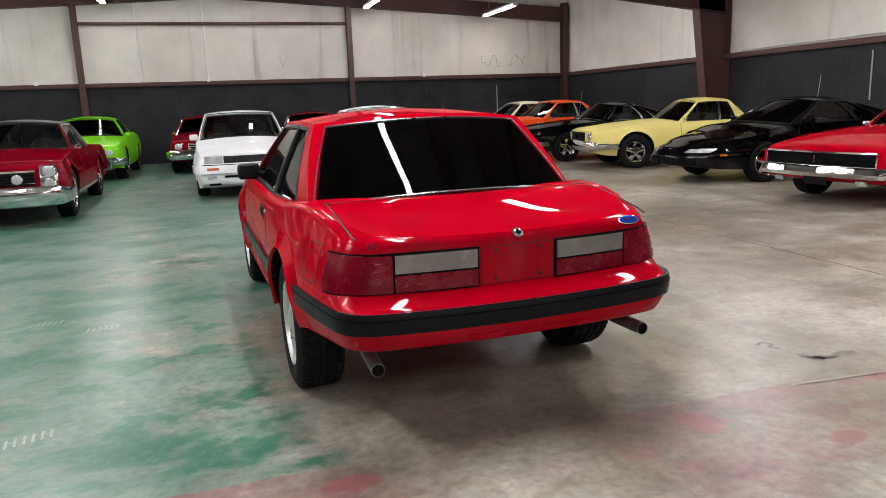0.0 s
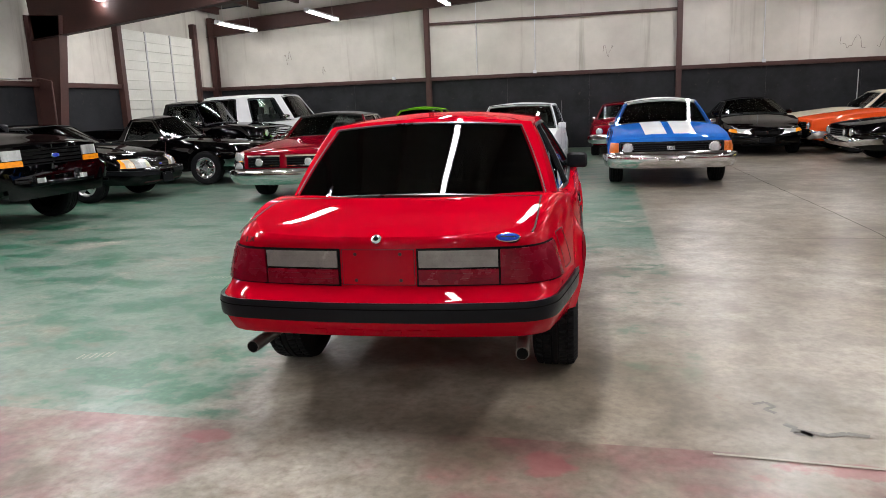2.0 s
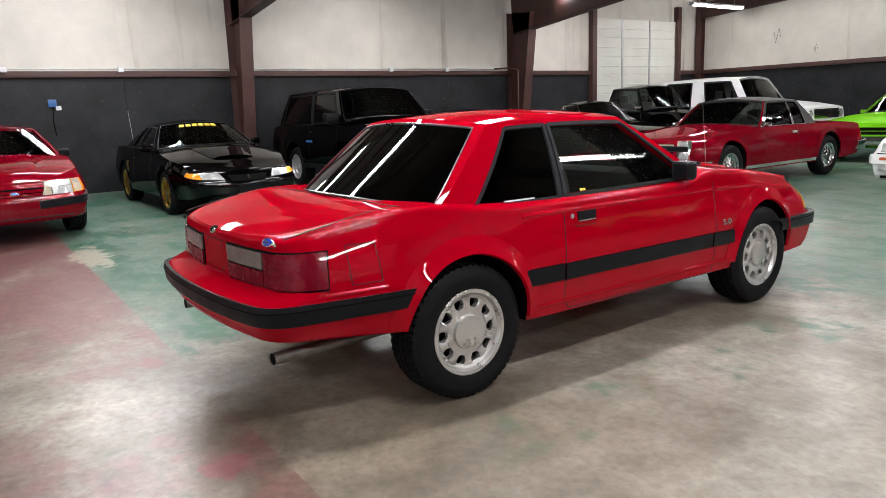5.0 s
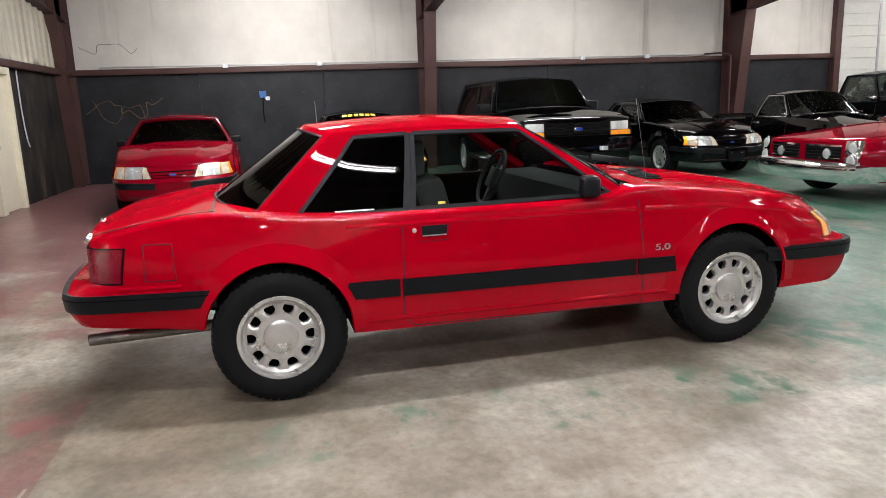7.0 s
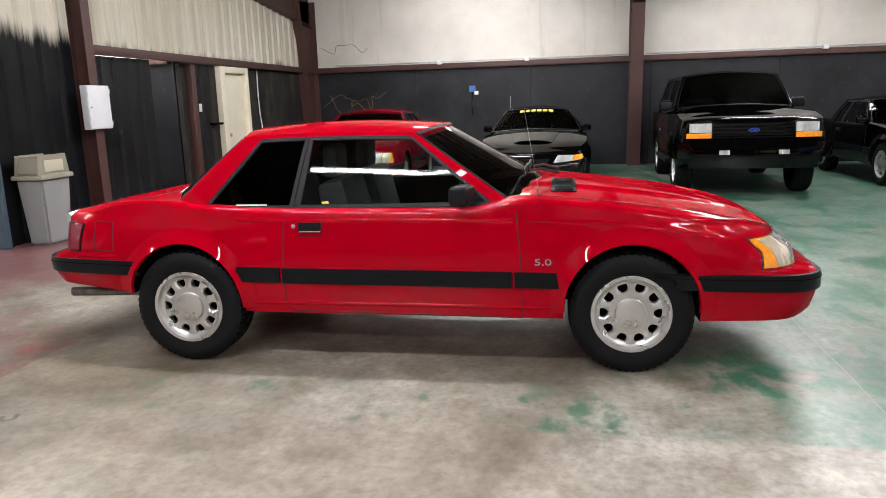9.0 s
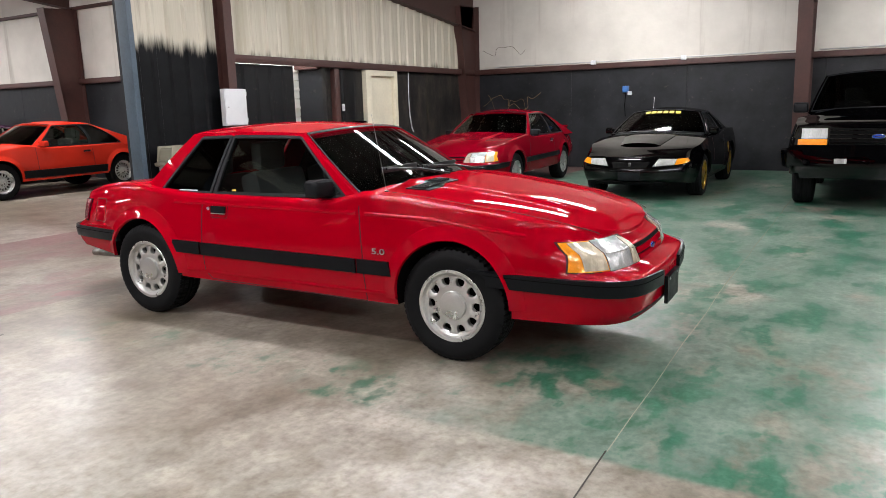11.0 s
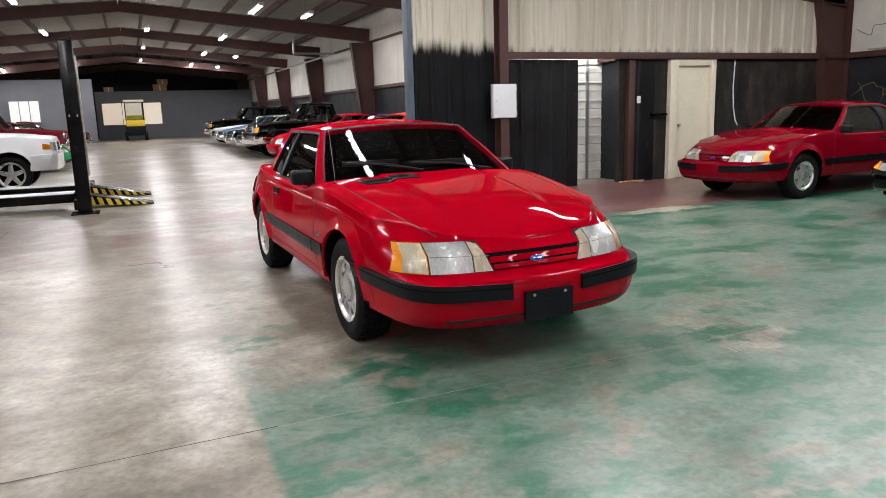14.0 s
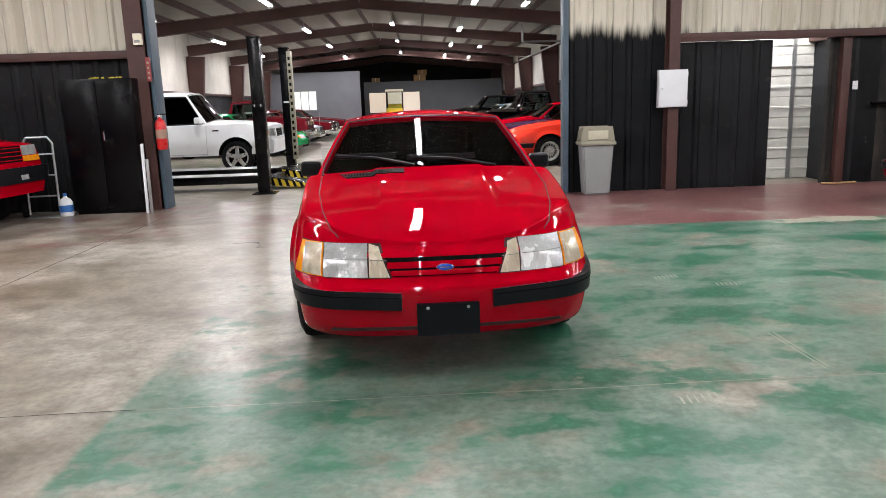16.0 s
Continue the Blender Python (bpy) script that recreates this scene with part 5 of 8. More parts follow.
# ---- steel frame ----
def i_beam(p0, p1, depth, width, up=(0, 0, 1), flange=0.014, web=0.01, depth2=None):
    """An I section between two points; depth lies along up."""
    p0, p1, up = Vector(p0), Vector(p1), Vector(up)
    d = (p1 - p0).normalized()
    side = d.cross(up).normalized()
    up = side.cross(d).normalized()
    d2 = depth if depth2 is None else depth2
    bm = bmesh.new()
    w, t = width / 2, web / 2
    rings = []
    for p, dd in ((p0, depth), (p1, d2)):
        h = dd / 2
        out = [(-w, -h), (w, -h), (w, -h + flange), (t, -h + flange), (t, h - flange), (w, h - flange), (w, h), (-w, h), (-w, h - flange), (-t, h - flange), (-t, -h + flange), (-w, -h + flange)]
        rings.append([bm.verts.new(p + side * a + up * b) for a, b in out])
    for k in range(12):
        bm.faces.new((rings[0][k], rings[0][(k + 1) % 12], rings[1][(k + 1) % 12], rings[1][k]))
    bm.faces.new(rings[0][::-1])
    bm.faces.new(rings[1])
    bmesh.ops.recalc_face_normals(bm, faces=bm.faces)
    return bm


def frame_at(y, x_w, x_e, mid, half, d_foot=0.45, d_knee=0.95):
    """A rigid frame: two tapered columns and two rafters."""
    eave = EAVE if mid == MID else EAVE_2
    for x, s in ((x_w, 1), (x_e, -1)):
        ob = tagged(part("steel_column", i_beam((x + s * (d_foot / 2 + 0.03), y, 0), (x + s * (d_knee / 2 + 0.03), y, eave - 0.5), d_foot, 0.26, (s, 0, 0), depth2=d_knee), STEEL), "rust-brown tapered steel frame column", "column", "steel columns")
        zr = roof_z(mid, mid, half)
        knee, apex = (1.02, 0.55) if mid == MID else (0.46, 0.34)
        tagged(part("rafter", i_beam((x + s * 0.1, y, eave - 0.03 - knee / 2), (mid, y, zr - 0.28), knee, 0.24, depth2=apex), STEEL), "rust-brown tapered steel roof rafter", "rafter", "rafters")


for y in (-0.40, 6.97, 14.62):
    frame_at(y, XW, XE, MID, 11.35)
for k in range(6):
    frame_at(-8.1 - 7.5 * k, H2W, H2E, MID2, 8.45, 0.4, 0.8)
# end-wall posts
for x in (-3.26, 4.36):
    tagged(part("wall_post", i_beam((x, YN - 0.13, 0), (x, YN - 0.13, roof_z(x) + 0.3), 0.2, 0.15, (0, 1, 0)), STEEL), "rust-brown steel wall post", "column", "wall posts")
for x in (XW + 0.16, XE - 0.16):
    tagged(part("wall_post", i_beam((x, YN - 0.13, 0), (x, YN - 0.13, 4.6), 0.22, 0.2, (0, 1, 0)), STEEL), "rust-brown steel corner post", "column", "wall posts")
tagged(part("rafter", i_beam((XW, YN - 0.16, EAVE - 0.1), (MID, YN - 0.16, roof_z(MID) - 0.1), 0.45, 0.2), STEEL), "rust-brown steel end rafter", "rafter", "rafters")
tagged(part("rafter", i_beam((XE, YN - 0.16, EAVE - 0.1), (MID, YN - 0.16, roof_z(MID) - 0.1), 0.45, 0.2), STEEL), "rust-brown steel end rafter", "rafter", "rafters")
# south wall posts at the opening
tagged(part("wall_post", i_beam((-2.68, -0.38, 0), (-2.68, -0.38, 5.2), 0.22, 0.16, (0, 1, 0)), STEEL), "rust-brown steel post beside the panel box", "column", "wall posts")
tagged(part("wall_post", i_beam((5.2, -0.38, 0), (5.2, -0.38, 5.2), 0.3, 0.26, (0, 1, 0)), STEEL), "rust-brown steel post at the wide opening", "column", "wall posts")
BLUE_STEEL = surface("blue_grey_trim", (0.055, 0.085, 0.115), 0.5, 0, 0.3, 3)
tagged(part("trim", box(-1.12, -1.04, -0.62, -0.4, 0, 4.35, 0.004), BLUE_STEEL), "blue-grey edge trim of the wide opening", kind="structure")
tagged(part("trim", box(5.0, 5.06, -0.62, -0.3, 0, 4.35, 0.004), BLUE_STEEL), "blue-grey edge trim of the wide opening", kind="structure")
part_beam = part("trim", box(-1.12, 5.35, -0.6, -0.36, 4.2, 4.36, 0.004), STEEL)
tagged(part_beam, "steel lintel over the wide opening", kind="structure")


def girt(name, x0, y0, x1, y1, z=GIRT, h=0.09, d=0.14, material=STEEL):
    bm = box(min(x0, x1), max(x0, x1), min(y0, y1), max(y0, y1), z - h, z + h * 0.3, 0.006)
    tagged(part(name, bm, material), "rust-brown steel wall rail", kind="structure")


girt("trim", XW, -0.45, XW + 0.12, 17.72)
girt("trim", XW, 21.55, XW + 0.12, YN)
girt("trim", XW, YN - 0.12, XE, YN)
girt("trim", XE - 0.12, -0.45, XE, YN)
girt("trim", XW, SW, -2.78, SW + 0.12)
girt("trim", 5.35, SW, XE, SW + 0.12)
girt("trim", H2W, H2S, H2W + 0.12, -0.8)
girt("trim", H2E - 0.12, H2S, H2E, -0.8)
girt("trim", -3.2, YN - 0.12, 4.3, YN, 3.98, 0.06)
girt("trim", H2W, H2S, H2W + 0.1, -0.8, 3.95, 0.05)
for y in (17.7, 21.55):
    tagged(part("trim", box(XW, XW + 0.18, y - 0.09, y + 0.09, 0, 4.3, 0.006), STEEL), "rust-brown door jamb", kind="structure")


def ceiling(name, x0, x1, y0, y1, mid, half, label):
    """Two insulated slopes with purlins, one mesh."""
    verts, faces, idx = [], [], []

    def slab_(pts, thick, mi):
        n = len(verts)
        for p in pts:
            verts.append(p)
        for p in pts:
            verts.append((p[0], p[1], p[2] + thick))
        for f in ((3, 2, 1, 0), (4, 5, 6, 7), (0, 1, 5, 4), (1, 2, 6, 5), (2, 3, 7, 6), (3, 0, 4, 7)):
            faces.append(tuple(n + j for j in f))
            idx.append(mi)
    for a, b in ((x0, mid), (mid, x1)):
        za, zb = (roof_z(q, mid, half) + 0.62 for q in (a, b))
        slab_([(a, y0, za), (b, y0, zb), (b, y1, zb), (a, y1, za)], 0.1, 0)
        n = int(abs(b - a) / 1.5)
        for k in range(n + 1):
            x = a + (b - a) * (k + 0.4) / (n + 1)
            z = roof_z(x, mid, half) + 0.42
            slab_([(x - 0.05, y0, z - 0.02), (x + 0.05, y0, z - 0.02), (x + 0.05, y1, z - 0.02), (x - 0.05, y1, z - 0.02)], 0.22, 1)
    ob = new(name, mesh_of(name, verts, faces, [ROOF_DIM if mid == MID else ROOF_BRIGHT, STEEL], idx))
    tagged(ob, label, kind="structure")


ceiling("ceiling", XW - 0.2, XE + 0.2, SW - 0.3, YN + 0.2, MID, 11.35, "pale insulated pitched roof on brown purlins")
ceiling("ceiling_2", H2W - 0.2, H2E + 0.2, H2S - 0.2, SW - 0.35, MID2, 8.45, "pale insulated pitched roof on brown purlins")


# ---- lamps ----
def strip_lamp(x, y, z, along_y, length=2.4, power=LAMP_POWER, tube=TUBE):
    lamp = thing("ceiling_light", pose(x, y, z, 0, 0, 90 if along_y else 0), "white strip light with bare bright tubes, lit", "lamp", "strip lights")
    part("housing", box(-length / 2, length / 2, -0.06, 0.06, 0.03, 0.09, 0.01), WHITE_ENAMEL, lamp)
    for s in (-1, 1):
        part("tube", rod((-length / 2 + 0.03, s * 0.05, 0.005), (length / 2 - 0.03, s * 0.05, 0.005), 0.018, 10), tube, lamp)
        part("end_cap", box(s * length / 2 - 0.02, s * length / 2 + 0.02, -0.075, 0.075, -0.02, 0.09, 0.006), WHITE_ENAMEL, lamp)
    for s in (-0.35, 0.35):
        part("hanger", rod((s * length, 0, 0.08), (s * length, 0, 0.28 if z < 3 else 1.1 if y > -0.5 else 0.98), 0.006, 6), GALV, lamp)
    # bare tubes shine to both sides as well as down
    tilts = (-34, 34) if y > -0.5 else (0,)
    for tilt in tilts:
        li = bpy.data.lights.new("lamp", "AREA")
        li.shape, li.size, li.size_y, li.energy, li.color = "RECTANGLE", length * 0.95, 0.065, power / len(tilts), (1.0, 0.975, 1.0)
        ob = new("lamp", li)
        ob.matrix_basis = pose(x, y, z - 0.03 - (0.05 if tilt else 0), 0, 0, 90 if along_y else 0) @ pose(0, 0, 0, tilt)


# the row at x = -8.8 is added, to brighten the west wall
for x in (-8.8, -6.0, -2.4, 1.2, 4.8, 8.6):
    for y in (3.75, 9.7, 15.6, 20.8):
        # picks the lamps near the walls that get the weaker tubes
        old = y > 18 or x < -8
        strip_lamp(x, y, roof_z(x) - 0.4, True, 3.6 if x == 1.2 and y < 4 else 2.4, LAMP_POWER * (0.5 if y > 18 else (2.0 if x == 1.2 else 1.4 if x < -5 else 2.3) if y < 4 else 0.65 if x < -8 else 0.95), TUBE_DIM if old else TUBE)
# the y = -5.0 row is assumed, added to light the first bay
for x in (-2.3, -0.75, 2.1, 5.7, 9.4):
    for y in (-5.0, -12.4, -20.8, -28.8, -37.2):
        if not (x == -2.3 and y == -20.8):
            strip_lamp(x, y, roof_z(x, MID2, 8.45) - 0.33, True, 1.15 if x in (-2.3, 2.1) else 1.9, LAMP_POWER * 1.7)
# extra lamp hidden behind the wall rail, added to brighten door_2
strip_lamp(-4.6, -0.98, 2.72, False, 1.2, LAMP_POWER * 0.2)


# ---- the red notchback in the middle ----
FOX_SHELL = FoxShell()
FOX = dict(shell=FOX_SHELL, wb=2.53, r=0.332, half=0.845, tw=0.225, arch=0.362, arch_z=0.362, wheel="tenhole_mid", flare=0.026,
           tub=(-1.05, 0.68, -0.72, 0.72, 0.36, 1.05), seat_z=0.4, seat_x=-0.05,
           cabin=dict(ab=(0.83, 0.975), at=(0.16, 1.306), ct=(-1.03, 1.303), cb=(-1.58, 0.952), wb=0.79, wr=0.59, sweep_f=0.21, sweep_r=0.22, crown=0.035, pinch=0.09),
           windows=[(0.109, 0.38, 0.128, 0.388), (0.401, 0.952, 0.413, 0.958)], win_trim=WEATHERSTRIP, post=WEATHERSTRIP,
           glass=GLASS_SCREEN, rear_glass=GLASS_DARK, q_glass=GLASS_DARK, door_glass=GLASS, rear_lo=0.05, rear_w=0.95, rear_wt=0.88, rear_trim=BRIGHT_TRIM)


def oval_badge(car, p, normal, w, h, parent=None):
    b = disc_on(car, "badge", p, normal, w, 0.004, CHROME, 32, parent, "blue oval badge", h / w)
    q = Vector(normal).normalized() * 0.003
    disc_on(car, "badge_field", Vector(p) + q, normal, w * 0.9, 0.003, BADGE_BLUE, 32, b, "", h / w * 0.95)
    m = Matrix.Translation(Vector(p) + q * 2.2) @ Vector(normal).to_track_quat("Z", "Y").to_matrix().to_4x4()
    bm = box(-w * 0.55, w * 0.55, -h * 0.12, h * 0.12, -0.001, 0.0015)
    bm.transform(m)
    part("lettering", bm, CHROME, b)


def fox_front(car, sh, dark=TRIM, plate=True):
    """Nose of the late fox-body cars: flush lamps in three cells, slot grille, rub strips."""
    f = sh.front
    for s in (1, -1):
        on = lambda c, s=s: (lambda u, v, q=quad([(s * a, b) for a, b in c]): f(*q(u, v)))
        bz = part("lamp_bezel", patch(on([(0.268, 0.553), (0.887, 0.566), (0.82, 0.725), (0.325, 0.716)]), 22, 5, 0.002, 0.02), GAP, car)
        for nm, c, mt in (("headlight", [(0.392, 0.562), (0.628, 0.565), (0.628, 0.716), (0.392, 0.713)], LENS), ("park_light", [(0.28, 0.56), (0.384, 0.562), (0.384, 0.712), (0.334, 0.697)], PARK_LENS)):
            part(nm, patch(on(c), 10, 5, 0.008, 0.02), mt, car)
        tail = part("turn_signal", patch(on([(0.636, 0.565), (0.875, 0.574), (0.81, 0.718), (0.636, 0.716)]), 12, 5, 0.009, 0.02), AMBER, car)
        part("marker_lens", patch(on([(0.642, 0.571), (0.785, 0.576), (0.77, 0.712), (0.642, 0.71)]), 6, 5, 0.012, 0.02), PARK_LENS, tail)
        for q0, q1, z0 in ((0.40, 0.62, 0.646), (0.292, 0.38, 0.64)):
            part("lens_rib", patch(on([(q0, z0), (q1, z0 + 0.004), (q1, z0 + 0.007), (q0, z0 + 0.003)]), 6, 1, 0.010, 0.004), CLEAR_LENS, bz)

        def strip(u, v, s=s):
            q = 0.225 + 1.22 * u
            z = 0.42 + 0.028 * min(1, u / 0.5) ** 0.8 + 0.027 * max(0, u / 0.5 - 1) + 0.086 * v
            return f(s * q, z)
        part("rub_strip", patch(strip, 40, 4, 0.02, 0.04), dark, car)
        part("strip_groove", patch(lambda u, v: strip(0.01 + 0.98 * u, 0.7 + 0.06 * v), 40, 1, 0.0215, 0.004), WELL, car)
    flat = lambda c: (lambda u, v, q=quad(c): f(*q(u, v)))
    part("grille", patch(flat([(-0.262, 0.562), (0.262, 0.562), (0.315, 0.655), (-0.315, 0.655)]), 14, 3, 0.002, 0.02), WELL, car)
    for z0, z1, w in ((0.566, 0.592, 0.272), (0.602, 0.634, 0.292)):
        part("grille_bar", patch(flat([(-w, z0), (w, z0), (w, z1), (-w, z1)]), 12, 3, 0.012, 0.02), sh.paint, car)
    part("air_dam_slot", patch(flat([(-0.6, 0.312), (0.6, 0.312), (0.58, 0.33), (-0.58, 0.33)]), 16, 2, 0.003, 0.02), GAP, car)
    if plate:
        x = f(0, 0.45)[0]
        q = quad([(-0.155, 0.288), (0.155, 0.288), (0.155, 0.452), (-0.155, 0.452)])
        pl = part("plate_bracket", patch(lambda u, v: np.array((x, *q(u, v))), 4, 3, 0.024, 0.02), TRIM, car, "empty black plate bracket")
        part("bracket_lip", box(x + 0.02, x + 0.03, -0.15, 0.15, 0.443, 0.452, 0.002), TRIM, pl)
        for y in (-0.1, 0.1):
            disc_on(car, "bolt", (x + 0.024, y, 0.43), (1, 0, 0), 0.009, 0.004, GALV, 12, pl)
    p = f(0, 0.605)
    oval_badge(car, (p[0] + 0.014, 0, 0.605), (1, 0, 0.25), 0.046, 0.019)


def fox_rear(car, sh):
    r = sh.rear
    for s in (1, -1):
        on = lambda c, s=s: (lambda u, v, q=quad([(s * a, b) for a, b in c]): r(*q(u, v)))
        h = part("tail_light", patch(on([(0.17, 0.648), (0.865, 0.653), (0.842, 0.817), (0.17, 0.814)]), 24, 4, 0.004, 0.02), WELL, car, "red tail light with a clear reversing panel")
        part("red_lens", patch(on([(0.528, 0.656), (0.857, 0.661), (0.835, 0.81), (0.528, 0.807)]), 16, 5, 0.012, 0.015), RED_LENS, h)
        part("red_lens", patch(on([(0.179, 0.656), (0.52, 0.656), (0.52, 0.723), (0.179, 0.723)]), 8, 3, 0.012, 0.015), RED_LENS, h)
        part("reverse_lens", patch(on([(0.181, 0.732), (0.518, 0.732), (0.518, 0.806), (0.181, 0.806)]), 8, 3, 0.013, 0.015), CLEAR_LENS, h)
        for z in (0.6795, 0.7035, 0.755, 0.78):
            part("lens_rib", patch(on([(0.185, z), (0.515, z), (0.515, z + 0.003), (0.185, z + 0.003)]), 6, 1, 0.0145, 0.003), RED_LENS if z < 0.74 else CLEAR_LENS, h)
        for z in (0.685, 0.715, 0.745, 0.775):
            part("lens_rib", patch(on([(0.535, z), (0.827, z), (0.827, z + 0.0025), (0.535, z + 0.0025)]), 10, 1, 0.0135, 0.003), RED_LENS, h)
    band = lambda z0, z1, w: (lambda u, v, q=quad([(-w, z0), (w, z0), (w, z1), (-w, z1)]): r(*q(u, v)))
    part("rub_strip", patch(band(0.526, 0.607, 1.395), 70, 4, 0.014, 0.03), TRIM, car)
    part("strip_groove", patch(band(0.581, 0.586, 1.39), 70, 1, 0.0155, 0.004), WELL, car)
    pr = part("plate_recess", patch(band(0.653, 0.811, 0.162), 6, 4, 0.0015, 0.01), GAP, car)
    part("plate_panel", patch(band(0.656, 0.808, 0.159), 6, 4, 0.003, 0.01), sh.paint, pr)
    for y in (-0.1, 0.1):
        for z in (0.675, 0.79):
            disc_on(car, "plug", (r(y, z)[0] - 0.004, y, z), (-1, 0, 0), 0.008, 0.002, GAP, 12)
    # worn embossed lettering on the bumper, as plain bars
    for i in range(7):
        a = 0.27 - i * 0.083
        q2 = quad([(a, 0.462), (a - 0.055, 0.462), (a - 0.055, 0.487), (a, 0.487)])
        part("embossed_bar", patch(lambda u, v: r(*q2(u, v)), 2, 1, 0.003, 0.006), sh.paint, car)
    p = r(0, 0.853)
    b = disc_on(car, "trunk_lock", (p[0] - 0.004, 0, 0.853), (-1, 0, 0.785), 0.024, 0.012, CHROME, 24)
    disc_on(car, "lock_core", (p[0] - 0.013, 0, 0.86), (-1, 0, 0.785), 0.011, 0.006, WELL, 16, b)
    t = r(-0.56, 0.853)
    oval_badge(car, (t[0] - 0.006, -0.56, 0.855), (-1, 0, 0.785), 0.053, 0.022)
    for s in (1, -1):
        tip = pipe([(-1.3, s * 0.54, 0.35), (-1.6, s * 0.585, 0.362), (-2.17, s * 0.615, 0.357)], 0.029, 18)
        e = part("exhaust_tip", tip, PIPE, car)
        part("bore", rod((-2.15, s * 0.6139, 0.3572), (-2.173, s * 0.6151, 0.357), 0.025, 18), WELL, e)
    top_line(car, sh, [(-1.53, 0.672), (-1.9, 0.672), (-2.05, 0.668), (-2.1, 0.66)], 0.007)
    top_line(car, sh, [(-1.545, -0.672), (-1.545, 0.672)], 0.01, GAP, False)


def fox_sides(car, sh, badge=True):
    stick_side(car, sh, "side_molding", [(-0.655, 0.495), (0.635, 0.482), (0.635, 0.568), (-0.655, 0.58)], TRIM, 0.014, 0.03, 16, 3)
    stick_side(car, sh, "side_molding", [(-0.945, 0.5), (-0.67, 0.497), (-0.67, 0.582), (-0.925, 0.585)], TRIM, 0.014, 0.03, 6, 3)
    stick_side(car, sh, "side_molding", [(0.65, 0.482), (0.885, 0.48), (0.87, 0.565), (0.65, 0.567)], TRIM, 0.014, 0.03, 6, 3)
    side_line(car, sh, [(-0.635, 0.905), (-0.645, 0.6), (-0.65, 0.38), (-0.6, 0.325)])
    side_line(car, sh, [(0.66, 0.885), (0.685, 0.6), (0.69, 0.31)])
    side_line(car, sh, [(-0.6, 0.325), (0.69, 0.305)], 0.006)
    side_line(car, sh, [(-1.86, 0.828), (-1.73, 0.828), (-1.72, 0.662), (-1.86, 0.662), (-1.86, 0.828)], 0.004)
    stick_side(car, sh, "door_handle", [(-0.545, 0.79), (-0.415, 0.79), (-0.415, 0.835), (-0.545, 0.835)], TRIM, 0.014, 0.024, 4, 3)
    stick_side(car, sh, "handle_recess", [(-0.565, 0.765), (-0.405, 0.765), (-0.405, 0.845), (-0.565, 0.845)], sh.paint, 0.004, 0.01, 4, 3)
    stick_side(car, sh, "handle_trim", [(-0.54, 0.783), (-0.42, 0.783), (-0.42, 0.788), (-0.54, 0.788)], GALV, 0.016, 0.02, 3, 1)
    side_line(car, sh, [(-0.562, 0.84), (-0.555, 0.765), (-0.545, 0.758), (-0.415, 0.758), (-0.406, 0.765), (-0.402, 0.84)], 0.003)
    for s in (1, -1):
        p = sh.side(-0.58, 0.815)
        disc_on(car, "door_lock", (p[0], s * (p[1] + 0.002), p[2]), (0, s, 0), 0.012, 0.004, GALV, 16)
    if badge:
        me = text_mesh("badge", "5.0", 0.062, 0.003, GALV)
        for s in (1, -1):
            p = sh.side(0.8, 0.62)
            part("badge", me, GALV, car, "small 5.0 badge", pose(p[0], s * (p[1] + 0.004), p[2], 90, 0, 0 if s < 0 else 180) @ Matrix.Diagonal((1.25, 0.8, 1, 1)))


def fox_hood(car, sh):
    top_line(car, sh, [(0.8, 0.725), (1.3, 0.70), (1.7, 0.645), (1.95, 0.585), (2.03, 0.54)], 0.005)
    q = quad([(0.84, -0.6), (0.98, -0.55), (0.98, -0.17), (0.84, -0.17)])
    v = part("cowl_vent", patch(lambda u, w: sh.top(*q(u, w)), 4, 14, 0.006, 0.012, (1, 0, 0)), TRIM, car)
    for k in range(16):
        y = -0.56 + k * 0.02
        part("slat", box(0.86, 0.96, y, y + 0.006, sh.top(0.9, y)[2] + 0.004, sh.top(0.9, y)[2] + 0.016), WEATHERSTRIP, v)
    for y0, y1 in ((0.45, -0.12), (-0.1, -0.62)):
        z = sh.top(0.86, y0)[2] + 0.03
        w = part("wiper", pipe([(0.88, y0, z), (0.78, (y0 + y1) / 2, z + 0.05), (0.72, y1, z + 0.065)], 0.008, 8), TRIM, car)
        part("blade", box(0.69, 0.70, min(y0, y1) - 0.02, max(y0, y1) - 0.12, z + 0.04, z + 0.075, 0.003), TRIM, w)
    b = part("antenna", rod((0.78, -0.72, 0.93), (0.78, -0.72, 0.965), 0.02, 14, r2=0.012), TRIM, car)
    part("whip", rod((0.78, -0.72, 0.96), (0.70, -0.73, 1.42), 0.0008, 6), GALV, b)


PIPE = surface("sooty_pipe", (0.2, 0.19, 0.175), 0.4, 0.8, 0.4, 20)
HERO_C = Vector((1.141, 4.870, 0))
hero, hsh, hcb = build_car("notchback_car", Matrix.Translation(HERO_C) @ pose(0, 0, 0, 0, 0, 91.95), "glossy red two-door notchback coupe with black mouldings and alloy wheels", FOX, RED)
hsh.paint = RED
fox_front(hero, hsh)
fox_rear(hero, hsh)
fox_sides(hero, hsh)
fox_hood(hero, hsh)
crease(hero, hsh, [(-0.92, 0.852), (0.64, 0.842)], 0.012, 0.006)
crease(hero, hsh, [(0.7, 0.84), (1.15, 0.825), (1.7, 0.755)], 0.012, 0.005)
crease(hero, hsh, [(-0.9, 0.375), (0.86, 0.365)], 0.012, 0.006)
crease(hero, hsh, [(-1.98, 0.63), (-1.7, 0.632)], 0.01, 0.005)
add_mirrors(hero, hcb, TRIM, 0.885, 0.92, False, 0.03)
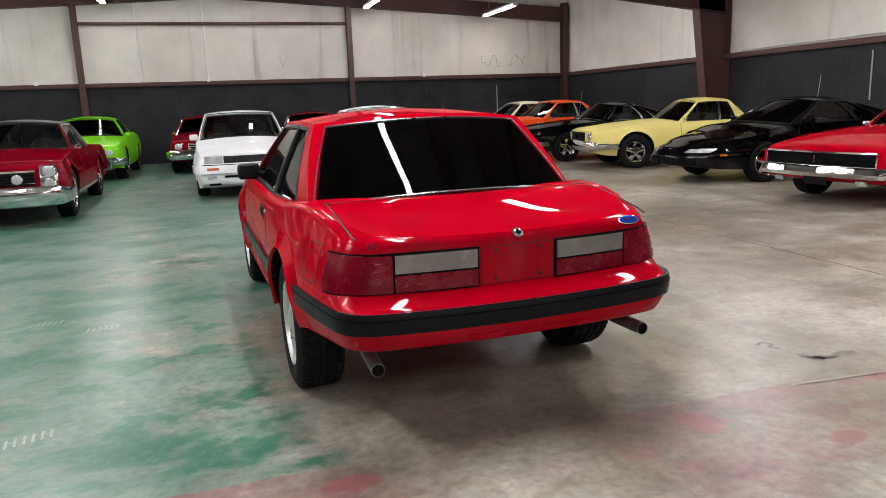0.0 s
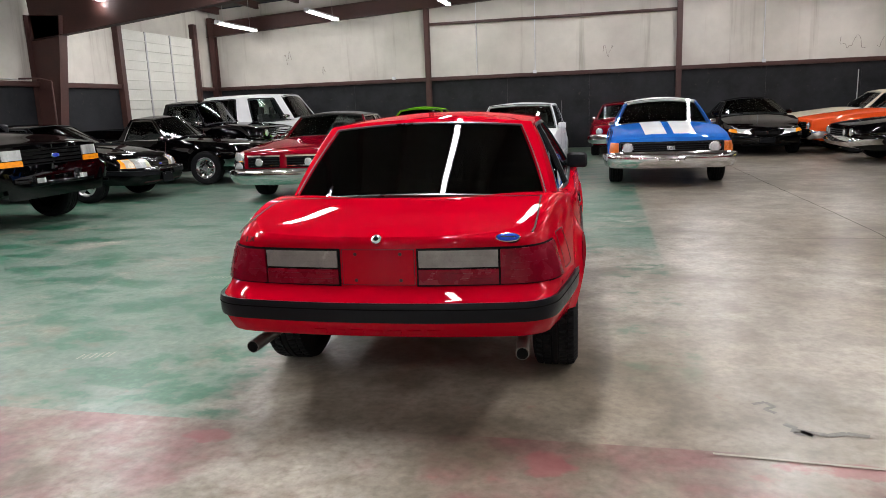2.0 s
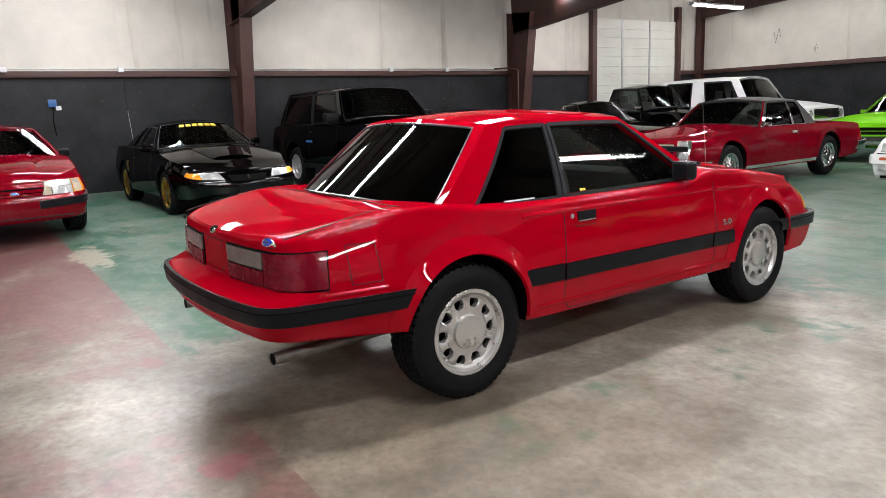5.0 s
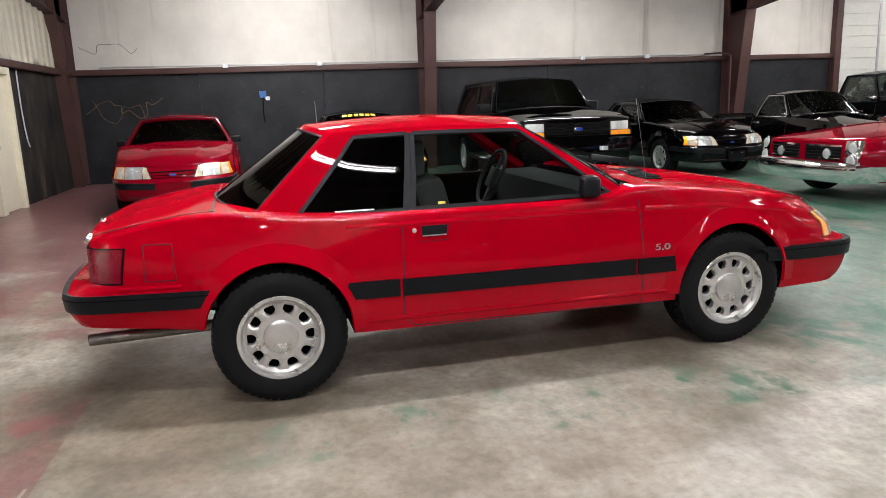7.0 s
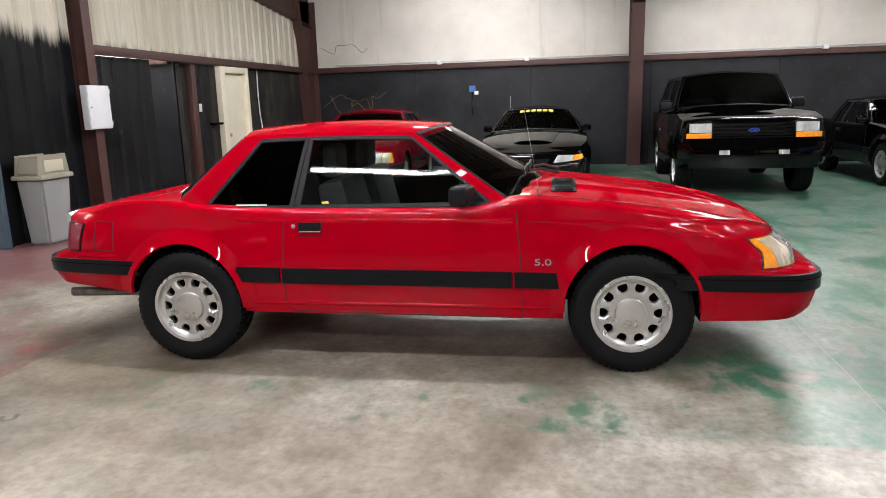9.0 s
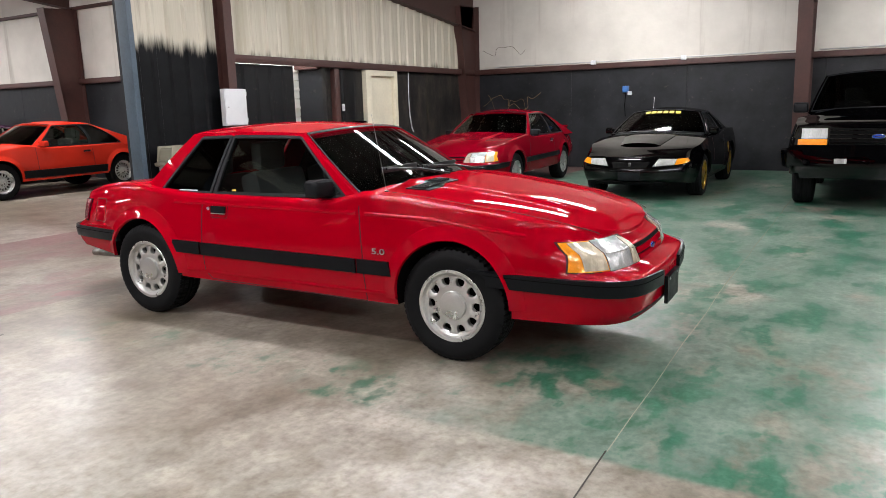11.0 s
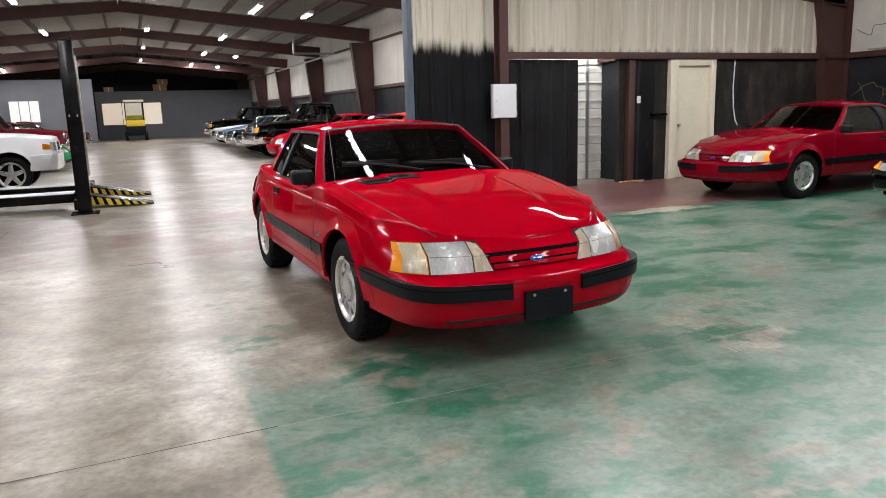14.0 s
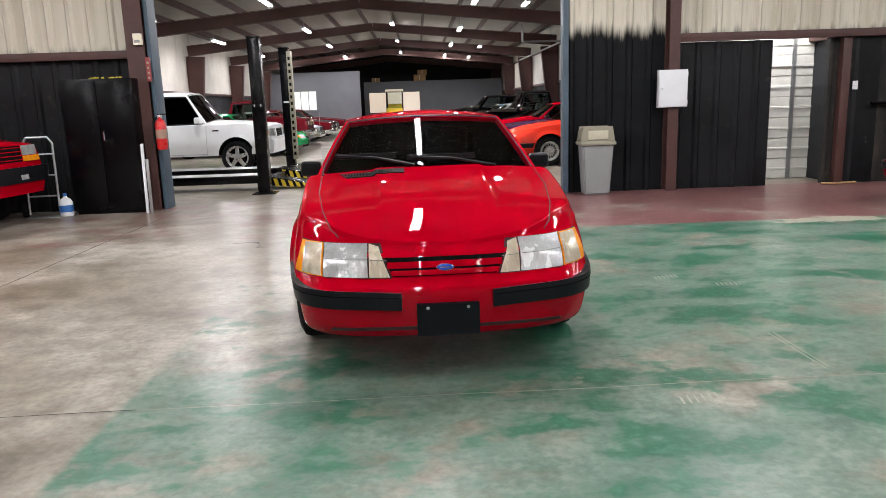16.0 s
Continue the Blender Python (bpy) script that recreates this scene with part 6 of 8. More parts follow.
for s in (1, -1):
    # unreadable white lettering on the quarter window, a small yellow sticker on the door glass
    q = quad([(0.20, 0.035), (0.30, 0.035), (0.297, 0.055), (0.197, 0.055)])
    part("lettering", patch(lambda u, v: hcb.side(*q(u, v), s), 4, 1, -0.012, 0.002, (0, 0, 0.9)), WHITE_ENAMEL, hero, "small white lettering, unreadable")
    q = quad([(0.47, 0.05), (0.49, 0.05), (0.489, 0.08), (0.469, 0.08)])
    part("sticker", patch(lambda u, v: hcb.side(*q(u, v), s), 2, 1, -0.012, 0.002, (0, 0, 0.9)), LOGO_YELLOW, hero, "small yellow sticker")
lx = text_mesh("badge", "LX", 0.034, 0.002, TRIM)
pr = hsh.rear(0.6, 0.84)
part("badge", lx, GALV, hero, "small LX badge", pose(pr[0] - 0.008, 0.6, 0.85, 90 - 25, 0, -90))
for i in range(6):
    a = 0.19 - i * 0.075
    q = quad([(a, 0.462), (a - 0.05, 0.462), (a - 0.05, 0.486), (a, 0.486)])
    part("embossed_bar", patch(lambda u, v: hsh.front(*q(u, v)), 2, 1, 0.003, 0.006), RED, hero)


# ---- measures of the other kinds of car ----
def spec(wb, fo, ro, width, zl, nose, hood, cowl, belt, deck, tail, r, cabin, tub, windows, tw=0.22, wheel="rally_mid", metal=None, nose_cut=None, tail_cut=None, bow=(0.08, 0.06), end=0.88, end_f=None, tumble=0.93, hip=0.0, crown=2.6, **more):
    """Rows of sections from a car's main measures."""
    w = width / 2
    x0, x1 = -wb / 2 - ro, wb / 2 + fo
    zm = zl + 0.5 * (belt - zl)
    ef = end_f or end
    cx, bx = cabin["ab"][0], cabin["cb"][0]
    rows = [(x0, zl + 0.10, min(zm, tail - 0.12), tail - 0.02, tail, w * (end - 0.07), w * end, w * (end - 0.05)),
            (x0 + 0.10, zl + 0.05, min(zm, tail - 0.1), tail, tail + 0.02, w * (end + 0.02), w * (end + 0.07), w * end),
            (x0 + 0.45, zl + 0.02, zm, tail + (deck - tail) * 0.5, tail + (deck - tail) * 0.6 + 0.02, w * 0.95, w * 0.99, w * (tumble - 0.02)),
            (max(x0 + 0.6, -wb / 2 + 0.1), zl, zm, deck - 0.02 + hip, deck + 0.02 + hip, w * 0.96, w, w * tumble),
            (-0.15, zl, zm, belt - 0.01, belt + 0.01, w * 0.96, w, w * (tumble + 0.01)),
            (cx - 0.3, zl, zm, belt - 0.015, cowl - 0.03, w * 0.96, w, w * (tumble + 0.01)),
            (cx + 0.05, zl, zm, belt - 0.02, cowl, w * 0.96, w, w * tumble),
            (wb / 2 + 0.15, zl, zm, hood - 0.05, hood, w * 0.95, w * 0.995, w * (tumble - 0.01)),
            (x1 - 0.35, zl + 0.01, min(zm, nose - 0.14), nose + (hood - nose) * 0.45 - 0.04, nose + (hood - nose) * 0.5, w * (ef + 0.03), w * (ef + 0.09), w * (ef + 0.01)),
            (x1 - 0.08, zl + 0.05, min(zm, nose - 0.14), nose - 0.03, nose + 0.01, w * (ef - 0.01), w * (ef + 0.05), w * (ef - 0.02)),
            (x1, zl + 0.09, min(zm, nose - 0.14), nose - 0.05, nose - 0.02, w * (ef - 0.05), w * ef, w * (ef - 0.06))]
    d = dict(rows=rows, wb=wb, r=r, half=w - 0.025, tw=tw, arch=r + 0.055, arch_z=r + 0.02, wheel=wheel, metal=metal or CHROME,
             nose=nose_cut or [(0.2, -0.12), (0.35, -0.03), (0.5, 0.0), (0.7, -0.01), (0.95, -0.05)], tail=tail_cut or [(0.2, 0.12), (0.35, 0.04), (0.5, 0.0), (0.75, 0.03), (1.0, 0.08)],
             bow=bow, tub=tub, cabin=cabin, windows=windows, crown=crown)
    d.update(more)
    return d


def coupe_cabin(belt, roof, cowl_x, front_x, rear_x, tail_x, wb, wr, sweep=0.16, sweep_r=0.06, cowl_z=None, deck_z=None, crown=0.05):
    return dict(ab=(cowl_x, cowl_z or belt + 0.03), at=(front_x, roof - crown), ct=(rear_x, roof - crown), cb=(tail_x, deck_z or belt + 0.02), wb=wb, wr=wr, sweep_f=sweep, sweep_r=sweep_r, crown=crown)


TWO = [(0.2, 0.42, 0.1, 0.37), (0.44, 0.95, 0.4, 0.95)]
ONE = [(0.4, 0.95, 0.34, 0.95)]

# sixties and seventies coupes
GTO_S = spec(2.92, 0.98, 1.2, 1.88, 0.27, 0.80, 0.90, 0.97, 0.93, 0.93, 0.86, 0.345, coupe_cabin(0.94, 1.37, 0.72, 0.22, -0.85, -1.22, 0.82, 0.62), (-1.1, 0.6, -0.78, 0.78, 0.38, 1.05), TWO, end=0.93, win_trim=CHROME, post=CHROME, metal=CHROME)
CHEVELLE = spec(2.845, 0.95, 1.15, 1.92, 0.28, 0.82, 0.93, 1.0, 0.95, 0.96, 0.88, 0.345, coupe_cabin(0.96, 1.40, 0.72, 0.12, -0.75, -1.35, 0.84, 0.63), (-1.1, 0.6, -0.78, 0.78, 0.38, 1.07), TWO, end=0.92, win_trim=CHROME, post=CHROME)
PONY67 = spec(2.743, 0.86, 1.05, 1.79, 0.26, 0.80, 0.89, 0.95, 0.90, 0.92, 0.86, 0.335, coupe_cabin(0.91, 1.33, 0.60, 0.05, -0.72, -1.12, 0.77, 0.58), (-1.0, 0.5, -0.72, 0.72, 0.36, 1.02), TWO, end=0.9, win_trim=CHROME, post=CHROME)
FAST69 = spec(2.743, 0.98, 1.02, 1.82, 0.26, 0.78, 0.88, 0.94, 0.90, 0.92, 0.85, 0.335, coupe_cabin(0.91, 1.29, 0.55, 0.0, -0.6, -1.85, 0.78, 0.57), (-1.0, 0.45, -0.72, 0.72, 0.36, 1.02), [(0.34, 0.5, 0.16, 0.36), (0.52, 0.95, 0.38, 0.95)], end=0.9, win_trim=CHROME, post=CHROME)
CAMARO = spec(2.743, 0.93, 1.02, 1.84, 0.26, 0.74, 0.86, 0.93, 0.88, 0.90, 0.84, 0.335, coupe_cabin(0.89, 1.30, 0.55, 0.05, -0.7, -1.2, 0.79, 0.58), (-1.0, 0.45, -0.74, 0.74, 0.36, 1.0), TWO, end=0.88, win_trim=CHROME, post=CHROME)
CUDA = spec(2.80, 0.95, 1.0, 1.86, 0.27, 0.82, 0.92, 0.98, 0.95, 0.98, 0.90, 0.34, coupe_cabin(0.96, 1.40, 0.6, 0.05, -0.7, -1.35, 0.82, 0.58), (-1.0, 0.5, -0.76, 0.76, 0.38, 1.03), TWO, end=0.92, hip=0.03)
ELCAMINO = spec(2.95, 0.98, 1.25, 1.9, 0.28, 0.80, 0.92, 0.99, 0.95, 0.95, 0.93, 0.345, coupe_cabin(0.96, 1.42, 0.75, 0.28, -0.3, -0.55, 0.83, 0.64, 0.14, 0.03), (-0.5, 0.65, -0.78, 0.78, 0.38, 1.07), [(0.14, 0.95, 0.12, 0.95)], end=0.93, win_trim=CHROME, post=CHROME, bed=(-2.5, -0.75, -0.72, 0.72, 0.62, 1.2), rear_seat=False)
# eighties and nineties
FOX_HATCH = dict(FOX, wheel="pony_mid", cabin=dict(ab=(0.83, 0.975), at=(0.16, 1.325), ct=(-0.75, 1.325), cb=(-1.85, 0.965), wb=0.80, wr=0.575, sweep_f=0.21, sweep_r=0.04, crown=0.035),
                 windows=[(0.22, 0.5, 0.05, 0.33), (0.515, 0.955, 0.36, 0.955)], glass=GLASS, door_glass=GLASS, metal=ALLOY, win_trim=TRIM, post=TRIM)
SN95 = spec(2.573, 0.93, 1.06, 1.83, 0.24, 0.68, 0.86, 0.95, 0.90, 0.97, 0.90, 0.325, coupe_cabin(0.91, 1.33, 0.85, 0.12, -0.75, -1.45, 0.80, 0.56, 0.25, 0.1, 0.97, 0.99), (-1.0, 0.65, -0.74, 0.74, 0.34, 1.03), TWO, wheel="star_low", metal=ALLOY, end=0.8, bow=(0.16, 0.12), flare=0.016,
            nose_cut=[(0.22, -0.1), (0.32, -0.01), (0.45, 0.0), (0.55, -0.05), (0.68, -0.16)])
FBODY = spec(2.57, 1.05, 1.15, 1.88, 0.22, 0.60, 0.80, 0.92, 0.88, 0.98, 0.92, 0.32, coupe_cabin(0.89, 1.29, 1.0, 0.1, -0.6, -1.75, 0.80, 0.54, 0.28, 0.15, 0.93, 0.98), (-0.95, 0.7, -0.74, 0.74, 0.32, 1.02), TWO, wheel="star_low", metal=ALLOY, end=0.74, bow=(0.24, 0.16),
             nose_cut=[(0.2, -0.1), (0.3, 0.0), (0.42, 0.0), (0.5, -0.06), (0.6, -0.2)], glass=GLASS_TINT)
GOLF = spec(2.475, 0.80, 0.72, 1.68, 0.16, 0.76, 0.90, 0.97, 0.93, 0.97, 0.92, 0.30, coupe_cabin(0.94, 1.40, 0.72, 0.18, -1.25, -1.72, 0.76, 0.61, 0.12, 0.05, None, None, 0.025), (-1.35, 0.55, -0.68, 0.68, 0.34, 1.06), [(0.14, 0.46, 0.09, 0.42), (0.485, 0.95, 0.445, 0.955)], tw=0.2, wheel="mesh_low", metal=ALLOY, end=0.88, bow=(0.05, 0.05),
            nose_cut=[(0.2, -0.06), (0.3, 0.02), (0.42, 0.03), (0.55, 0.0), (0.62, -0.06), (0.76, -0.1)])
SEDAN = spec(2.6, 0.9, 1.0, 1.76, 0.25, 0.72, 0.88, 0.96, 0.92, 0.97, 0.92, 0.31, coupe_cabin(0.93, 1.36, 0.85, 0.2, -0.85, -1.4, 0.78, 0.57), (-1.1, 0.62, -0.7, 0.7, 0.34, 1.04), TWO, wheel="star_low", metal=ALLOY, end=0.84, bow=(0.12, 0.1))
# trucks
BRONCO92 = spec(2.66, 0.82, 1.15, 2.0, 0.42, 1.13, 1.24, 1.3, 1.17, 1.18, 1.14, 0.375, coupe_cabin(1.17, 1.83, 0.78, 0.26, -2.05, -2.28, 0.90, 0.72, 0.12, 0.05, 1.29, 1.17, 0.06), (-2.1, 0.55, -0.84, 0.84, 0.6, 1.35), [(0.05, 0.545, 0.05, 0.535), (0.575, 0.945, 0.565, 0.94)], tw=0.26, wheel="disc_mid", metal=ALLOY, end=0.95, bow=(0.04, 0.02), arch_z=0.44, seat_z=0.75, tumble=0.97, crown=4.0, rear_glass=GLASS_DARK, q_glass=GLASS_DARK, glass=GLASS_TINT,
                nose_cut=[(0.4, -0.02), (0.6, 0.0), (0.8, -0.01), (1.1, -0.03)], tail_cut=[(0.4, 0.05), (0.7, 0.0), (1.1, 0.02)])
BRONCO79 = dict(BRONCO92, wheel="rally_mid", metal=CHROME, glass=GLASS, q_glass=GLASS_TINT)
PICKUP = spec(2.98, 0.82, 1.25, 1.98, 0.42, 1.1, 1.18, 1.22, 1.14, 1.14, 1.12, 0.37, coupe_cabin(1.15, 1.77, 0.85, 0.5, -0.35, -0.5, 0.88, 0.71, 0.1, 0.02, 1.22, 1.15, 0.06), (-0.4, 0.7, -0.82, 0.82, 0.6, 1.35), [(0.1, 0.95, 0.1, 0.95)], tw=0.25, wheel="rally_mid", end=0.95, bow=(0.04, 0.02), arch_z=0.42, seat_z=0.72, seat_x=0.15, tumble=0.97, crown=4.0, bed=(-2.66, -0.62, -0.78, 0.78, 0.75, 1.4), rear_seat=False,
              nose_cut=[(0.4, -0.02), (0.6, 0.0), (0.8, -0.01), (1.1, -0.04)], tail_cut=[(0.4, 0.05), (0.7, 0.0), (1.1, 0.0)])
F150 = dict(PICKUP, cabin=coupe_cabin(1.17, 1.88, 0.95, 0.45, -0.45, -0.6, 0.89, 0.70, 0.12, 0.02, 1.22, 1.17, 0.06), wheel="star_low", metal=ALLOY, glass=GLASS_TINT, door_glass=GLASS_DARK)


# ---- noses and tails ----
def chrome_bumper(car, sh, z0, z1, rear=False, reach=0.5, off=0.09):
    f = sh.rear if rear else sh.front
    w = sh.width(sh.x0 if rear else sh.x1, (z0 + z1) / 2) + reach
    q = quad([(-w, z0), (w, z0), (w, z1), (-w, z1)])

    def bow(u, v):
        p = f(*q(u, v))
        k = (-1 if rear else 1) * 0.035 * math.sin(math.pi * v)
        return p + np.array((k, 0, 0))
    b = part("bumper", patch(bow, 36, 4, off, 0.05), CHROME, car, "chrome bumper")
    for s in (1, -1):
        p = f(s * 0.45, (z0 + z1) / 2)
        k = 1 if not rear else -1
        part("bumper_bracket", box(p[0] - 0.02 if k > 0 else p[0] - off, p[0] + off if k > 0 else p[0] + 0.02, s * 0.45 - 0.03, s * 0.45 + 0.03, z0 + 0.02, z1 - 0.02), WELL, b)


def round_lamp(car, sh, y, z, r, ring=CHROME, rear=False, mt=None):
    for s in (1, -1):
        p = (sh.rear if rear else sh.front)(s * y, z)
        n = (-1, 0, 0) if rear else (1, 0, 0)
        b = disc_on(car, "tail_light" if rear else "headlight", (p[0] + n[0] * 0.012, s * y, z), n, r, 0.012, ring, 28)
        disc_on(car, "lens", (p[0] + n[0] * 0.018, s * y, z), n, r * 0.84, 0.016, mt or (RED_LENS if rear else LENS), 28, b)


def block(car, sh, name, corners, mt, off=0.01, rear=False, both=True, label="", nu=8, nv=3, thick=0.02, parent=None):
    return stick(car, name, sh.rear if rear else sh.front, corners, mt, off, thick, nu, nv, both, parent, label)


def grille(car, sh, w, z0, z1, bars=6, frame=CHROME, bar=None, vertical=0, inset=0.004):
    g = block(car, sh, "grille", [(-w, z0), (w, z0), (w, z1), (-w, z1)], WELL, inset, both=False)[0]
    for k in range(bars):
        z = z0 + (z1 - z0) * (k + 0.5) / bars
        block(car, sh, "grille_bar", [(-w, z - 0.006), (w, z - 0.006), (w, z + 0.006), (-w, z + 0.006)], bar or CHROME, inset + 0.008, both=False, parent=g, nv=1)
    for k in range(vertical):
        y = -w + 2 * w * (k + 0.5) / vertical
        block(car, sh, "grille_bar", [(y - 0.006, z0), (y + 0.006, z0), (y + 0.006, z1), (y - 0.006, z1)], bar or CHROME, inset + 0.01, both=False, parent=g, nu=1)
    if frame:
        for c in ([(-w, z0 - 0.012), (w, z0 - 0.012), (w, z0 + 0.008), (-w, z0 + 0.008)], [(-w, z1 - 0.008), (w, z1 - 0.008), (w, z1 + 0.012), (-w, z1 + 0.012)], [(-w - 0.012, z0), (-w + 0.008, z0), (-w + 0.008, z1), (-w - 0.012, z1)], [(w - 0.008, z0), (w + 0.012, z0), (w + 0.012, z1), (w - 0.008, z1)]):
            block(car, sh, "grille_frame", c, frame, inset + 0.02, both=False, parent=g, nv=1)
    return g


def doors(car, sh, sp, handle=CHROME, black=None):
    """Door joints and handles from the window layout."""
    cb = Cabin(**sp["cabin"])
    a = sp["windows"][-1]
    xr, xf = cb.side(a[0] - 0.01, 0)[0], cb.side(a[1], 0)[0] + 0.06
    zl, zt = sh.curve(0)[0] + 0.04, sh.curve(0)[2] - 0.01
    zlf = sh.curve(xf)[2] - 0.02
    side_line(car, sh, [(xr, zt), (xr - 0.01, zl + 0.06), (xr + 0.05, zl), (xf, zl), (xf + 0.02, zlf)], 0.008, black or GAP)
    stick_side(car, sh, "door_handle", [(xr + 0.06, zt - 0.12), (xr + 0.2, zt - 0.12), (xr + 0.2, zt - 0.085), (xr + 0.06, zt - 0.085)], handle, 0.018, 0.026, 4, 2)


def stripes(car, sh, y0, y1, x0, x1, mt):
    for s in (1, -1):
        q = quad([(x0, s * y0), (x1, s * y0 * 0.92), (x1, s * y1 * 0.92), (x0, s * y1)])
        part("stripe", patch(lambda u, v: sh.top(*q(u, v)), 14, 4, 0.002, 0.004, (0, 0, 0)), mt, car)


# ---- cars of the first hall ----
def at(x, y, heading):
    return pose(x, y, 0, 0, 0, heading)


def start(name, x, y, heading, label, sp, paint, group="", category="car", z=0.0):
    car, sh, cb = build_car(name, pose(x, y, z, 0, 0, heading), label, sp, paint, category, group)
    sh.paint = paint
    return car, sh, cb


def lettering_bars(car, cb, mt, n=6, h0=0.8, h1=0.9, w=0.5, fn=None):
    fn = fn or cb.screen
    for i in range(n):
        a = -w + 2 * w * i / n
        q = quad([(a, h0), (a + 1.5 * w / n, h0), (a + 1.5 * w / n, h1), (a, h1)])
        part("lettering", patch(lambda u, v: fn(*q(u, v)), 3, 2, 0.004, 0.004), mt, car)


WESTROW, NORTHROW, EASTROW = "cars along the west wall", "cars before the north wall", "cars along the east wall"

# red hatchback of the same kind in the corner
c, sh, cb = start("hatchback_car", -7.02, 2.12, 3.0, "deep red two-door hatchback with black mouldings and silver wheels", FOX_HATCH, DEEP_RED, WESTROW)
fox_front(c, sh, TRIM, False)
fox_sides(c, sh, False)
add_mirrors(c, cb, TRIM, 0.93, 0.9, False, 0.05)
block(c, sh, "tail_light", [(0.2, 0.64), (0.95, 0.65), (0.94, 0.8), (0.2, 0.8)], RED_LENS, 0.01, True)
part("spoiler", box(-2.12, -1.92, -0.66, 0.66, 0.99, 1.03, 0.015), DEEP_RED, c)
for s in (1, -1):
    part("spoiler_leg", box(-2.08, -1.94, s * 0.62 - 0.03, s * 0.62 + 0.03, 0.86, 1.0, 0.01), DEEP_RED, c)

# black coupe with gold wheels
cobra = dict(SN95, metal=GOLD, wheel="star_low")
c, sh, cb = start("coupe_car", -7.55, 5.08, 1.0, "black coupe with gold five-spoke wheels and yellow windshield lettering", cobra, BLACK, WESTROW)


def sn95_front(c, sh):
    for s in (1, -1):
        h = block(c, sh, "headlight", [(0.33 * s, 0.52), (0.62 * s, 0.54), (0.64 * s, 0.62), (0.4 * s, 0.625)], LENS, 0.01, both=False)[0]
        block(c, sh, "turn_signal", [(0.625 * s, 0.54), (0.92 * s, 0.585), (0.84 * s, 0.63), (0.645 * s, 0.62)], AMBER, 0.012, both=False)
    block(c, sh, "grille", [(-0.24, 0.5), (0.24, 0.5), (0.28, 0.58), (-0.28, 0.58)], WELL, 0.004, both=False)
    block(c, sh, "badge", [(-0.02, 0.515), (0.02, 0.515), (0.02, 0.57), (-0.02, 0.57)], CHROME, 0.014, both=False, nu=2)
    block(c, sh, "plate_bracket", [(-0.16, 0.32), (0.16, 0.32), (0.16, 0.44), (-0.16, 0.44)], TRIM, 0.02, both=False)
    block(c, sh, "air_dam_slot", [(-0.55, 0.25), (0.55, 0.25), (0.52, 0.29), (-0.52, 0.29)], WELL, 0.004, both=False)


sn95_front(c, sh)
doors(c, sh, cobra, TRIM)
add_mirrors(c, cb, BLACK, 0.92, 0.9, False, 0.06)
lettering_bars(c, cb, LOGO_YELLOW)
bon = quad([(0.95, -0.42), (1.75, -0.3), (1.75, 0.3), (0.95, 0.42)])
part("hood_scoop", patch(lambda u, v: sh.top(*bon(u, v)) + (0, 0, 0.035 * math.sin(math.pi * min(u, 0.5)) * math.sin(math.pi * v) ** 0.4), 10, 8, 0.004, 0.02, (1, 0, 0)), BLACK, c)
stick_side(c, sh, "side_scoop", [(-1.02, 0.5), (-0.9, 0.5), (-0.88, 0.72), (-0.98, 0.72)], GOLD, 0.006, 0.02, 4, 4)
part("whip", rod((-1.62, -0.62, 0.95), (-1.75, -0.63, 1.55), 0.004, 6), GALV, c, "thin aerial")


# black sport utility truck
def ford_truck_front(c, sh, body, chrome=False, z=0.0, bumper=None):
    for s in (1, -1):
        block(c, sh, "headlight", [(0.56 * s, 0.93 + z), (0.86 * s, 0.93 + z), (0.86 * s, 1.06 + z), (0.56 * s, 1.06 + z)], LENS, 0.016, both=False)
        block(c, sh, "turn_signal", [(0.56 * s, 0.85 + z), (0.9 * s, 0.85 + z), (0.9 * s, 0.922 + z), (0.56 * s, 0.922 + z)], AMBER, 0.016, both=False)
    grille(c, sh, 0.54, 0.85 + z, 1.06 + z, 4, CHROME if chrome else None, CHROME if chrome else body, 0)
    p = sh.front(0, 0.96 + z)
    oval_badge(c, (p[0] + 0.03, 0, 0.96 + z), (1, 0, 0), 0.075, 0.03)
    w = sh.width(sh.x1, 0.7) + 0.5
    q = quad([(-w, 0.58 + z), (w, 0.58 + z), (w, 0.78 + z), (-w, 0.78 + z)])
    part("bumper", patch(lambda u, v: sh.front(*q(u, v)), 36, 4, 0.09, 0.06), CHROME if chrome else bumper or body, c)
    for s in (1, -1):
        block(c, sh, "fog_light", [(0.32 * s, 0.62 + z), (0.46 * s, 0.62 + z), (0.46 * s, 0.68 + z), (0.32 * s, 0.68 + z)], LENS, 0.1, both=False)
    block(c, sh, "air_dam", [(-0.85, 0.43 + z), (0.85, 0.43 + z), (0.88, 0.58 + z), (-0.88, 0.58 + z)], body, 0.05, both=False, nu=14)


c, sh, cb = start("sport_utility_truck", -7.3, 8.25, 0.0, "glossy black two-door sport utility truck with silver disc wheels", BRONCO92, BLACK, WESTROW, "truck")
ford_truck_front(c, sh, BLACK)
doors(c, sh, BRONCO92, TRIM, TRIM)
add_mirrors(c, cb, TRIM, 0.93, 1.3, False, 0.12)
stick_side(c, sh, "running_board", [(-0.8, 0.4), (0.75, 0.4), (0.75, 0.47), (-0.8, 0.47)], TRIM, 0.07, 0.09, 8, 2)
stick_side(c, sh, "decal", [(-0.72, 0.86), (-0.45, 0.86), (-0.45, 0.9), (-0.72, 0.9)], BLUE_PLASTIC, 0.003, 0.005, 4, 1, "blue decal, unreadable")

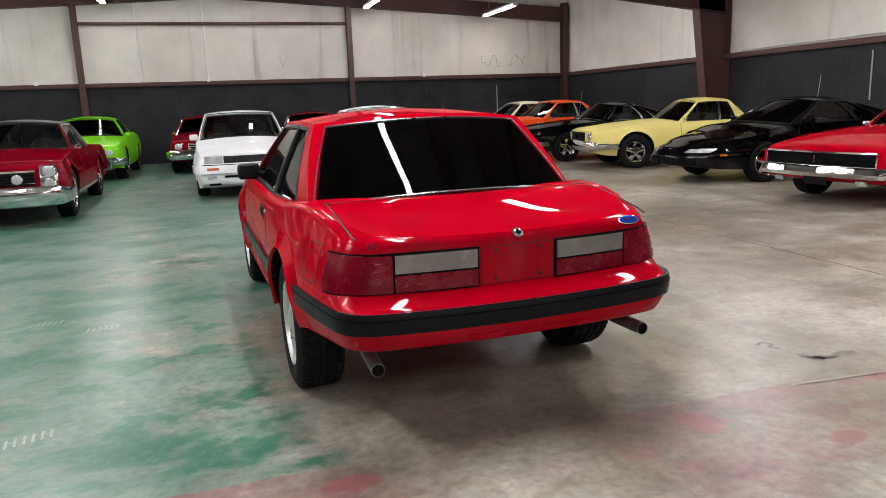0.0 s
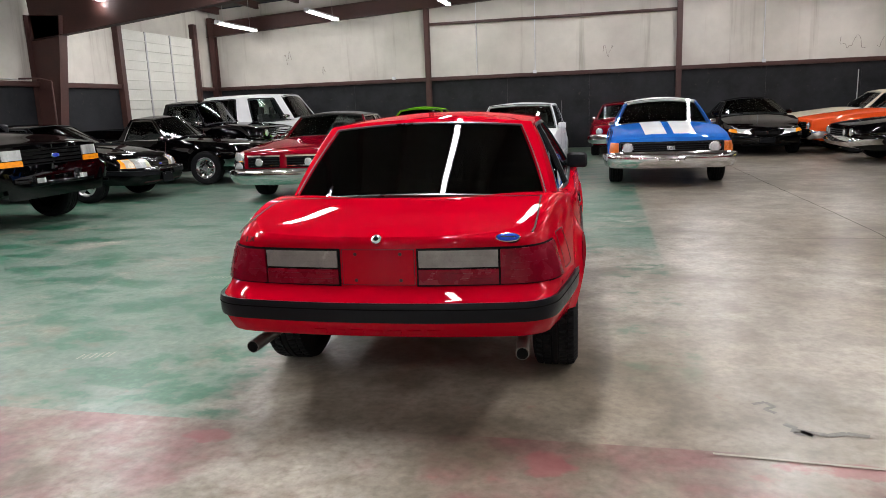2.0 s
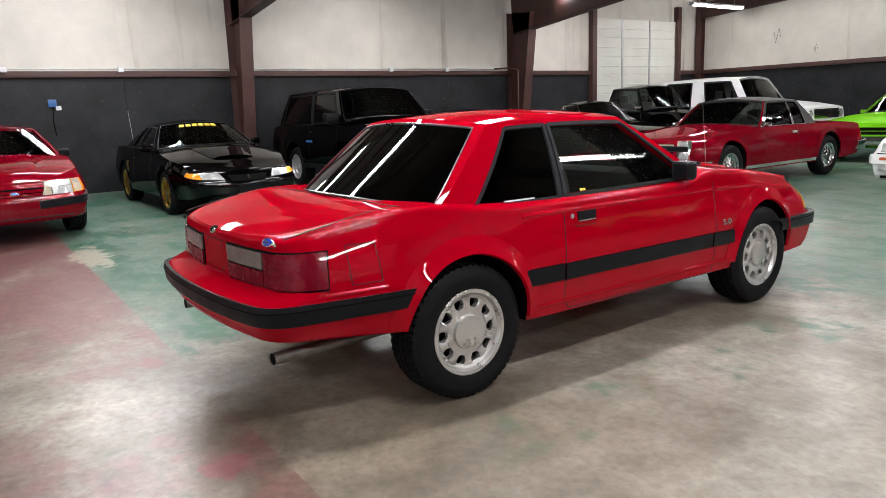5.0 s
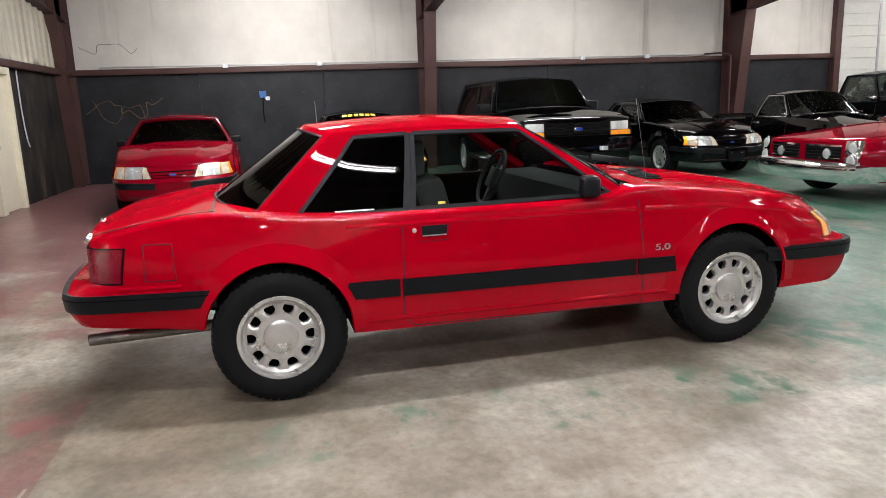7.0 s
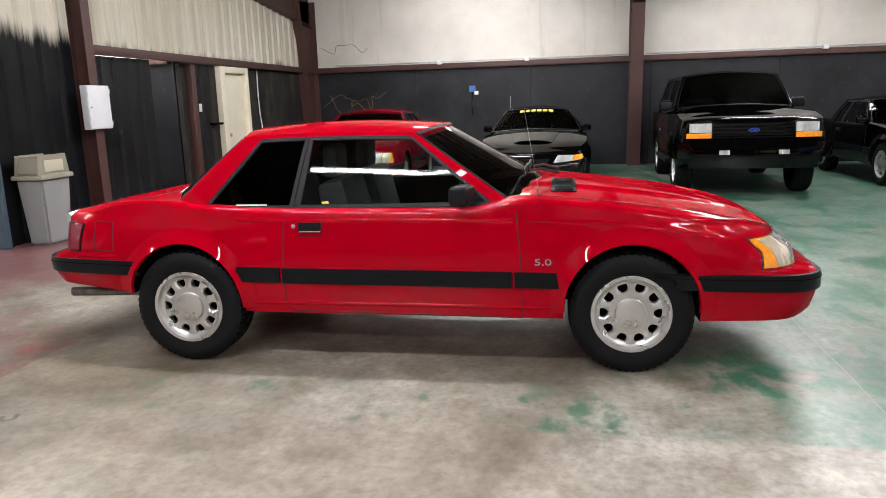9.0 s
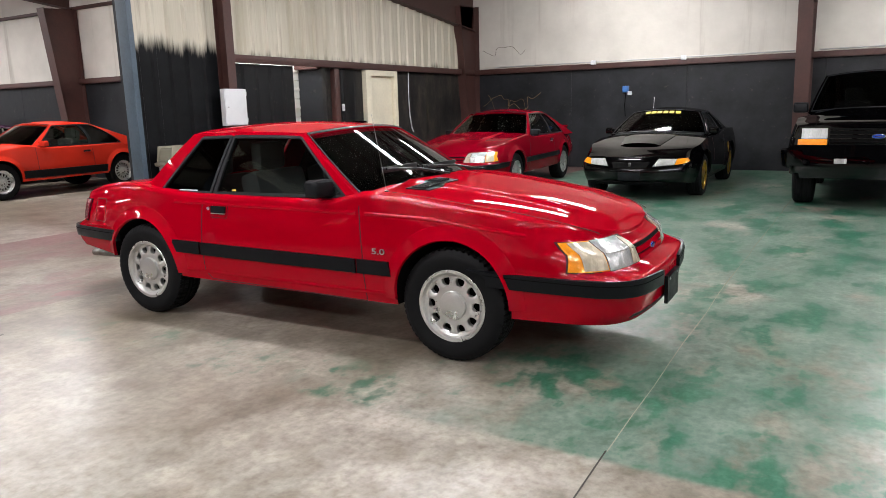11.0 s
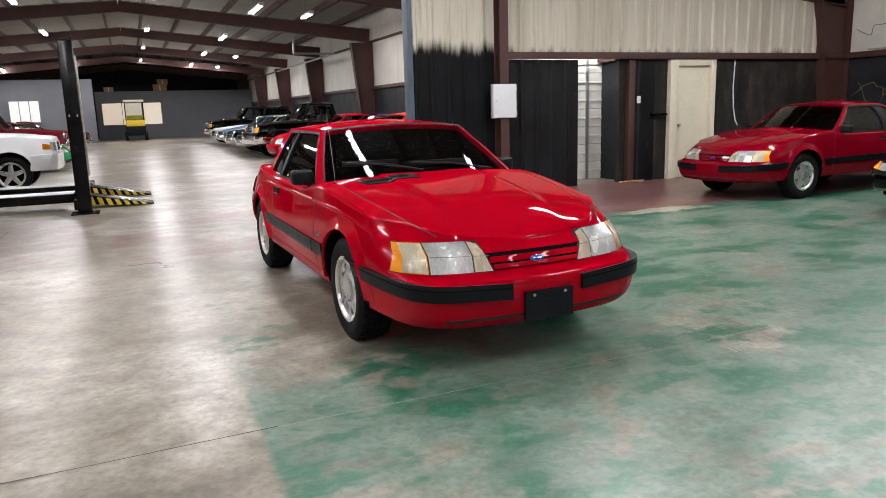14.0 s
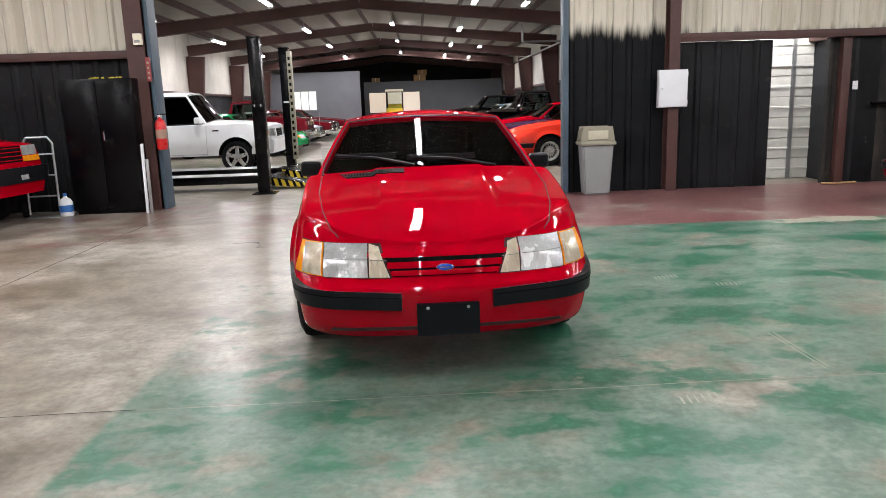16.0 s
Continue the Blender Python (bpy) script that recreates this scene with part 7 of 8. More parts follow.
# black notchback
blackfox = dict(FOX, wheel="star_mid")
c, sh, cb = start("notchback_car", -7.75, 11.2, 2.0, "black two-door notchback coupe with silver wheels", blackfox, BLACK, WESTROW)
fox_front(c, sh)
fox_sides(c, sh, False)
add_mirrors(c, cb, BLACK, 0.93, 0.9, False, 0.05)


# sixties coupe pick-up, black
c, sh, cb = start("coupe_utility_car", -7.35, 14.1, 2.0, "black sixties coupe utility with chrome trim and wheels", ELCAMINO, BLACK, WESTROW)
grille(c, sh, 0.5, 0.58, 0.72, 5)
round_lamp(c, sh, 0.6, 0.66, 0.085)
round_lamp(c, sh, 0.76, 0.66, 0.085)
chrome_bumper(c, sh, 0.4, 0.54)
doors(c, sh, ELCAMINO)
add_mirrors(c, cb, CHROME, 0.93, 0.6)
stick_side(c, sh, "chrome_strip", [(-2.3, 0.86), (-0.6, 0.9), (-0.6, 0.925), (-2.3, 0.885)], CHROME, 0.006, 0.012, 12, 1)
stick_side(c, sh, "sill_trim", [(-0.95, 0.3), (0.95, 0.3), (0.95, 0.34), (-0.95, 0.34)], CHROME, 0.006, 0.012, 12, 1)

# old black pick-up with an open bed
oldtruck = dict(PICKUP, roof_paint=BLACK)
c, sh, cb = start("pickup_truck", -8.1, 16.75, 1.0, "black old pick-up truck with chrome grille", oldtruck, BLACK, WESTROW, "truck")
grille(c, sh, 0.62, 0.85, 1.03, 4)
round_lamp(c, sh, 0.76, 0.95, 0.09)
chrome_bumper(c, sh, 0.55, 0.72)
doors(c, sh, oldtruck)
add_mirrors(c, cb, CHROME, 0.95, 0.9, True, 0.16)

# white and red sport utility
c, sh, cb = start("sport_utility_truck", -6.75, 19.2, 2.0, "white and maroon old two-door sport utility truck", dict(BRONCO79, cabin=dict(BRONCO79["cabin"], at=(0.3, 1.86), ct=(-2.05, 1.86)), windows=[(0.06, 0.42, 0.08, 0.41), (0.585, 0.93, 0.575, 0.9)], post=WHITE, pillar_paint=WHITE), WHITE, WESTROW, "truck")
grille(c, sh, 0.6, 0.85, 1.05, 5)
round_lamp(c, sh, 0.74, 0.95, 0.095)
chrome_bumper(c, sh, 0.56, 0.74)
add_mirrors(c, cb, CHROME, 0.95, 1.1, True, 0.12)
stick_side(c, sh, "two_tone_band", [(-2.3, 0.55), (1.95, 0.55), (1.95, 0.98), (-2.3, 0.98)], DEEP_RED, 0.004, 0.008, 30, 4, "maroon lower body colour")

# red sixties hardtop with a black vinyl roof
gto = dict(GTO_S, roof_paint=surface("black_vinyl", (0.012, 0.012, 0.013), 0.6, 0, 0.2, 8, 0.2, 200), pillar_paint=CHROME, wheel="rally_mid")
c, sh, cb = start("hardtop_car", -2.84, 12.95, -89.0, "dark red sixties hardtop with black vinyl roof and chrome trim", gto, DEEP_RED, NORTHROW)
for s in (1, -1):
    g = block(c, sh, "grille", [(0.06 * s, 0.55), (0.62 * s, 0.55), (0.62 * s, 0.72), (0.06 * s, 0.72)], WELL, 0.004, both=False)[0]
    for k in range(4):
        z = 0.575 + 0.04 * k
        block(c, sh, "grille_bar", [(0.06 * s, z), (0.62 * s, z), (0.62 * s, z + 0.012), (0.06 * s, z + 0.012)], CHROME if k == 0 else TRIM, 0.012, both=False, parent=g, nv=1)
    block(c, sh, "grille_frame", [(0.05 * s, 0.72), (0.63 * s, 0.72), (0.63 * s, 0.745), (0.05 * s, 0.745)], CHROME, 0.02, both=False, nv=1)
    block(c, sh, "lamp_bezel", [(0.68 * s, 0.48), (0.88 * s, 0.48), (0.88 * s, 0.8), (0.68 * s, 0.8)], CHROME, 0.02, both=False)
round_lamp(c, sh, 0.42, 0.635, 0.07)
round_lamp(c, sh, 0.78, 0.72, 0.085)
round_lamp(c, sh, 0.78, 0.56, 0.085)
chrome_bumper(c, sh, 0.34, 0.5, reach=0.35)
chrome_bumper(c, sh, 0.42, 0.56, True, 0.4)
doors(c, sh, gto)
add_mirrors(c, cb, CHROME, 0.93, 0.6)
stick_side(c, sh, "sill_trim", [(-1.05, 0.29), (1.05, 0.29), (1.05, 0.34), (-1.05, 0.34)], CHROME, 0.006, 0.012, 12, 1)
block(c, sh, "tail_light", [(0.3, 0.62), (0.85, 0.62), (0.85, 0.7), (0.3, 0.7)], RED_LENS, 0.01, True)

# lime green coupe
c, sh, cb = start("muscle_car", -2.75, 19.35, -90.0, "lime green seventies muscle coupe with dark tyres", CUDA, GREEN, NORTHROW)
grille(c, sh, 0.6, 0.56, 0.72, 1, GREEN, GREEN)
round_lamp(c, sh, 0.68, 0.64, 0.08, GREEN)
chrome_bumper(c, sh, 0.4, 0.5, off=0.05)
doors(c, sh, CUDA)
add_mirrors(c, cb, GREEN, 0.93, 0.7)

# white hatchback
c, sh, cb = start("compact_hatchback", 0.58, 14.25, -90.5, "white compact hatchback with black grille and lowered stance", GOLF, WHITE, NORTHROW)
grille(c, sh, 0.36, 0.59, 0.70, 7, None, TRIM)
for s in (1, -1):
    block(c, sh, "headlight", [(0.37 * s, 0.59), (0.66 * s, 0.59), (0.66 * s, 0.70), (0.37 * s, 0.70)], LENS, 0.012, both=False)
    block(c, sh, "turn_signal", [(0.44 * s, 0.475), (0.62 * s, 0.475), (0.62 * s, 0.51), (0.44 * s, 0.51)], surface("orange_lens", (0.4, 0.06, 0.01), 0.3), 0.05, both=False)
    block(c, sh, "fog_light", [(0.48 * s, 0.35), (0.62 * s, 0.35), (0.62 * s, 0.40), (0.48 * s, 0.40)], LENS, 0.05, both=False)
    block(c, sh, "air_slot", [(0.42 * s, 0.27), (0.6 * s, 0.27), (0.6 * s, 0.29), (0.42 * s, 0.29)], WELL, 0.05, both=False)
q = quad([(-1.2, 0.43), (1.2, 0.43), (1.2, 0.55), (-1.2, 0.55)])
part("bumper", patch(lambda u, v: sh.front(*q(u, v)), 30, 4, 0.04, 0.05), WHITE, c)
block(c, sh, "air_slot", [(-0.36, 0.36), (0.36, 0.36), (0.36, 0.395), (-0.36, 0.395)], WELL, 0.012, both=False)
block(c, sh, "bumper_gap", [(-0.7, 0.56), (0.7, 0.56), (0.7, 0.57), (-0.7, 0.57)], WELL, 0.006, both=False, nu=14)
doors(c, sh, GOLF, WHITE, surface("joint_grey", (0.2, 0.2, 0.2), 0.7))
add_mirrors(c, cb, WHITE, 0.92, 0.9, False, 0.08)
stick_side(c, sh, "side_molding", [(-0.85, 0.43), (0.85, 0.43), (0.85, 0.48), (-0.85, 0.48)], WHITE, 0.02, 0.03, 10, 2)

# red coupes behind
for x, y, nm, lb, sp, pt in ((-0.05, 20.2, "coupe_car", "red older coupe half hidden behind another car", PONY67, DEEP_RED), (2.75, 20.55, "coupe_car", "deep red sixties coupe before the black wall", PONY67, DEEP_RED)):
    c, sh, cb = start(nm, x, y, -90, lb, sp, pt, NORTHROW)
    grille(c, sh, 0.42, 0.58, 0.72, 3)
    round_lamp(c, sh, 0.66, 0.65, 0.09)
    chrome_bumper(c, sh, 0.42, 0.52)
    doors(c, sh, sp)
    add_mirrors(c, cb, CHROME, 0.93, 0.6)

# blue coupe with white stripes and roof
chev = dict(CHEVELLE, roof_paint=WHITE, wheel="rally_mid")
c, sh, cb = start("muscle_car", 3.22, 14.15, -90.0, "bright blue muscle coupe with white bonnet stripes and white roof", chev, BLUE, NORTHROW)
grille(c, sh, 0.78, 0.55, 0.72, 5, TRIM, TRIM)
block(c, sh, "emblem", [(-0.06, 0.6), (0.06, 0.6), (0.06, 0.66), (-0.06, 0.66)], CHROME, 0.02, both=False)
round_lamp(c, sh, 0.66, 0.635, 0.095)
for s in (1, -1):
    block(c, sh, "turn_signal", [(0.8 * s, 0.56), (0.98 * s, 0.56), (0.98 * s, 0.72), (0.8 * s, 0.72)], surface("orange_marker", (0.45, 0.1, 0.01), 0.3), 0.012, both=False)
chrome_bumper(c, sh, 0.38, 0.53)
stripes(c, sh, 0.06, 0.42, 0.8, 2.25, WHITE)
doors(c, sh, chev)
add_mirrors(c, cb, CHROME, 0.93, 0.6)

# black coupe behind it
c, sh, cb = start("coupe_car", 5.85, 19.9, -90, "black nineties coupe with clear lamps before the wall", SN95, BLACK, NORTHROW)
sn95_front(c, sh)
doors(c, sh, SN95, TRIM)
add_mirrors(c, cb, BLACK, 0.92, 0.9, False, 0.06)

# east row
c, sh, cb = start("muscle_car", 9.3, 21.35, 180, "cream sixties coupe with chrome bumper", CHEVELLE, CREAM, EASTROW)
grille(c, sh, 0.6, 0.56, 0.72, 4)
round_lamp(c, sh, 0.72, 0.64, 0.09)
chrome_bumper(c, sh, 0.4, 0.53)
doors(c, sh, CHEVELLE)
add_mirrors(c, cb, CHROME, 0.93, 0.6)

orange = dict(CHEVELLE, pillar_paint=ORANGE)
c, sh, cb = start("muscle_car", 9.25, 18.85, 180, "orange sixties muscle coupe with chrome bumper", orange, ORANGE, EASTROW)
grille(c, sh, 0.6, 0.56, 0.72, 4, CHROME, TRIM)
round_lamp(c, sh, 0.72, 0.64, 0.09)
chrome_bumper(c, sh, 0.4, 0.53)
doors(c, sh, orange)
add_mirrors(c, cb, CHROME, 0.93, 0.6)

mach = dict(FAST69, wheel="star_mid", metal=CHROME)
c, sh, cb = start("fastback_car", 9.22, 15.9, 180, "black sixties fastback coupe with chrome spoked wheels", mach, BLACK, EASTROW)
grille(c, sh, 0.58, 0.52, 0.68, 4, None, TRIM)
round_lamp(c, sh, 0.48, 0.61, 0.075)
round_lamp(c, sh, 0.74, 0.62, 0.085)
chrome_bumper(c, sh, 0.4, 0.49, off=0.06)
doors(c, sh, mach)
add_mirrors(c, cb, BLACK, 0.92, 0.7)
part("whip", rod((1.0, 0.7, 0.9), (0.9, 0.71, 1.6), 0.004, 6), GALV, c, "thin aerial")

y67 = dict(PONY67, wheel="star_mid", metal=CHROME)
c, sh, cb = start("coupe_car", 9.66, 13.2, 168, "pale yellow sixties hardtop coupe with chrome trim", y67, YELLOW, EASTROW)
grille(c, sh, 0.45, 0.55, 0.72, 5, CHROME, TRIM)
block(c, sh, "emblem", [(-0.1, 0.6), (0.1, 0.6), (0.1, 0.67), (-0.1, 0.67)], CHROME, 0.02, both=False)
round_lamp(c, sh, 0.64, 0.65, 0.09)
chrome_bumper(c, sh, 0.42, 0.51, off=0.07)
doors(c, sh, y67)
add_mirrors(c, cb, CHROME, 0.93, 0.65)

c, sh, cb = start("sports_coupe", 9.66, 10.2, 180, "black low nineties sports coupe with chrome wheels", dict(FBODY, metal=CHROME), BLACK, EASTROW)
for s in (1, -1):
    block(c, sh, "headlight", [(0.38 * s, 0.5), (0.75 * s, 0.5), (0.82 * s, 0.56), (0.42 * s, 0.56)], LENS, 0.006, both=False)
    block(c, sh, "air_slot", [(0.1 * s, 0.3), (0.6 * s, 0.3), (0.6 * s, 0.4), (0.1 * s, 0.4)], WELL, 0.006, both=False)
    stick_side(c, sh, "side_marker", [(1.95, 0.44), (2.06, 0.44), (2.06, 0.47), (1.95, 0.47)], AMBER, 0.006, 0.01, 3, 1)
doors(c, sh, FBODY, BLACK)
add_mirrors(c, cb, BLACK, 0.9, 0.9, False, 0.06)
part("whip", rod((-1.2, -0.7, 0.95), (-1.3, -0.71, 1.7), 0.004, 6), GALV, c, "thin aerial")

cam67 = dict(CAMARO, metal=CHROME)
c, sh, cb = start("muscle_car", 9.38, 7.28, 187, "red sixties muscle coupe with black full-width grille", cam67, RED, EASTROW)
grille(c, sh, 0.74, 0.50, 0.66, 6, CHROME, WELL)
block(c, sh, "emblem", [(-0.012, 0.54), (0.012, 0.54), (0.012, 0.62), (-0.012, 0.62)], CHROME, 0.02, both=False, nu=1)
chrome_bumper(c, sh, 0.41, 0.46, off=0.05)
for s in (1, -1):
    block(c, sh, "turn_signal", [(0.5 * s, 0.29), (0.62 * s, 0.29), (0.62 * s, 0.34), (0.5 * s, 0.34)], LENS, 0.02, both=False)
block(c, sh, "plate_bracket", [(-0.15, 0.28), (0.15, 0.28), (0.15, 0.38), (-0.15, 0.38)], TRIM, 0.03, both=False)
doors(c, sh, cam67)
add_mirrors(c, cb, CHROME, 0.93, 0.65)

# red pick-up beside the black cabinet
redf = dict(PICKUP, wheel="star_mid", metal=ALLOY, glass=GLASS_TINT)
c, sh, cb = start("pickup_truck", 8.85, 1.0, 172.0, "bright red pick-up truck with a dark front bumper", redf, RED, "", "truck")
ford_truck_front(c, sh, RED, bumper=TRIM)
doors(c, sh, redf, TRIM)
add_mirrors(c, cb, TRIM, 0.95, 1.1, False, 0.12)


# ---- cars of the far hall ----
WROW, EROW = "cars along the far hall's west side", "cars along the far hall's east side"
foureye = dict(FOX_HATCH, wheel="mesh_mid", metal=ALLOY)
c, sh, cb = start("hatchback_car", -2.95, -6.1, 2.0, "orange-red eighties hatchback with four square lamps and dark lower band", foureye, VERMILION, WROW)
for s in (1, -1):
    block(c, sh, "headlight", [(0.33 * s, 0.585), (0.5 * s, 0.585), (0.5 * s, 0.7), (0.33 * s, 0.7)], LENS, 0.008, both=False)
    block(c, sh, "headlight", [(0.52 * s, 0.585), (0.7 * s, 0.59), (0.7 * s, 0.7), (0.52 * s, 0.7)], LENS, 0.008, both=False)
block(c, sh, "grille", [(-0.3, 0.585), (0.3, 0.585), (0.3, 0.66), (-0.3, 0.66)], WELL, 0.006, both=False)
q = quad([(-1.36, 0.42), (1.36, 0.42), (1.36, 0.52), (-1.36, 0.52)])
part("rub_strip", patch(lambda u, v: sh.front(*q(u, v)), 40, 3, 0.02, 0.03), TRIM, c)
stick_side(c, sh, "side_molding", [(-0.94, 0.36), (0.88, 0.36), (0.88, 0.5), (-0.94, 0.5)], TRIM, 0.012, 0.02, 14, 3)
doors(c, sh, foureye, TRIM)
add_mirrors(c, cb, VERMILION, 0.93, 0.9, False, 0.05)

west = [("coupe_car", "dark purple sixties coupe with chrome bumper", PONY67, PURPLE), ("hatchback_car", "red late eighties hatchback with clear lamps", FOX_HATCH, RED), ("pickup_truck", "black pick-up truck with bright grille", PICKUP, BLACK),
        ("muscle_car", "black sixties muscle coupe with chrome", CHEVELLE, BLACK), ("coupe_car", "black coupe with silver bumper", GTO_S, BLACK), ("sedan_car", "silver sedan in the row", SEDAN, SILVER), ("sedan_car", "grey-blue sedan in the row", SEDAN, GREY_BLUE),
        ("coupe_car", "silver coupe in the row", PONY67, SILVER), ("sport_utility_truck", "dark tall truck at the row's end", BRONCO79, BLACK)]
for k, (nm, lb, sp, pt) in enumerate(west):
    y = -8.75 - 2.6 * k
    truck = "truck" in nm
    c, sh, cb = start(nm, -2.95 + (0.15 if truck else 0.0), y, 2.0, lb, sp, pt, WROW, "truck" if truck else "car")
    if sp is FOX_HATCH:
        fox_front(c, sh, RED, False)
    elif truck:
        grille(c, sh, 0.6, 0.85, 1.03, 4)
        for s in (1, -1):
            block(c, sh, "headlight", [(0.62 * s, 0.86), (0.88 * s, 0.86), (0.88 * s, 1.02), (0.62 * s, 1.02)], LENS, 0.016, both=False)
            block(c, sh, "turn_signal", [(0.885 * s, 0.86), (1.0 * s, 0.86), (1.0 * s, 1.02), (0.885 * s, 1.02)], AMBER, 0.016, both=False)
        chrome_bumper(c, sh, 0.55, 0.72)
    else:
        grille(c, sh, 0.5, 0.56, 0.7, 4)
        round_lamp(c, sh, 0.66, 0.63, 0.085)
        chrome_bumper(c, sh, 0.4, 0.52)
    doors(c, sh, sp)
    add_mirrors(c, cb, CHROME, 0.93, 0.65)

# white pick-up behind the lift
f150 = dict(F150, r=0.37)
c, sh, cb = start("pickup_truck", 6.9, -7.2, 181, "white pick-up truck with five-spoke silver wheels", f150, WHITE, EROW, "truck")
for s in (1, -1):
    block(c, sh, "headlight", [(0.5 * s, 0.82), (0.98 * s, 0.84), (0.94 * s, 1.0), (0.5 * s, 1.0)], LENS, 0.012, both=False)
    stick_side(c, sh, "side_marker", [(sh.x1 - 0.2, 0.86), (sh.x1 - 0.06, 0.86), (sh.x1 - 0.06, 0.95), (sh.x1 - 0.2, 0.98)], AMBER, 0.006, 0.01, 3, 2)
grille(c, sh, 0.45, 0.8, 1.0, 4, WHITE, TRIM)
block(c, sh, "air_slot", [(-0.55, 0.5), (0.55, 0.5), (0.55, 0.6), (-0.55, 0.6)], WELL, 0.012, both=False)
q = quad([(-1.35, 0.45), (1.35, 0.45), (1.35, 0.76), (-1.35, 0.76)])
part("bumper", patch(lambda u, v: sh.front(*q(u, v)), 30, 4, 0.05, 0.06), WHITE, c)
doors(c, sh, f150, WHITE, surface("joint_white", (0.25, 0.25, 0.25), 0.7))
add_mirrors(c, cb, WHITE, 0.93, 1.2, False, 0.12)
stick_side(c, sh, "badge", [(0.98, 0.98), (1.12, 0.98), (1.12, 1.01), (0.98, 1.01)], TRIM, 0.004, 0.006, 3, 1)

east = [("sedan_car", "green low coupe with clear lamps", SN95, DARK_GREEN), ("pickup_truck", "dark red pick-up truck in the row", PICKUP, MAROON), ("sedan_car", "silver sedan in the row", SEDAN, SILVER), ("muscle_car", "dark red coupe in the row", CHEVELLE, MAROON), ("coupe_car", "black coupe in the row", PONY67, BLACK), ("muscle_car", "maroon coupe in the row", CHEVELLE, MAROON)]
for k, (nm, lb, sp, pt) in enumerate(east):
    y = -13.0 - 3.1 * k
    truck = "truck" in nm
    c, sh, cb = start(nm, 7.4 - (0.3 if k == 0 else 0), y, 181, lb, sp, pt, EROW, "truck" if truck else "car")
    if sp is SN95:
        sn95_front(c, sh)
    else:
        zz = 0.3 if truck else 0.0
        grille(c, sh, 0.5, 0.55 + zz, 0.7 + zz, 4)
        round_lamp(c, sh, 0.68, 0.63 + zz, 0.085)
        chrome_bumper(c, sh, 0.38 + zz * 0.6, 0.5 + zz * 0.6)
    doors(c, sh, sp)
    add_mirrors(c, cb, pt, 0.93, 0.75)


# ---- things along the dividing wall ----
panel_box = thing("electrical_panel", pose(-2.65, -0.24, 1.535), "white metal electrical panel box with a small lock", "panel box")
part("case", box(-0.22, 0.22, -0.06, 0.03, -0.275, 0.275, 0.008), WHITE_ENAMEL, panel_box)
part("door", box(-0.212, 0.212, 0.031, 0.042, -0.267, 0.267, 0.006), WHITE_ENAMEL, panel_box)
part("latch", rod((0.17, 0.04, 0.0), (0.17, 0.055, 0.0), 0.012, 12), GALV, panel_box)
for z in (-0.2, 0.2):
    part("hinge", rod((-0.215, 0.045, z - 0.03), (-0.215, 0.045, z + 0.03), 0.006, 8), GALV, panel_box)

bin_ = thing("trash_can", pose(-1.49, -0.2, 0), "grey plastic trash can with a beige swing lid", "trash can")
bm = bmesh.new()
lo, hi = [], []
for k, (sx, sy) in enumerate(((-1, -1), (1, -1), (1, 1), (-1, 1))):
    lo.append(bm.verts.new((sx * 0.19, sy * 0.13, 0)))
    hi.append(bm.verts.new((sx * 0.235, sy * 0.17, 0.76)))
bm.faces.new(lo)
bm.faces.new(hi)
for k in range(4):
    bm.faces.new((lo[k], lo[(k + 1) % 4], hi[(k + 1) % 4], hi[k]))
bmesh.ops.bevel(bm, geom=list(bm.edges), offset=0.025, segments=3, affect="EDGES")
part("body", bm, GREY_PLASTIC, bin_)
bm = box(-0.265, 0.265, -0.2, 0.2, 0.745, 0.80, 0.02)
part("rim", bm, BEIGE_PLASTIC, bin_)
bm = extrude_poly([(-0.235, 0.80), (0.235, 0.80), (0.2, 1.0), (-0.2, 1.0)], 0.3)
bmesh.ops.translate(bm, verts=bm.verts, vec=(0, -0.15, 0))
bmesh.ops.bevel(bm, geom=list(bm.edges), offset=0.02, segments=2, affect="EDGES")
part("lid", bm, BEIGE_PLASTIC, bin_)
part("flap", box(-0.15, 0.15, 0.15, 0.165, 0.83, 0.96, 0.006), surface("flap_cream", (0.45, 0.42, 0.32), 0.5), bin_)

ext = thing("fire_extinguisher", pose(4.93, -0.14, 0.9), "red fire extinguisher hung on the opening's post", "fire extinguisher")
part("cylinder", lathe([(0.0, 0.0), (0.07, 0.0), (0.078, 0.02), (0.078, 0.36), (0.06, 0.41), (0.025, 0.44), (0.022, 0.47), (0.0, 0.47)], 24, "z"), EXT_RED, ext)
part("label_plate", lathe([(0.0785, 0.16), (0.0795, 0.16), (0.0795, 0.29), (0.0785, 0.29)], 24, "z"), surface("paper_label", (0.3, 0.2, 0.15), 0.6), ext)
part("valve", box(-0.03, 0.03, -0.015, 0.015, 0.45, 0.5, 0.006), GALV, ext)
part("lever", box(-0.09, 0.03, -0.012, 0.012, 0.5, 0.515, 0.004), BLACK_STEEL, ext)
part("hose", pipe([(0.03, 0, 0.47), (0.09, 0.02, 0.42), (0.1, 0.03, 0.2), (0.085, 0.04, 0.08)], 0.012), RUBBER, ext)
part("bracket", box(-0.05, 0.05, -0.12, -0.078, 0.3, 0.34, 0.004), GALV, ext)

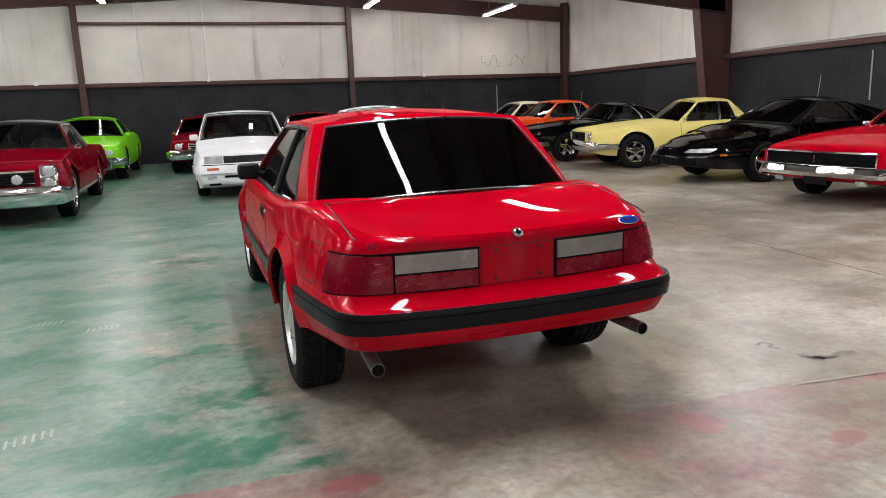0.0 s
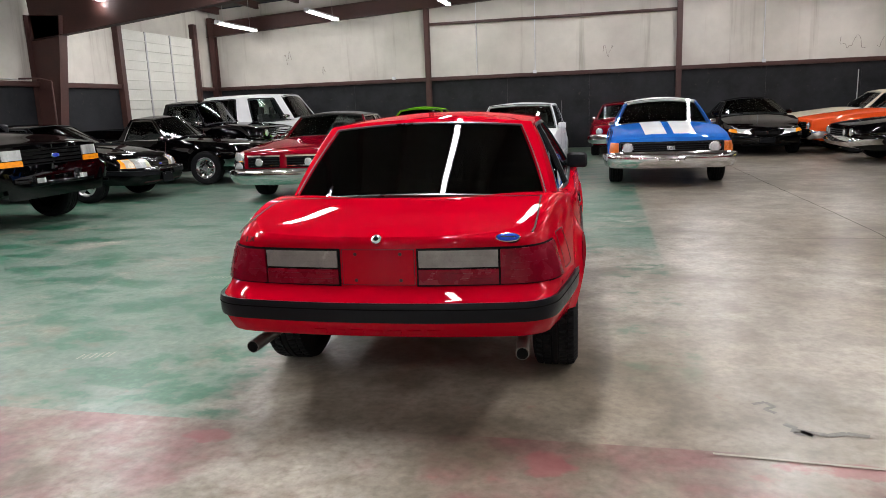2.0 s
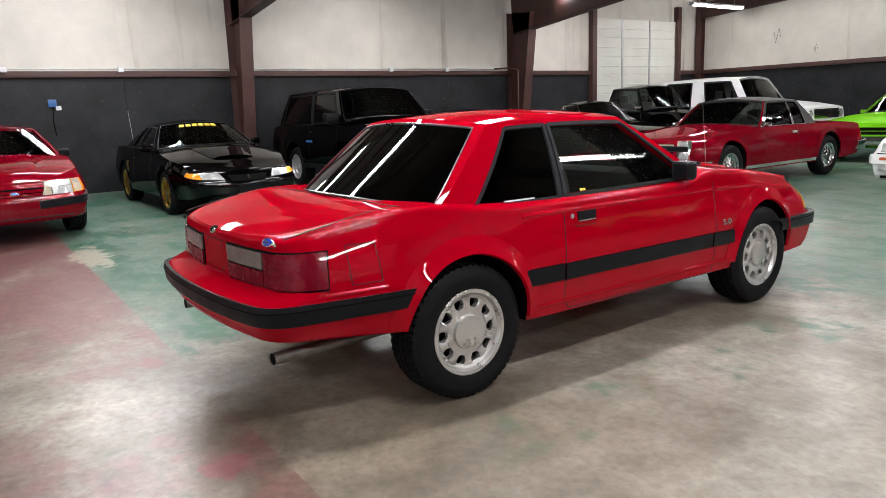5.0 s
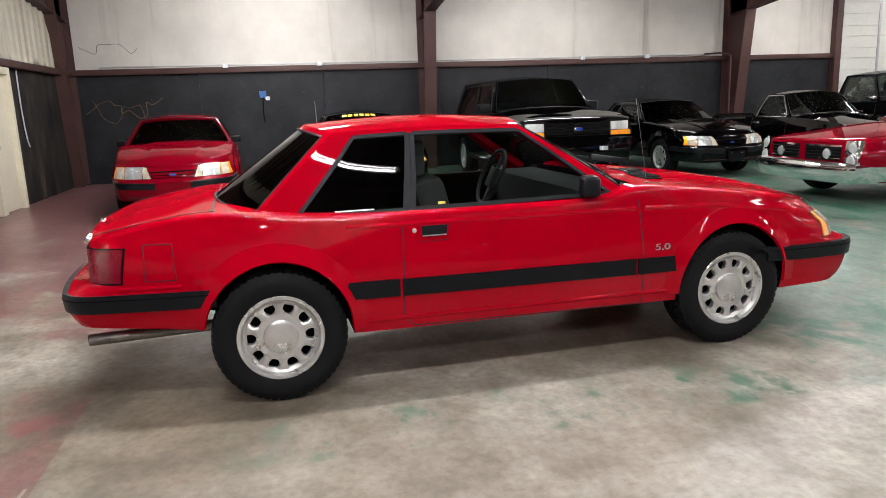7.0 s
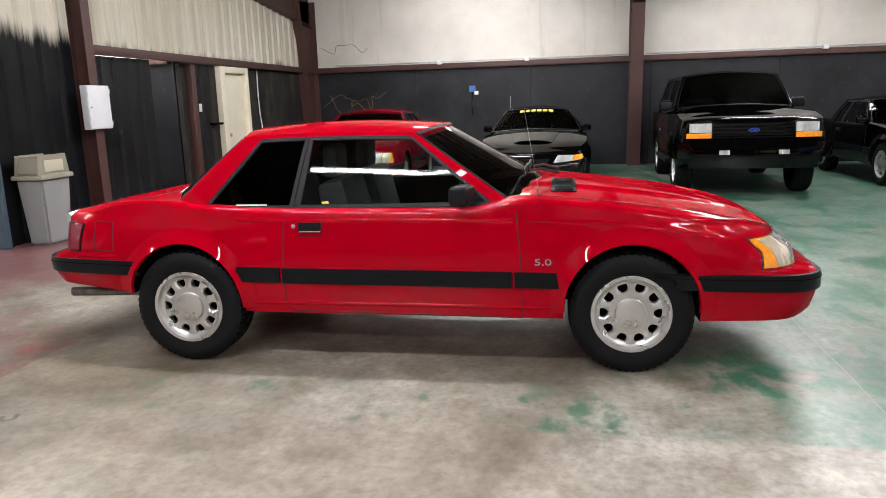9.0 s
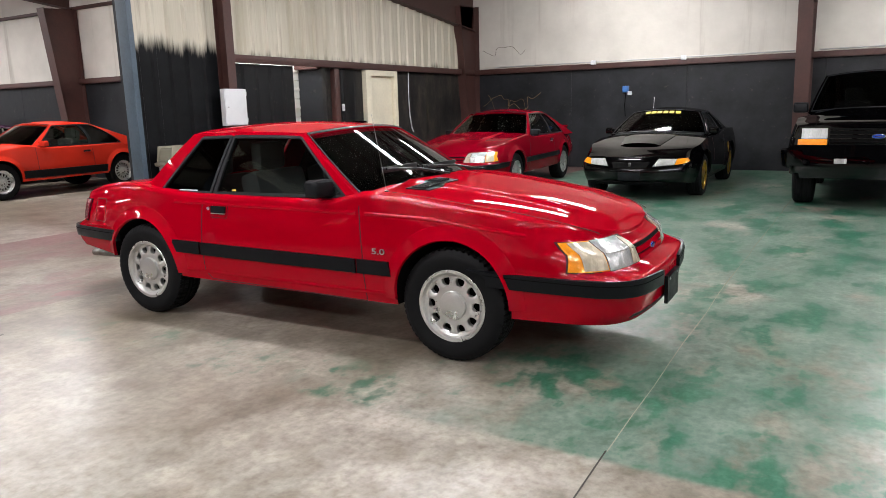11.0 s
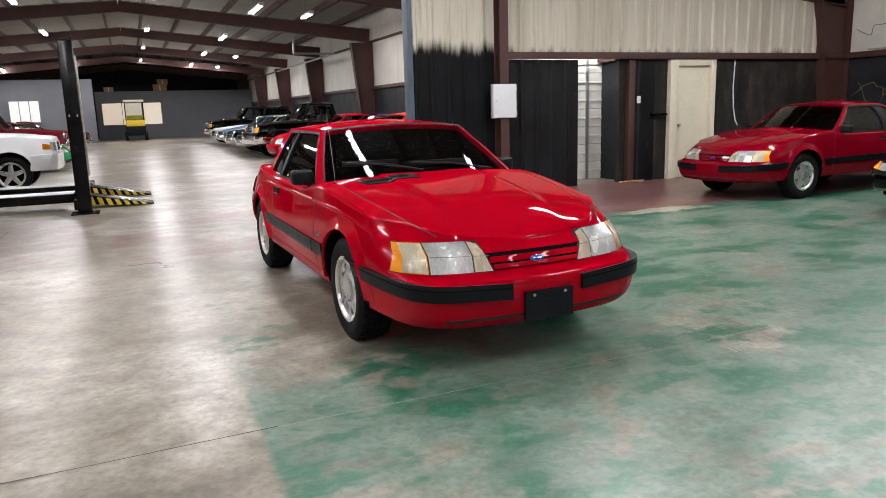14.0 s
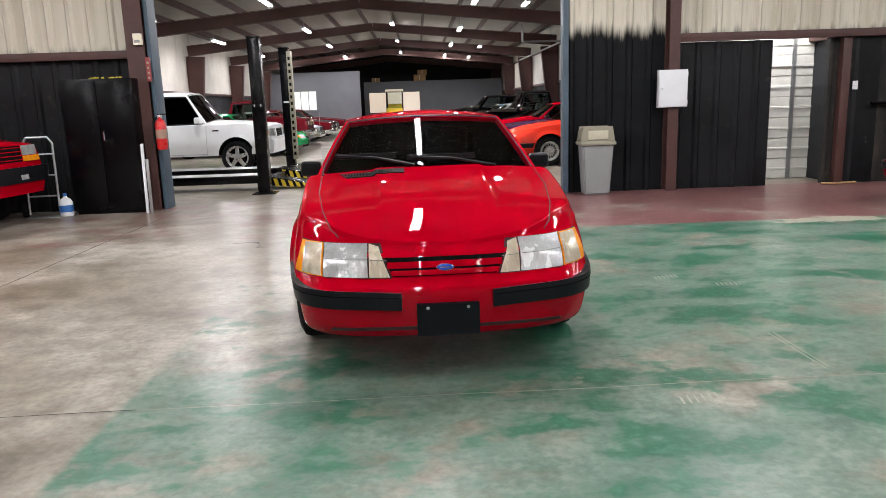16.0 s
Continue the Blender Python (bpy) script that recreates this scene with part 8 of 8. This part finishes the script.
sign = thing("safety_sign", pose(5.04, -0.215, 2.05), "narrow faded red and white safety sign, unreadable", "sign")
part("plate", box(-0.035, 0.035, -0.012, 0.004, -0.17, 0.17, 0.003), FADED_RED, sign)
for k in range(4):
    part("text_bar", box(-0.014, 0.014, 0.004, 0.006, 0.08 - 0.07 * k, 0.105 - 0.07 * k), BEIGE_PLASTIC, sign)
tst = thing("sensor_box", pose(5.14, -0.19, 2.47), "small cream plastic sensor box on the post", "sensor")
part("case", box(-0.06, 0.06, -0.04, 0.03, -0.08, 0.08, 0.01), CREAM_DOOR, tst)
part("grille", box(-0.04, 0.04, 0.03, 0.033, -0.05, -0.01, 0.001), GREY_PLASTIC, tst)

cab = thing("storage_cabinet", pose(5.72, -0.17, 0), "tall glossy black steel storage cabinet with two doors", "cabinet")
part("body", box(-0.5, 0.5, -0.24, 0.2, 0.04, 1.93, 0.008), BLACK_STEEL, cab)
for s in (-1, 1):
    d = part("door", box(min(0.004 * s, 0.492 * s), max(0.004 * s, 0.492 * s), 0.201, 0.221, 0.09, 1.9, 0.006), BLACK_STEEL, cab)
part("handle", pipe([(-0.06, 0.24, 1.06), (-0.06, 0.26, 1.08), (-0.06, 0.26, 1.18), (-0.06, 0.24, 1.2)], 0.011), CHROME, cab)
part("plinth", box(-0.48, 0.48, -0.22, 0.18, 0.0, 0.05, 0.004), BLACK_STEEL, cab)
clut = thing("loose_hardware", pose(5.72, -0.2, 1.93), "small brass fittings lying on the black cabinet", "hardware")
rng = random.Random(11)
for k in range(9):
    x, y = -0.3 + 0.06 * k + rng.uniform(-0.02, 0.02), rng.uniform(-0.1, 0.14)
    part("fitting", rod((x, y, 0.015), (x + 0.035, y + rng.uniform(-0.02, 0.02), 0.015), 0.014, 8), LOGO_YELLOW, clut)

jug = thing("plastic_jug", pose(6.34, 0.06, 0), "white plastic jug with a blue label on the floor", "jug")
part("body", lathe([(0.0, 0.0), (0.085, 0.0), (0.095, 0.02), (0.095, 0.19), (0.07, 0.24), (0.025, 0.27), (0.025, 0.3), (0.0, 0.3)], 24, "z"), WHITE_ENAMEL, jug)
part("label_band", lathe([(0.0955, 0.06), (0.0965, 0.06), (0.0965, 0.16), (0.0955, 0.16)], 24, "z"), BLUE_PLASTIC, jug)
part("cap", lathe([(0.0, 0.33), (0.028, 0.33), (0.03, 0.3), (0.03, 0.29)], 16, "z"), BLUE_PLASTIC, jug)

for x, h, lean, mt, lb in ((5.16, 1.0, 0.05, WHITE_ENAMEL, "white plastic strip leaning against the post"), (5.1, 0.78, 0.02, GALV, "short metal rail leaning against the post")):
    b = box(-0.02, 0.02, -0.012, 0.012, 0.0, h, 0.004)
    bmesh.ops.rotate(b, verts=b.verts, cent=(0, 0, 0), matrix=Matrix.Rotation(lean, 3, "X"))
    bmesh.ops.translate(b, verts=b.verts, vec=(x, 0.1, 0))
    tagged(part("leaning_strip", b, mt), lb, "strip")
truck = thing("hand_truck", pose(6.62, 0.12, 0, 0, 0, 10), "bright tubular hand truck standing behind the cabinet's side", "hand truck")
part("frame", pipe([(-0.2, 0, 0.05), (-0.2, -0.05, 1.05), (-0.14, -0.06, 1.14), (0.14, -0.06, 1.14), (0.2, -0.05, 1.05), (0.2, 0, 0.05)], 0.016), GALV, truck)
for z in (0.3, 0.6, 0.9):
    part("rung", rod((-0.2, -0.03, z), (0.2, -0.03, z), 0.012, 8), GALV, truck)
part("toe_plate", box(-0.22, 0.22, 0.0, 0.16, 0.0, 0.012, 0.003), GALV, truck)
for s in (-1, 1):
    part("wheel", rod((s * 0.24, -0.06, 0.1), (s * 0.29, -0.06, 0.1), 0.1, 20), RUBBER, truck)

sw = thing("light_switch", pose(-5.55, SW + 0.045, 1.5), "small white switch plate on the black door", "switch")
part("plate", box(-0.04, 0.04, 0.0, 0.012, -0.065, 0.065, 0.003), WHITE_ENAMEL, sw)
part("toggle", box(-0.006, 0.006, 0.012, 0.024, -0.012, 0.012, 0.002), WHITE_ENAMEL, sw)
shelf = thing("wall_shelf", pose(-6.0, SW + 0.06, 1.22), "black ledge on the scuffed black door", "ledge")
part("board", box(-0.17, 0.2, 0.0, 0.06, -0.02, 0.02, 0.004), BLACK_STEEL, shelf)
cable = part("wall_cable", pipe([(-7.86, SW + 0.03, 2.2), (-7.84, SW + 0.03, 1.7), (-7.87, SW + 0.03, 1.3), (-7.93, SW + 0.03, 1.05), (-8.0, SW + 0.03, 0.95)], 0.012), WHITE_ENAMEL)
tagged(cable, "white cable hanging down the black wall", "cable")
tagged(part("debris", pipe([(-5.05, -0.3, 0.02), (-5.3, -0.28, 0.02), (-5.42, -0.33, 0.02), (-5.6, -0.3, 0.02)], 0.018), CARD), "pale scraps along the foot of the door", "debris")

# ---- services on the walls ----
def conduit(points, r, label, mt=GALV):
    tagged(part("conduit", pipe(points, r), mt), label, "conduit")


conduit([(XW + 0.13, 0.2, 2.37), (XW + 0.13, 6.8, 2.37)], 0.013, "thin pale conduit along the wall rail")
conduit([(XW + 0.13, 7.2, 2.37), (XW + 0.13, 14.2, 2.37)], 0.013, "thin pale conduit along the wall rail")
conduit([(XW + 0.2, 13.9, 2.38), (XW + 0.5, 14.2, 2.38), (XW + 0.75, 14.25, 2.3), (XW + 0.75, 14.25, 0.0)], 0.02, "painted conduit running down beside the column", STEEL)
for y in (2.68, 4.65, 10.75, 12.4):
    jb = thing("junction_box", pose(XW + 0.15, y, 2.36), "small white junction box on the wall rail", "junction box", "junction boxes")
    part("case", box(-0.03, 0.05, -0.05, 0.05, -0.045, 0.045, 0.006), WHITE_ENAMEL, jb)
    part("cover", box(0.05, 0.055, -0.045, 0.045, -0.04, 0.04, 0.002), WHITE_ENAMEL, jb)
for x in (-1.7, 0.12, 6.7):
    conduit([(x, YN - 0.14, 2.37), (x, YN - 0.03, 2.5), (x, YN - 0.03, roof_z(x) + 0.2)], 0.014, "thin vertical conduit on the pale wall", WHITE_ENAMEL)
for x in (9.25,):
    conduit([(x, YN - 0.02, 0.9), (x, YN - 0.02, 2.0)], 0.015, "short vertical pipe on the black wall")
for x in (-4.4, 0.12, 6.7):
    jb = thing("junction_box", pose(x, YN - 0.15, 2.36, 0, 0, -90), "small white junction box on the wall rail", "junction box", "junction boxes")
    part("case", box(-0.03, 0.05, -0.05, 0.05, -0.045, 0.045, 0.006), WHITE_ENAMEL, jb)
    part("cover", box(0.05, 0.055, -0.045, 0.045, -0.04, 0.04, 0.002), WHITE_ENAMEL, jb)
conduit([(XE - 0.13, 0.3, 2.37), (XE - 0.13, 6.0, 2.4), (XE - 0.13, 14.0, 2.36)], 0.012, "thin pale cable along the wall rail")
conduit([(XE - 0.03, 10.6, 1.2), (XE - 0.03, 10.6, 2.1)], 0.014, "short vertical pipe on the black wall")
th = thing("wall_thermostat", pose(XW + 0.03, 3.42, 1.7), "small blue and white device on the black wall", "thermostat")
part("case", box(0, 0.05, -0.09, 0.05, -0.02, 0.12, 0.01), BLUE_PLASTIC, th)
part("cover", box(0.02, 0.06, 0.03, 0.12, -0.08, 0.0, 0.01), WHITE_ENAMEL, th)
part("cable", pipe([(0.02, -0.02, -0.02), (0.02, -0.04, -0.3), (0.02, -0.02, -0.55)], 0.008), BLACK_STEEL, th)


def scrawl(name, x, y0, z0, w, h, n, r, mt, label, seed, north=False):
    """A loose wire lying on a wall."""
    g = random.Random(seed)
    pts = []
    for k in range(n):
        t = k / (n - 1)
        a, b = y0 + w * t + g.uniform(-0.06, 0.06) * w, z0 + h * math.sin(t * 9 + seed) * 0.5 + g.uniform(-0.3, 0.3) * h
        pts.append((a, x, b) if north else (x, a, b))
    fine = []
    for k in range(n - 1):
        p = [Vector(pts[min(max(k + j, 0), n - 1)]) for j in (-1, 0, 1, 2)]
        for i in range(5):
            t = i / 5
            fine.append(tuple(0.5 * (2 * p[1] + (p[2] - p[0]) * t + (2 * p[0] - 5 * p[1] + 4 * p[2] - p[3]) * t * t + (3 * p[1] - p[0] - 3 * p[2] + p[3]) * t ** 3)))
    tagged(part(name, pipe(fine, r * 0.7, 5), mt), label, "wire")


DARK_WIRE = surface("dark_wire", (0.09, 0.075, 0.06), 0.7)
RUST_WIRE = surface("old_glue", (0.16, 0.11, 0.05), 0.8)
scrawl("loose_wire", XW + 0.012, -0.15, 2.78, 1.1, 0.18, 9, 0.007, DARK_WIRE, "dark curled wire on the pale liner", 3)
scrawl("glue_trail", XW + 0.025, -0.2, 1.55, 1.5, 0.3, 16, 0.008, RUST_WIRE, "brown dried glue trails on the black wall", 5)
scrawl("glue_trail", XW + 0.025, 0.0, 1.45, 1.1, 0.35, 12, 0.006, RUST_WIRE, "brown dried glue trails on the black wall", 8)
for x0, z0, w, h, sd in ((8.7, 2.75, 0.7, 0.25, 2), (9.7, 2.85, 0.6, 0.35, 4), (2.15, 2.85, 0.3, 0.3, 6), (-8.2, 3.2, 0.25, 0.3, 7), (-6.9, 2.75, 0.12, 0.2, 9)):
    scrawl("liner_tear", YN - 0.008, x0, z0, w, h, 12, 0.006, DARK_WIRE, "dark torn line in the pale liner", sd, True)


# ---- marks on the floor ----
def floor_mark(points, w, mt, label, name="floor_mark"):
    bm = bmesh.new()
    for (x0, y0), (x1, y1) in zip(points[:-1], points[1:]):
        d = Vector((x1 - x0, y1 - y0, 0))
        n = Vector((-d.y, d.x, 0)).normalized() * w / 2
        vs = [bm.verts.new((x + s * n.x, y + s * n.y, 0.0035)) for x, y, s in ((x0, y0, 1), (x0, y0, -1), (x1, y1, -1), (x1, y1, 1))]
        bm.faces.new(vs)
    ob = part(name, bm, mt)
    tagged(ob, label, kind="structure")


TAR = surface("tar_mark", (0.16, 0.155, 0.14), 0.7, 0, 0.4, 30)
floor_mark([(2.84, 3.14), (2.9, 3.17), (2.93, 3.12), (2.88, 3.09), (2.92, 3.05)], 0.022, TAR, "small dark squiggle on the concrete")
floor_mark([(2.93, 2.94), (2.97, 2.9), (2.95, 2.86), (3.02, 2.84), (2.98, 2.88), (3.08, 2.85), (3.16, 2.88), (3.24, 2.86)], 0.03, TAR, "dark tar mark on the concrete")
PALE = surface("pale_print", (0.33, 0.33, 0.28), 0.6, 0, 0.3, 20)
for x, y, a in ((-0.12, 7.44, 8), (-1.15, 5.38, 5), (-0.84, 3.39, 20), (-0.76, 5.1, 12)):
    for k in range(6):
        c, s = math.cos(radians(a)), math.sin(radians(a))
        u = -0.09 + 0.036 * k
        floor_mark([(x + u * c - 0.045 * -s, y + u * s - 0.045 * c), (x + (u + 0.02) * c - s * 0.045, y + (u + 0.02) * s + 0.045 * c)], 0.012, PALE, "pale worn tread print in the floor paint")
floor_mark([(-0.874, 6.547), (-0.890, 7.142)], 0.006, PALE, "pale scratch in the floor paint")
floor_mark([(-0.908, 6.541), (-0.918, 7.121)], 0.006, PALE, "pale scratch in the floor paint")


# ---- the far hall ----
def partition(name, x0, x1, y, h, window, glow_mat, label):
    ob = structure(name, box(x0, x1, y - 0.15, y, 0, h, 0.01), GREY_PAINT, label)
    wx0, wx1, wz0, wz1 = window
    part("window_frame", box(wx0 - 0.06, wx1 + 0.06, y, y + 0.04, wz0 - 0.06, wz1 + 0.06, 0.006), GREY_PAINT, ob)
    n = 3
    for k in range(n):
        a, b = wx0 + (wx1 - wx0) * k / n, wx0 + (wx1 - wx0) * (k + 1) / n
        part("pane", box(a + 0.02, b - 0.02, y + 0.041, y + 0.05, wz0, wz1), glow_mat, ob)
    return ob


LIT_WARM = glow("lit_window_warm", (1.0, 0.78, 0.55), 0.5)
LIT_GREEN = glow("lit_window_green", (0.62, 0.85, 0.6), 0.12)
partition("wall_partition", -5.3, 5.1, -44.5, 3.25, (0.95, 4.75, 1.0, 2.45), LIT_WARM, "grey partition with a warmly lit office window")
partition("wall_partition_2", 5.0, H2E, -39.5, 3.85, (8.0, 9.6, 1.35, 2.6), LIT_GREEN, "tall grey partition with a pale lit window")
for x, y, z, w, h in ((0.9, -44.7, 3.25, 0.9, 0.45), (0.7, -44.75, 3.7, 0.7, 0.35), (4.2, -44.7, 3.25, 0.6, 0.3)):
    b = tagged(part("cardboard_box", box(x - w / 2, x + w / 2, y - 0.4, y + 0.1, z, z + h, 0.008), CARD), "brown cardboard box stored on the partition", "box", "stored boxes")
    part("tape", box(x - 0.03, x + 0.03, y + 0.1, y + 0.103, z + 0.02, z + h - 0.02), CREAM_DOOR, b)

cart = thing("utility_cart", pose(2.75, -41.5, 0, 0, 0, 90), "roofed utility cart with a yellow canopy and dark body", "utility cart")
part("canopy", box(-0.9, 0.7, -0.62, 0.62, 2.45, 2.6, 0.05), CREAM_DOOR, cart)
for x in (-0.8, 0.6):
    for y in (-0.55, 0.55):
        part("post", rod((x, y, 0.8), (x, y, 2.48), 0.03, 8), TRIM, cart)
part("body", box(-1.1, 1.0, -0.6, 0.6, 0.3, 0.95, 0.08), TRIM, cart)
part("cowl", box(0.6, 1.05, -0.58, 0.58, 0.9, 1.3, 0.08), STRIPE_YELLOW, cart)
part("seat_back", box(-0.55, -0.4, -0.5, 0.5, 0.95, 1.6, 0.05), STRIPE_YELLOW, cart)
part("windscreen", box(0.58, 0.6, -0.52, 0.52, 1.3, 2.4), GLASS, cart)
for x in (-0.75, 0.75):
    for y in (-0.6, 0.6):
        part("wheel", rod((x, y - 0.09, 0.27), (x, y + 0.09, 0.27), 0.27, 24), RUBBER, cart)

# four-post lift
lift = thing("car_lift", pose(0, 0, 0), "black four-post car lift with striped ramps, lowered", "car lift")


def lift_post(x, y, h, face):
    p = part("post", box(x - 0.1, x + 0.1, y - 0.1, y + 0.1, 0.012, h, 0.006), BLACK_STEEL, lift)
    part("base_plate", box(x - 0.2, x + 0.2, y - 0.2, y + 0.2, 0.0, 0.014, 0.003), BLACK_STEEL, p)
    part("cap", box(x - 0.11, x + 0.11, y - 0.11, y + 0.11, h, h + 0.03, 0.006), BLACK_STEEL, p)
    part("sticker", box(x - 0.06, x + 0.06, y + 0.1, y + 0.103, h * 0.57, h * 0.57 + 0.035), WHITE_ENAMEL, p)
    part("lock_rail", box(x - 0.05 + 0.12 * face, x + 0.05 + 0.12 * face, y - 0.05, y + 0.104, 0.3, h - 0.05, 0.003), BEIGE_PLASTIC if face else BLACK_STEEL, p)
    if face:
        for k in range(16):
            part("slot", box(x - 0.025 + 0.12 * face, x + 0.025 + 0.12 * face, y + 0.104, y + 0.107, 0.4 + 0.14 * k, 0.47 + 0.14 * k), WELL, p)


lift_post(3.86, -1.9, 2.6, 0)
lift_post(4.12, -6.1, 2.75, -1)
lift_post(9.4, -1.9, 2.6, 0)
lift_post(9.4, -6.1, 2.6, 0)
for x in (3.95, 9.35):
    part("cross_beam", box(x - 0.07, x + 0.07, -6.0, -2.0, 0.05, 0.2, 0.008), BLACK_STEEL, lift)
for y in (-2.75, -4.35):
    rw = part("runway", box(4.03, 9.27, y - 0.27, y + 0.27, 0.12, 0.26, 0.01), BLACK_STEEL, lift)
    part("deck_plate", box(4.05, 9.25, y - 0.25, y + 0.25, 0.261, 0.268, 0.002), GALV, rw)
    rp = part("ramp", extrude_poly([(4.02, 0.26), (4.02, 0.08), (2.85, 0.0), (2.85, 0.02)], 0.5), BLACK_STEEL, lift)
    for v in rp.data.vertices:
        v.co.y += y - 0.25
    for k in range(8):
        a0 = 2.95 + 0.13 * k
        z = lambda a: 0.02 + (a - 2.85) / 1.17 * 0.24
        st = bmesh.new()
        zz0, zz1 = z(a0), z(a0 + 0.07)
        vs = [st.verts.new(c) for c in ((a0, y + 0.252, zz0 * 0.25), (a0 + 0.07, y + 0.252, zz1 * 0.25), (a0 + 0.11, y + 0.252, z(a0 + 0.11) * 0.92), (a0 + 0.04, y + 0.252, z(a0 + 0.04) * 0.92))]
        st.faces.new(vs)
        ex = bmesh.ops.extrude_face_region(st, geom=list(st.faces))
        bmesh.ops.translate(st, verts=[g for g in ex["geom"] if isinstance(g, bmesh.types.BMVert)], vec=(0, 0.003, 0))
        part("warning_stripe", st, STRIPE_YELLOW, rp)
# pipes and a camera in the far hall
conduit([(-3.0, -18.0, 4.35), (-3.0, -18.0, 3.7), (-4.6, -18.0, 3.7), (-4.6, -30.0, 3.7)], 0.04, "grey pipe hung under the roof", GALV)
fan = thing("wall_fan", pose(H2E - 0.45, -7.4, 3.3, 0, 0, 180), "dark round wall fan on a bracket", "fan")
part("bracket", box(-0.46, 0.0, -0.03, 0.03, -0.03, 0.03, 0.004), BLACK_STEEL, fan)
part("cage", lathe([(0.02, 0.0), (0.3, 0.03), (0.32, 0.08), (0.3, 0.13), (0.02, 0.16)], 28), BLACK_STEEL, fan)
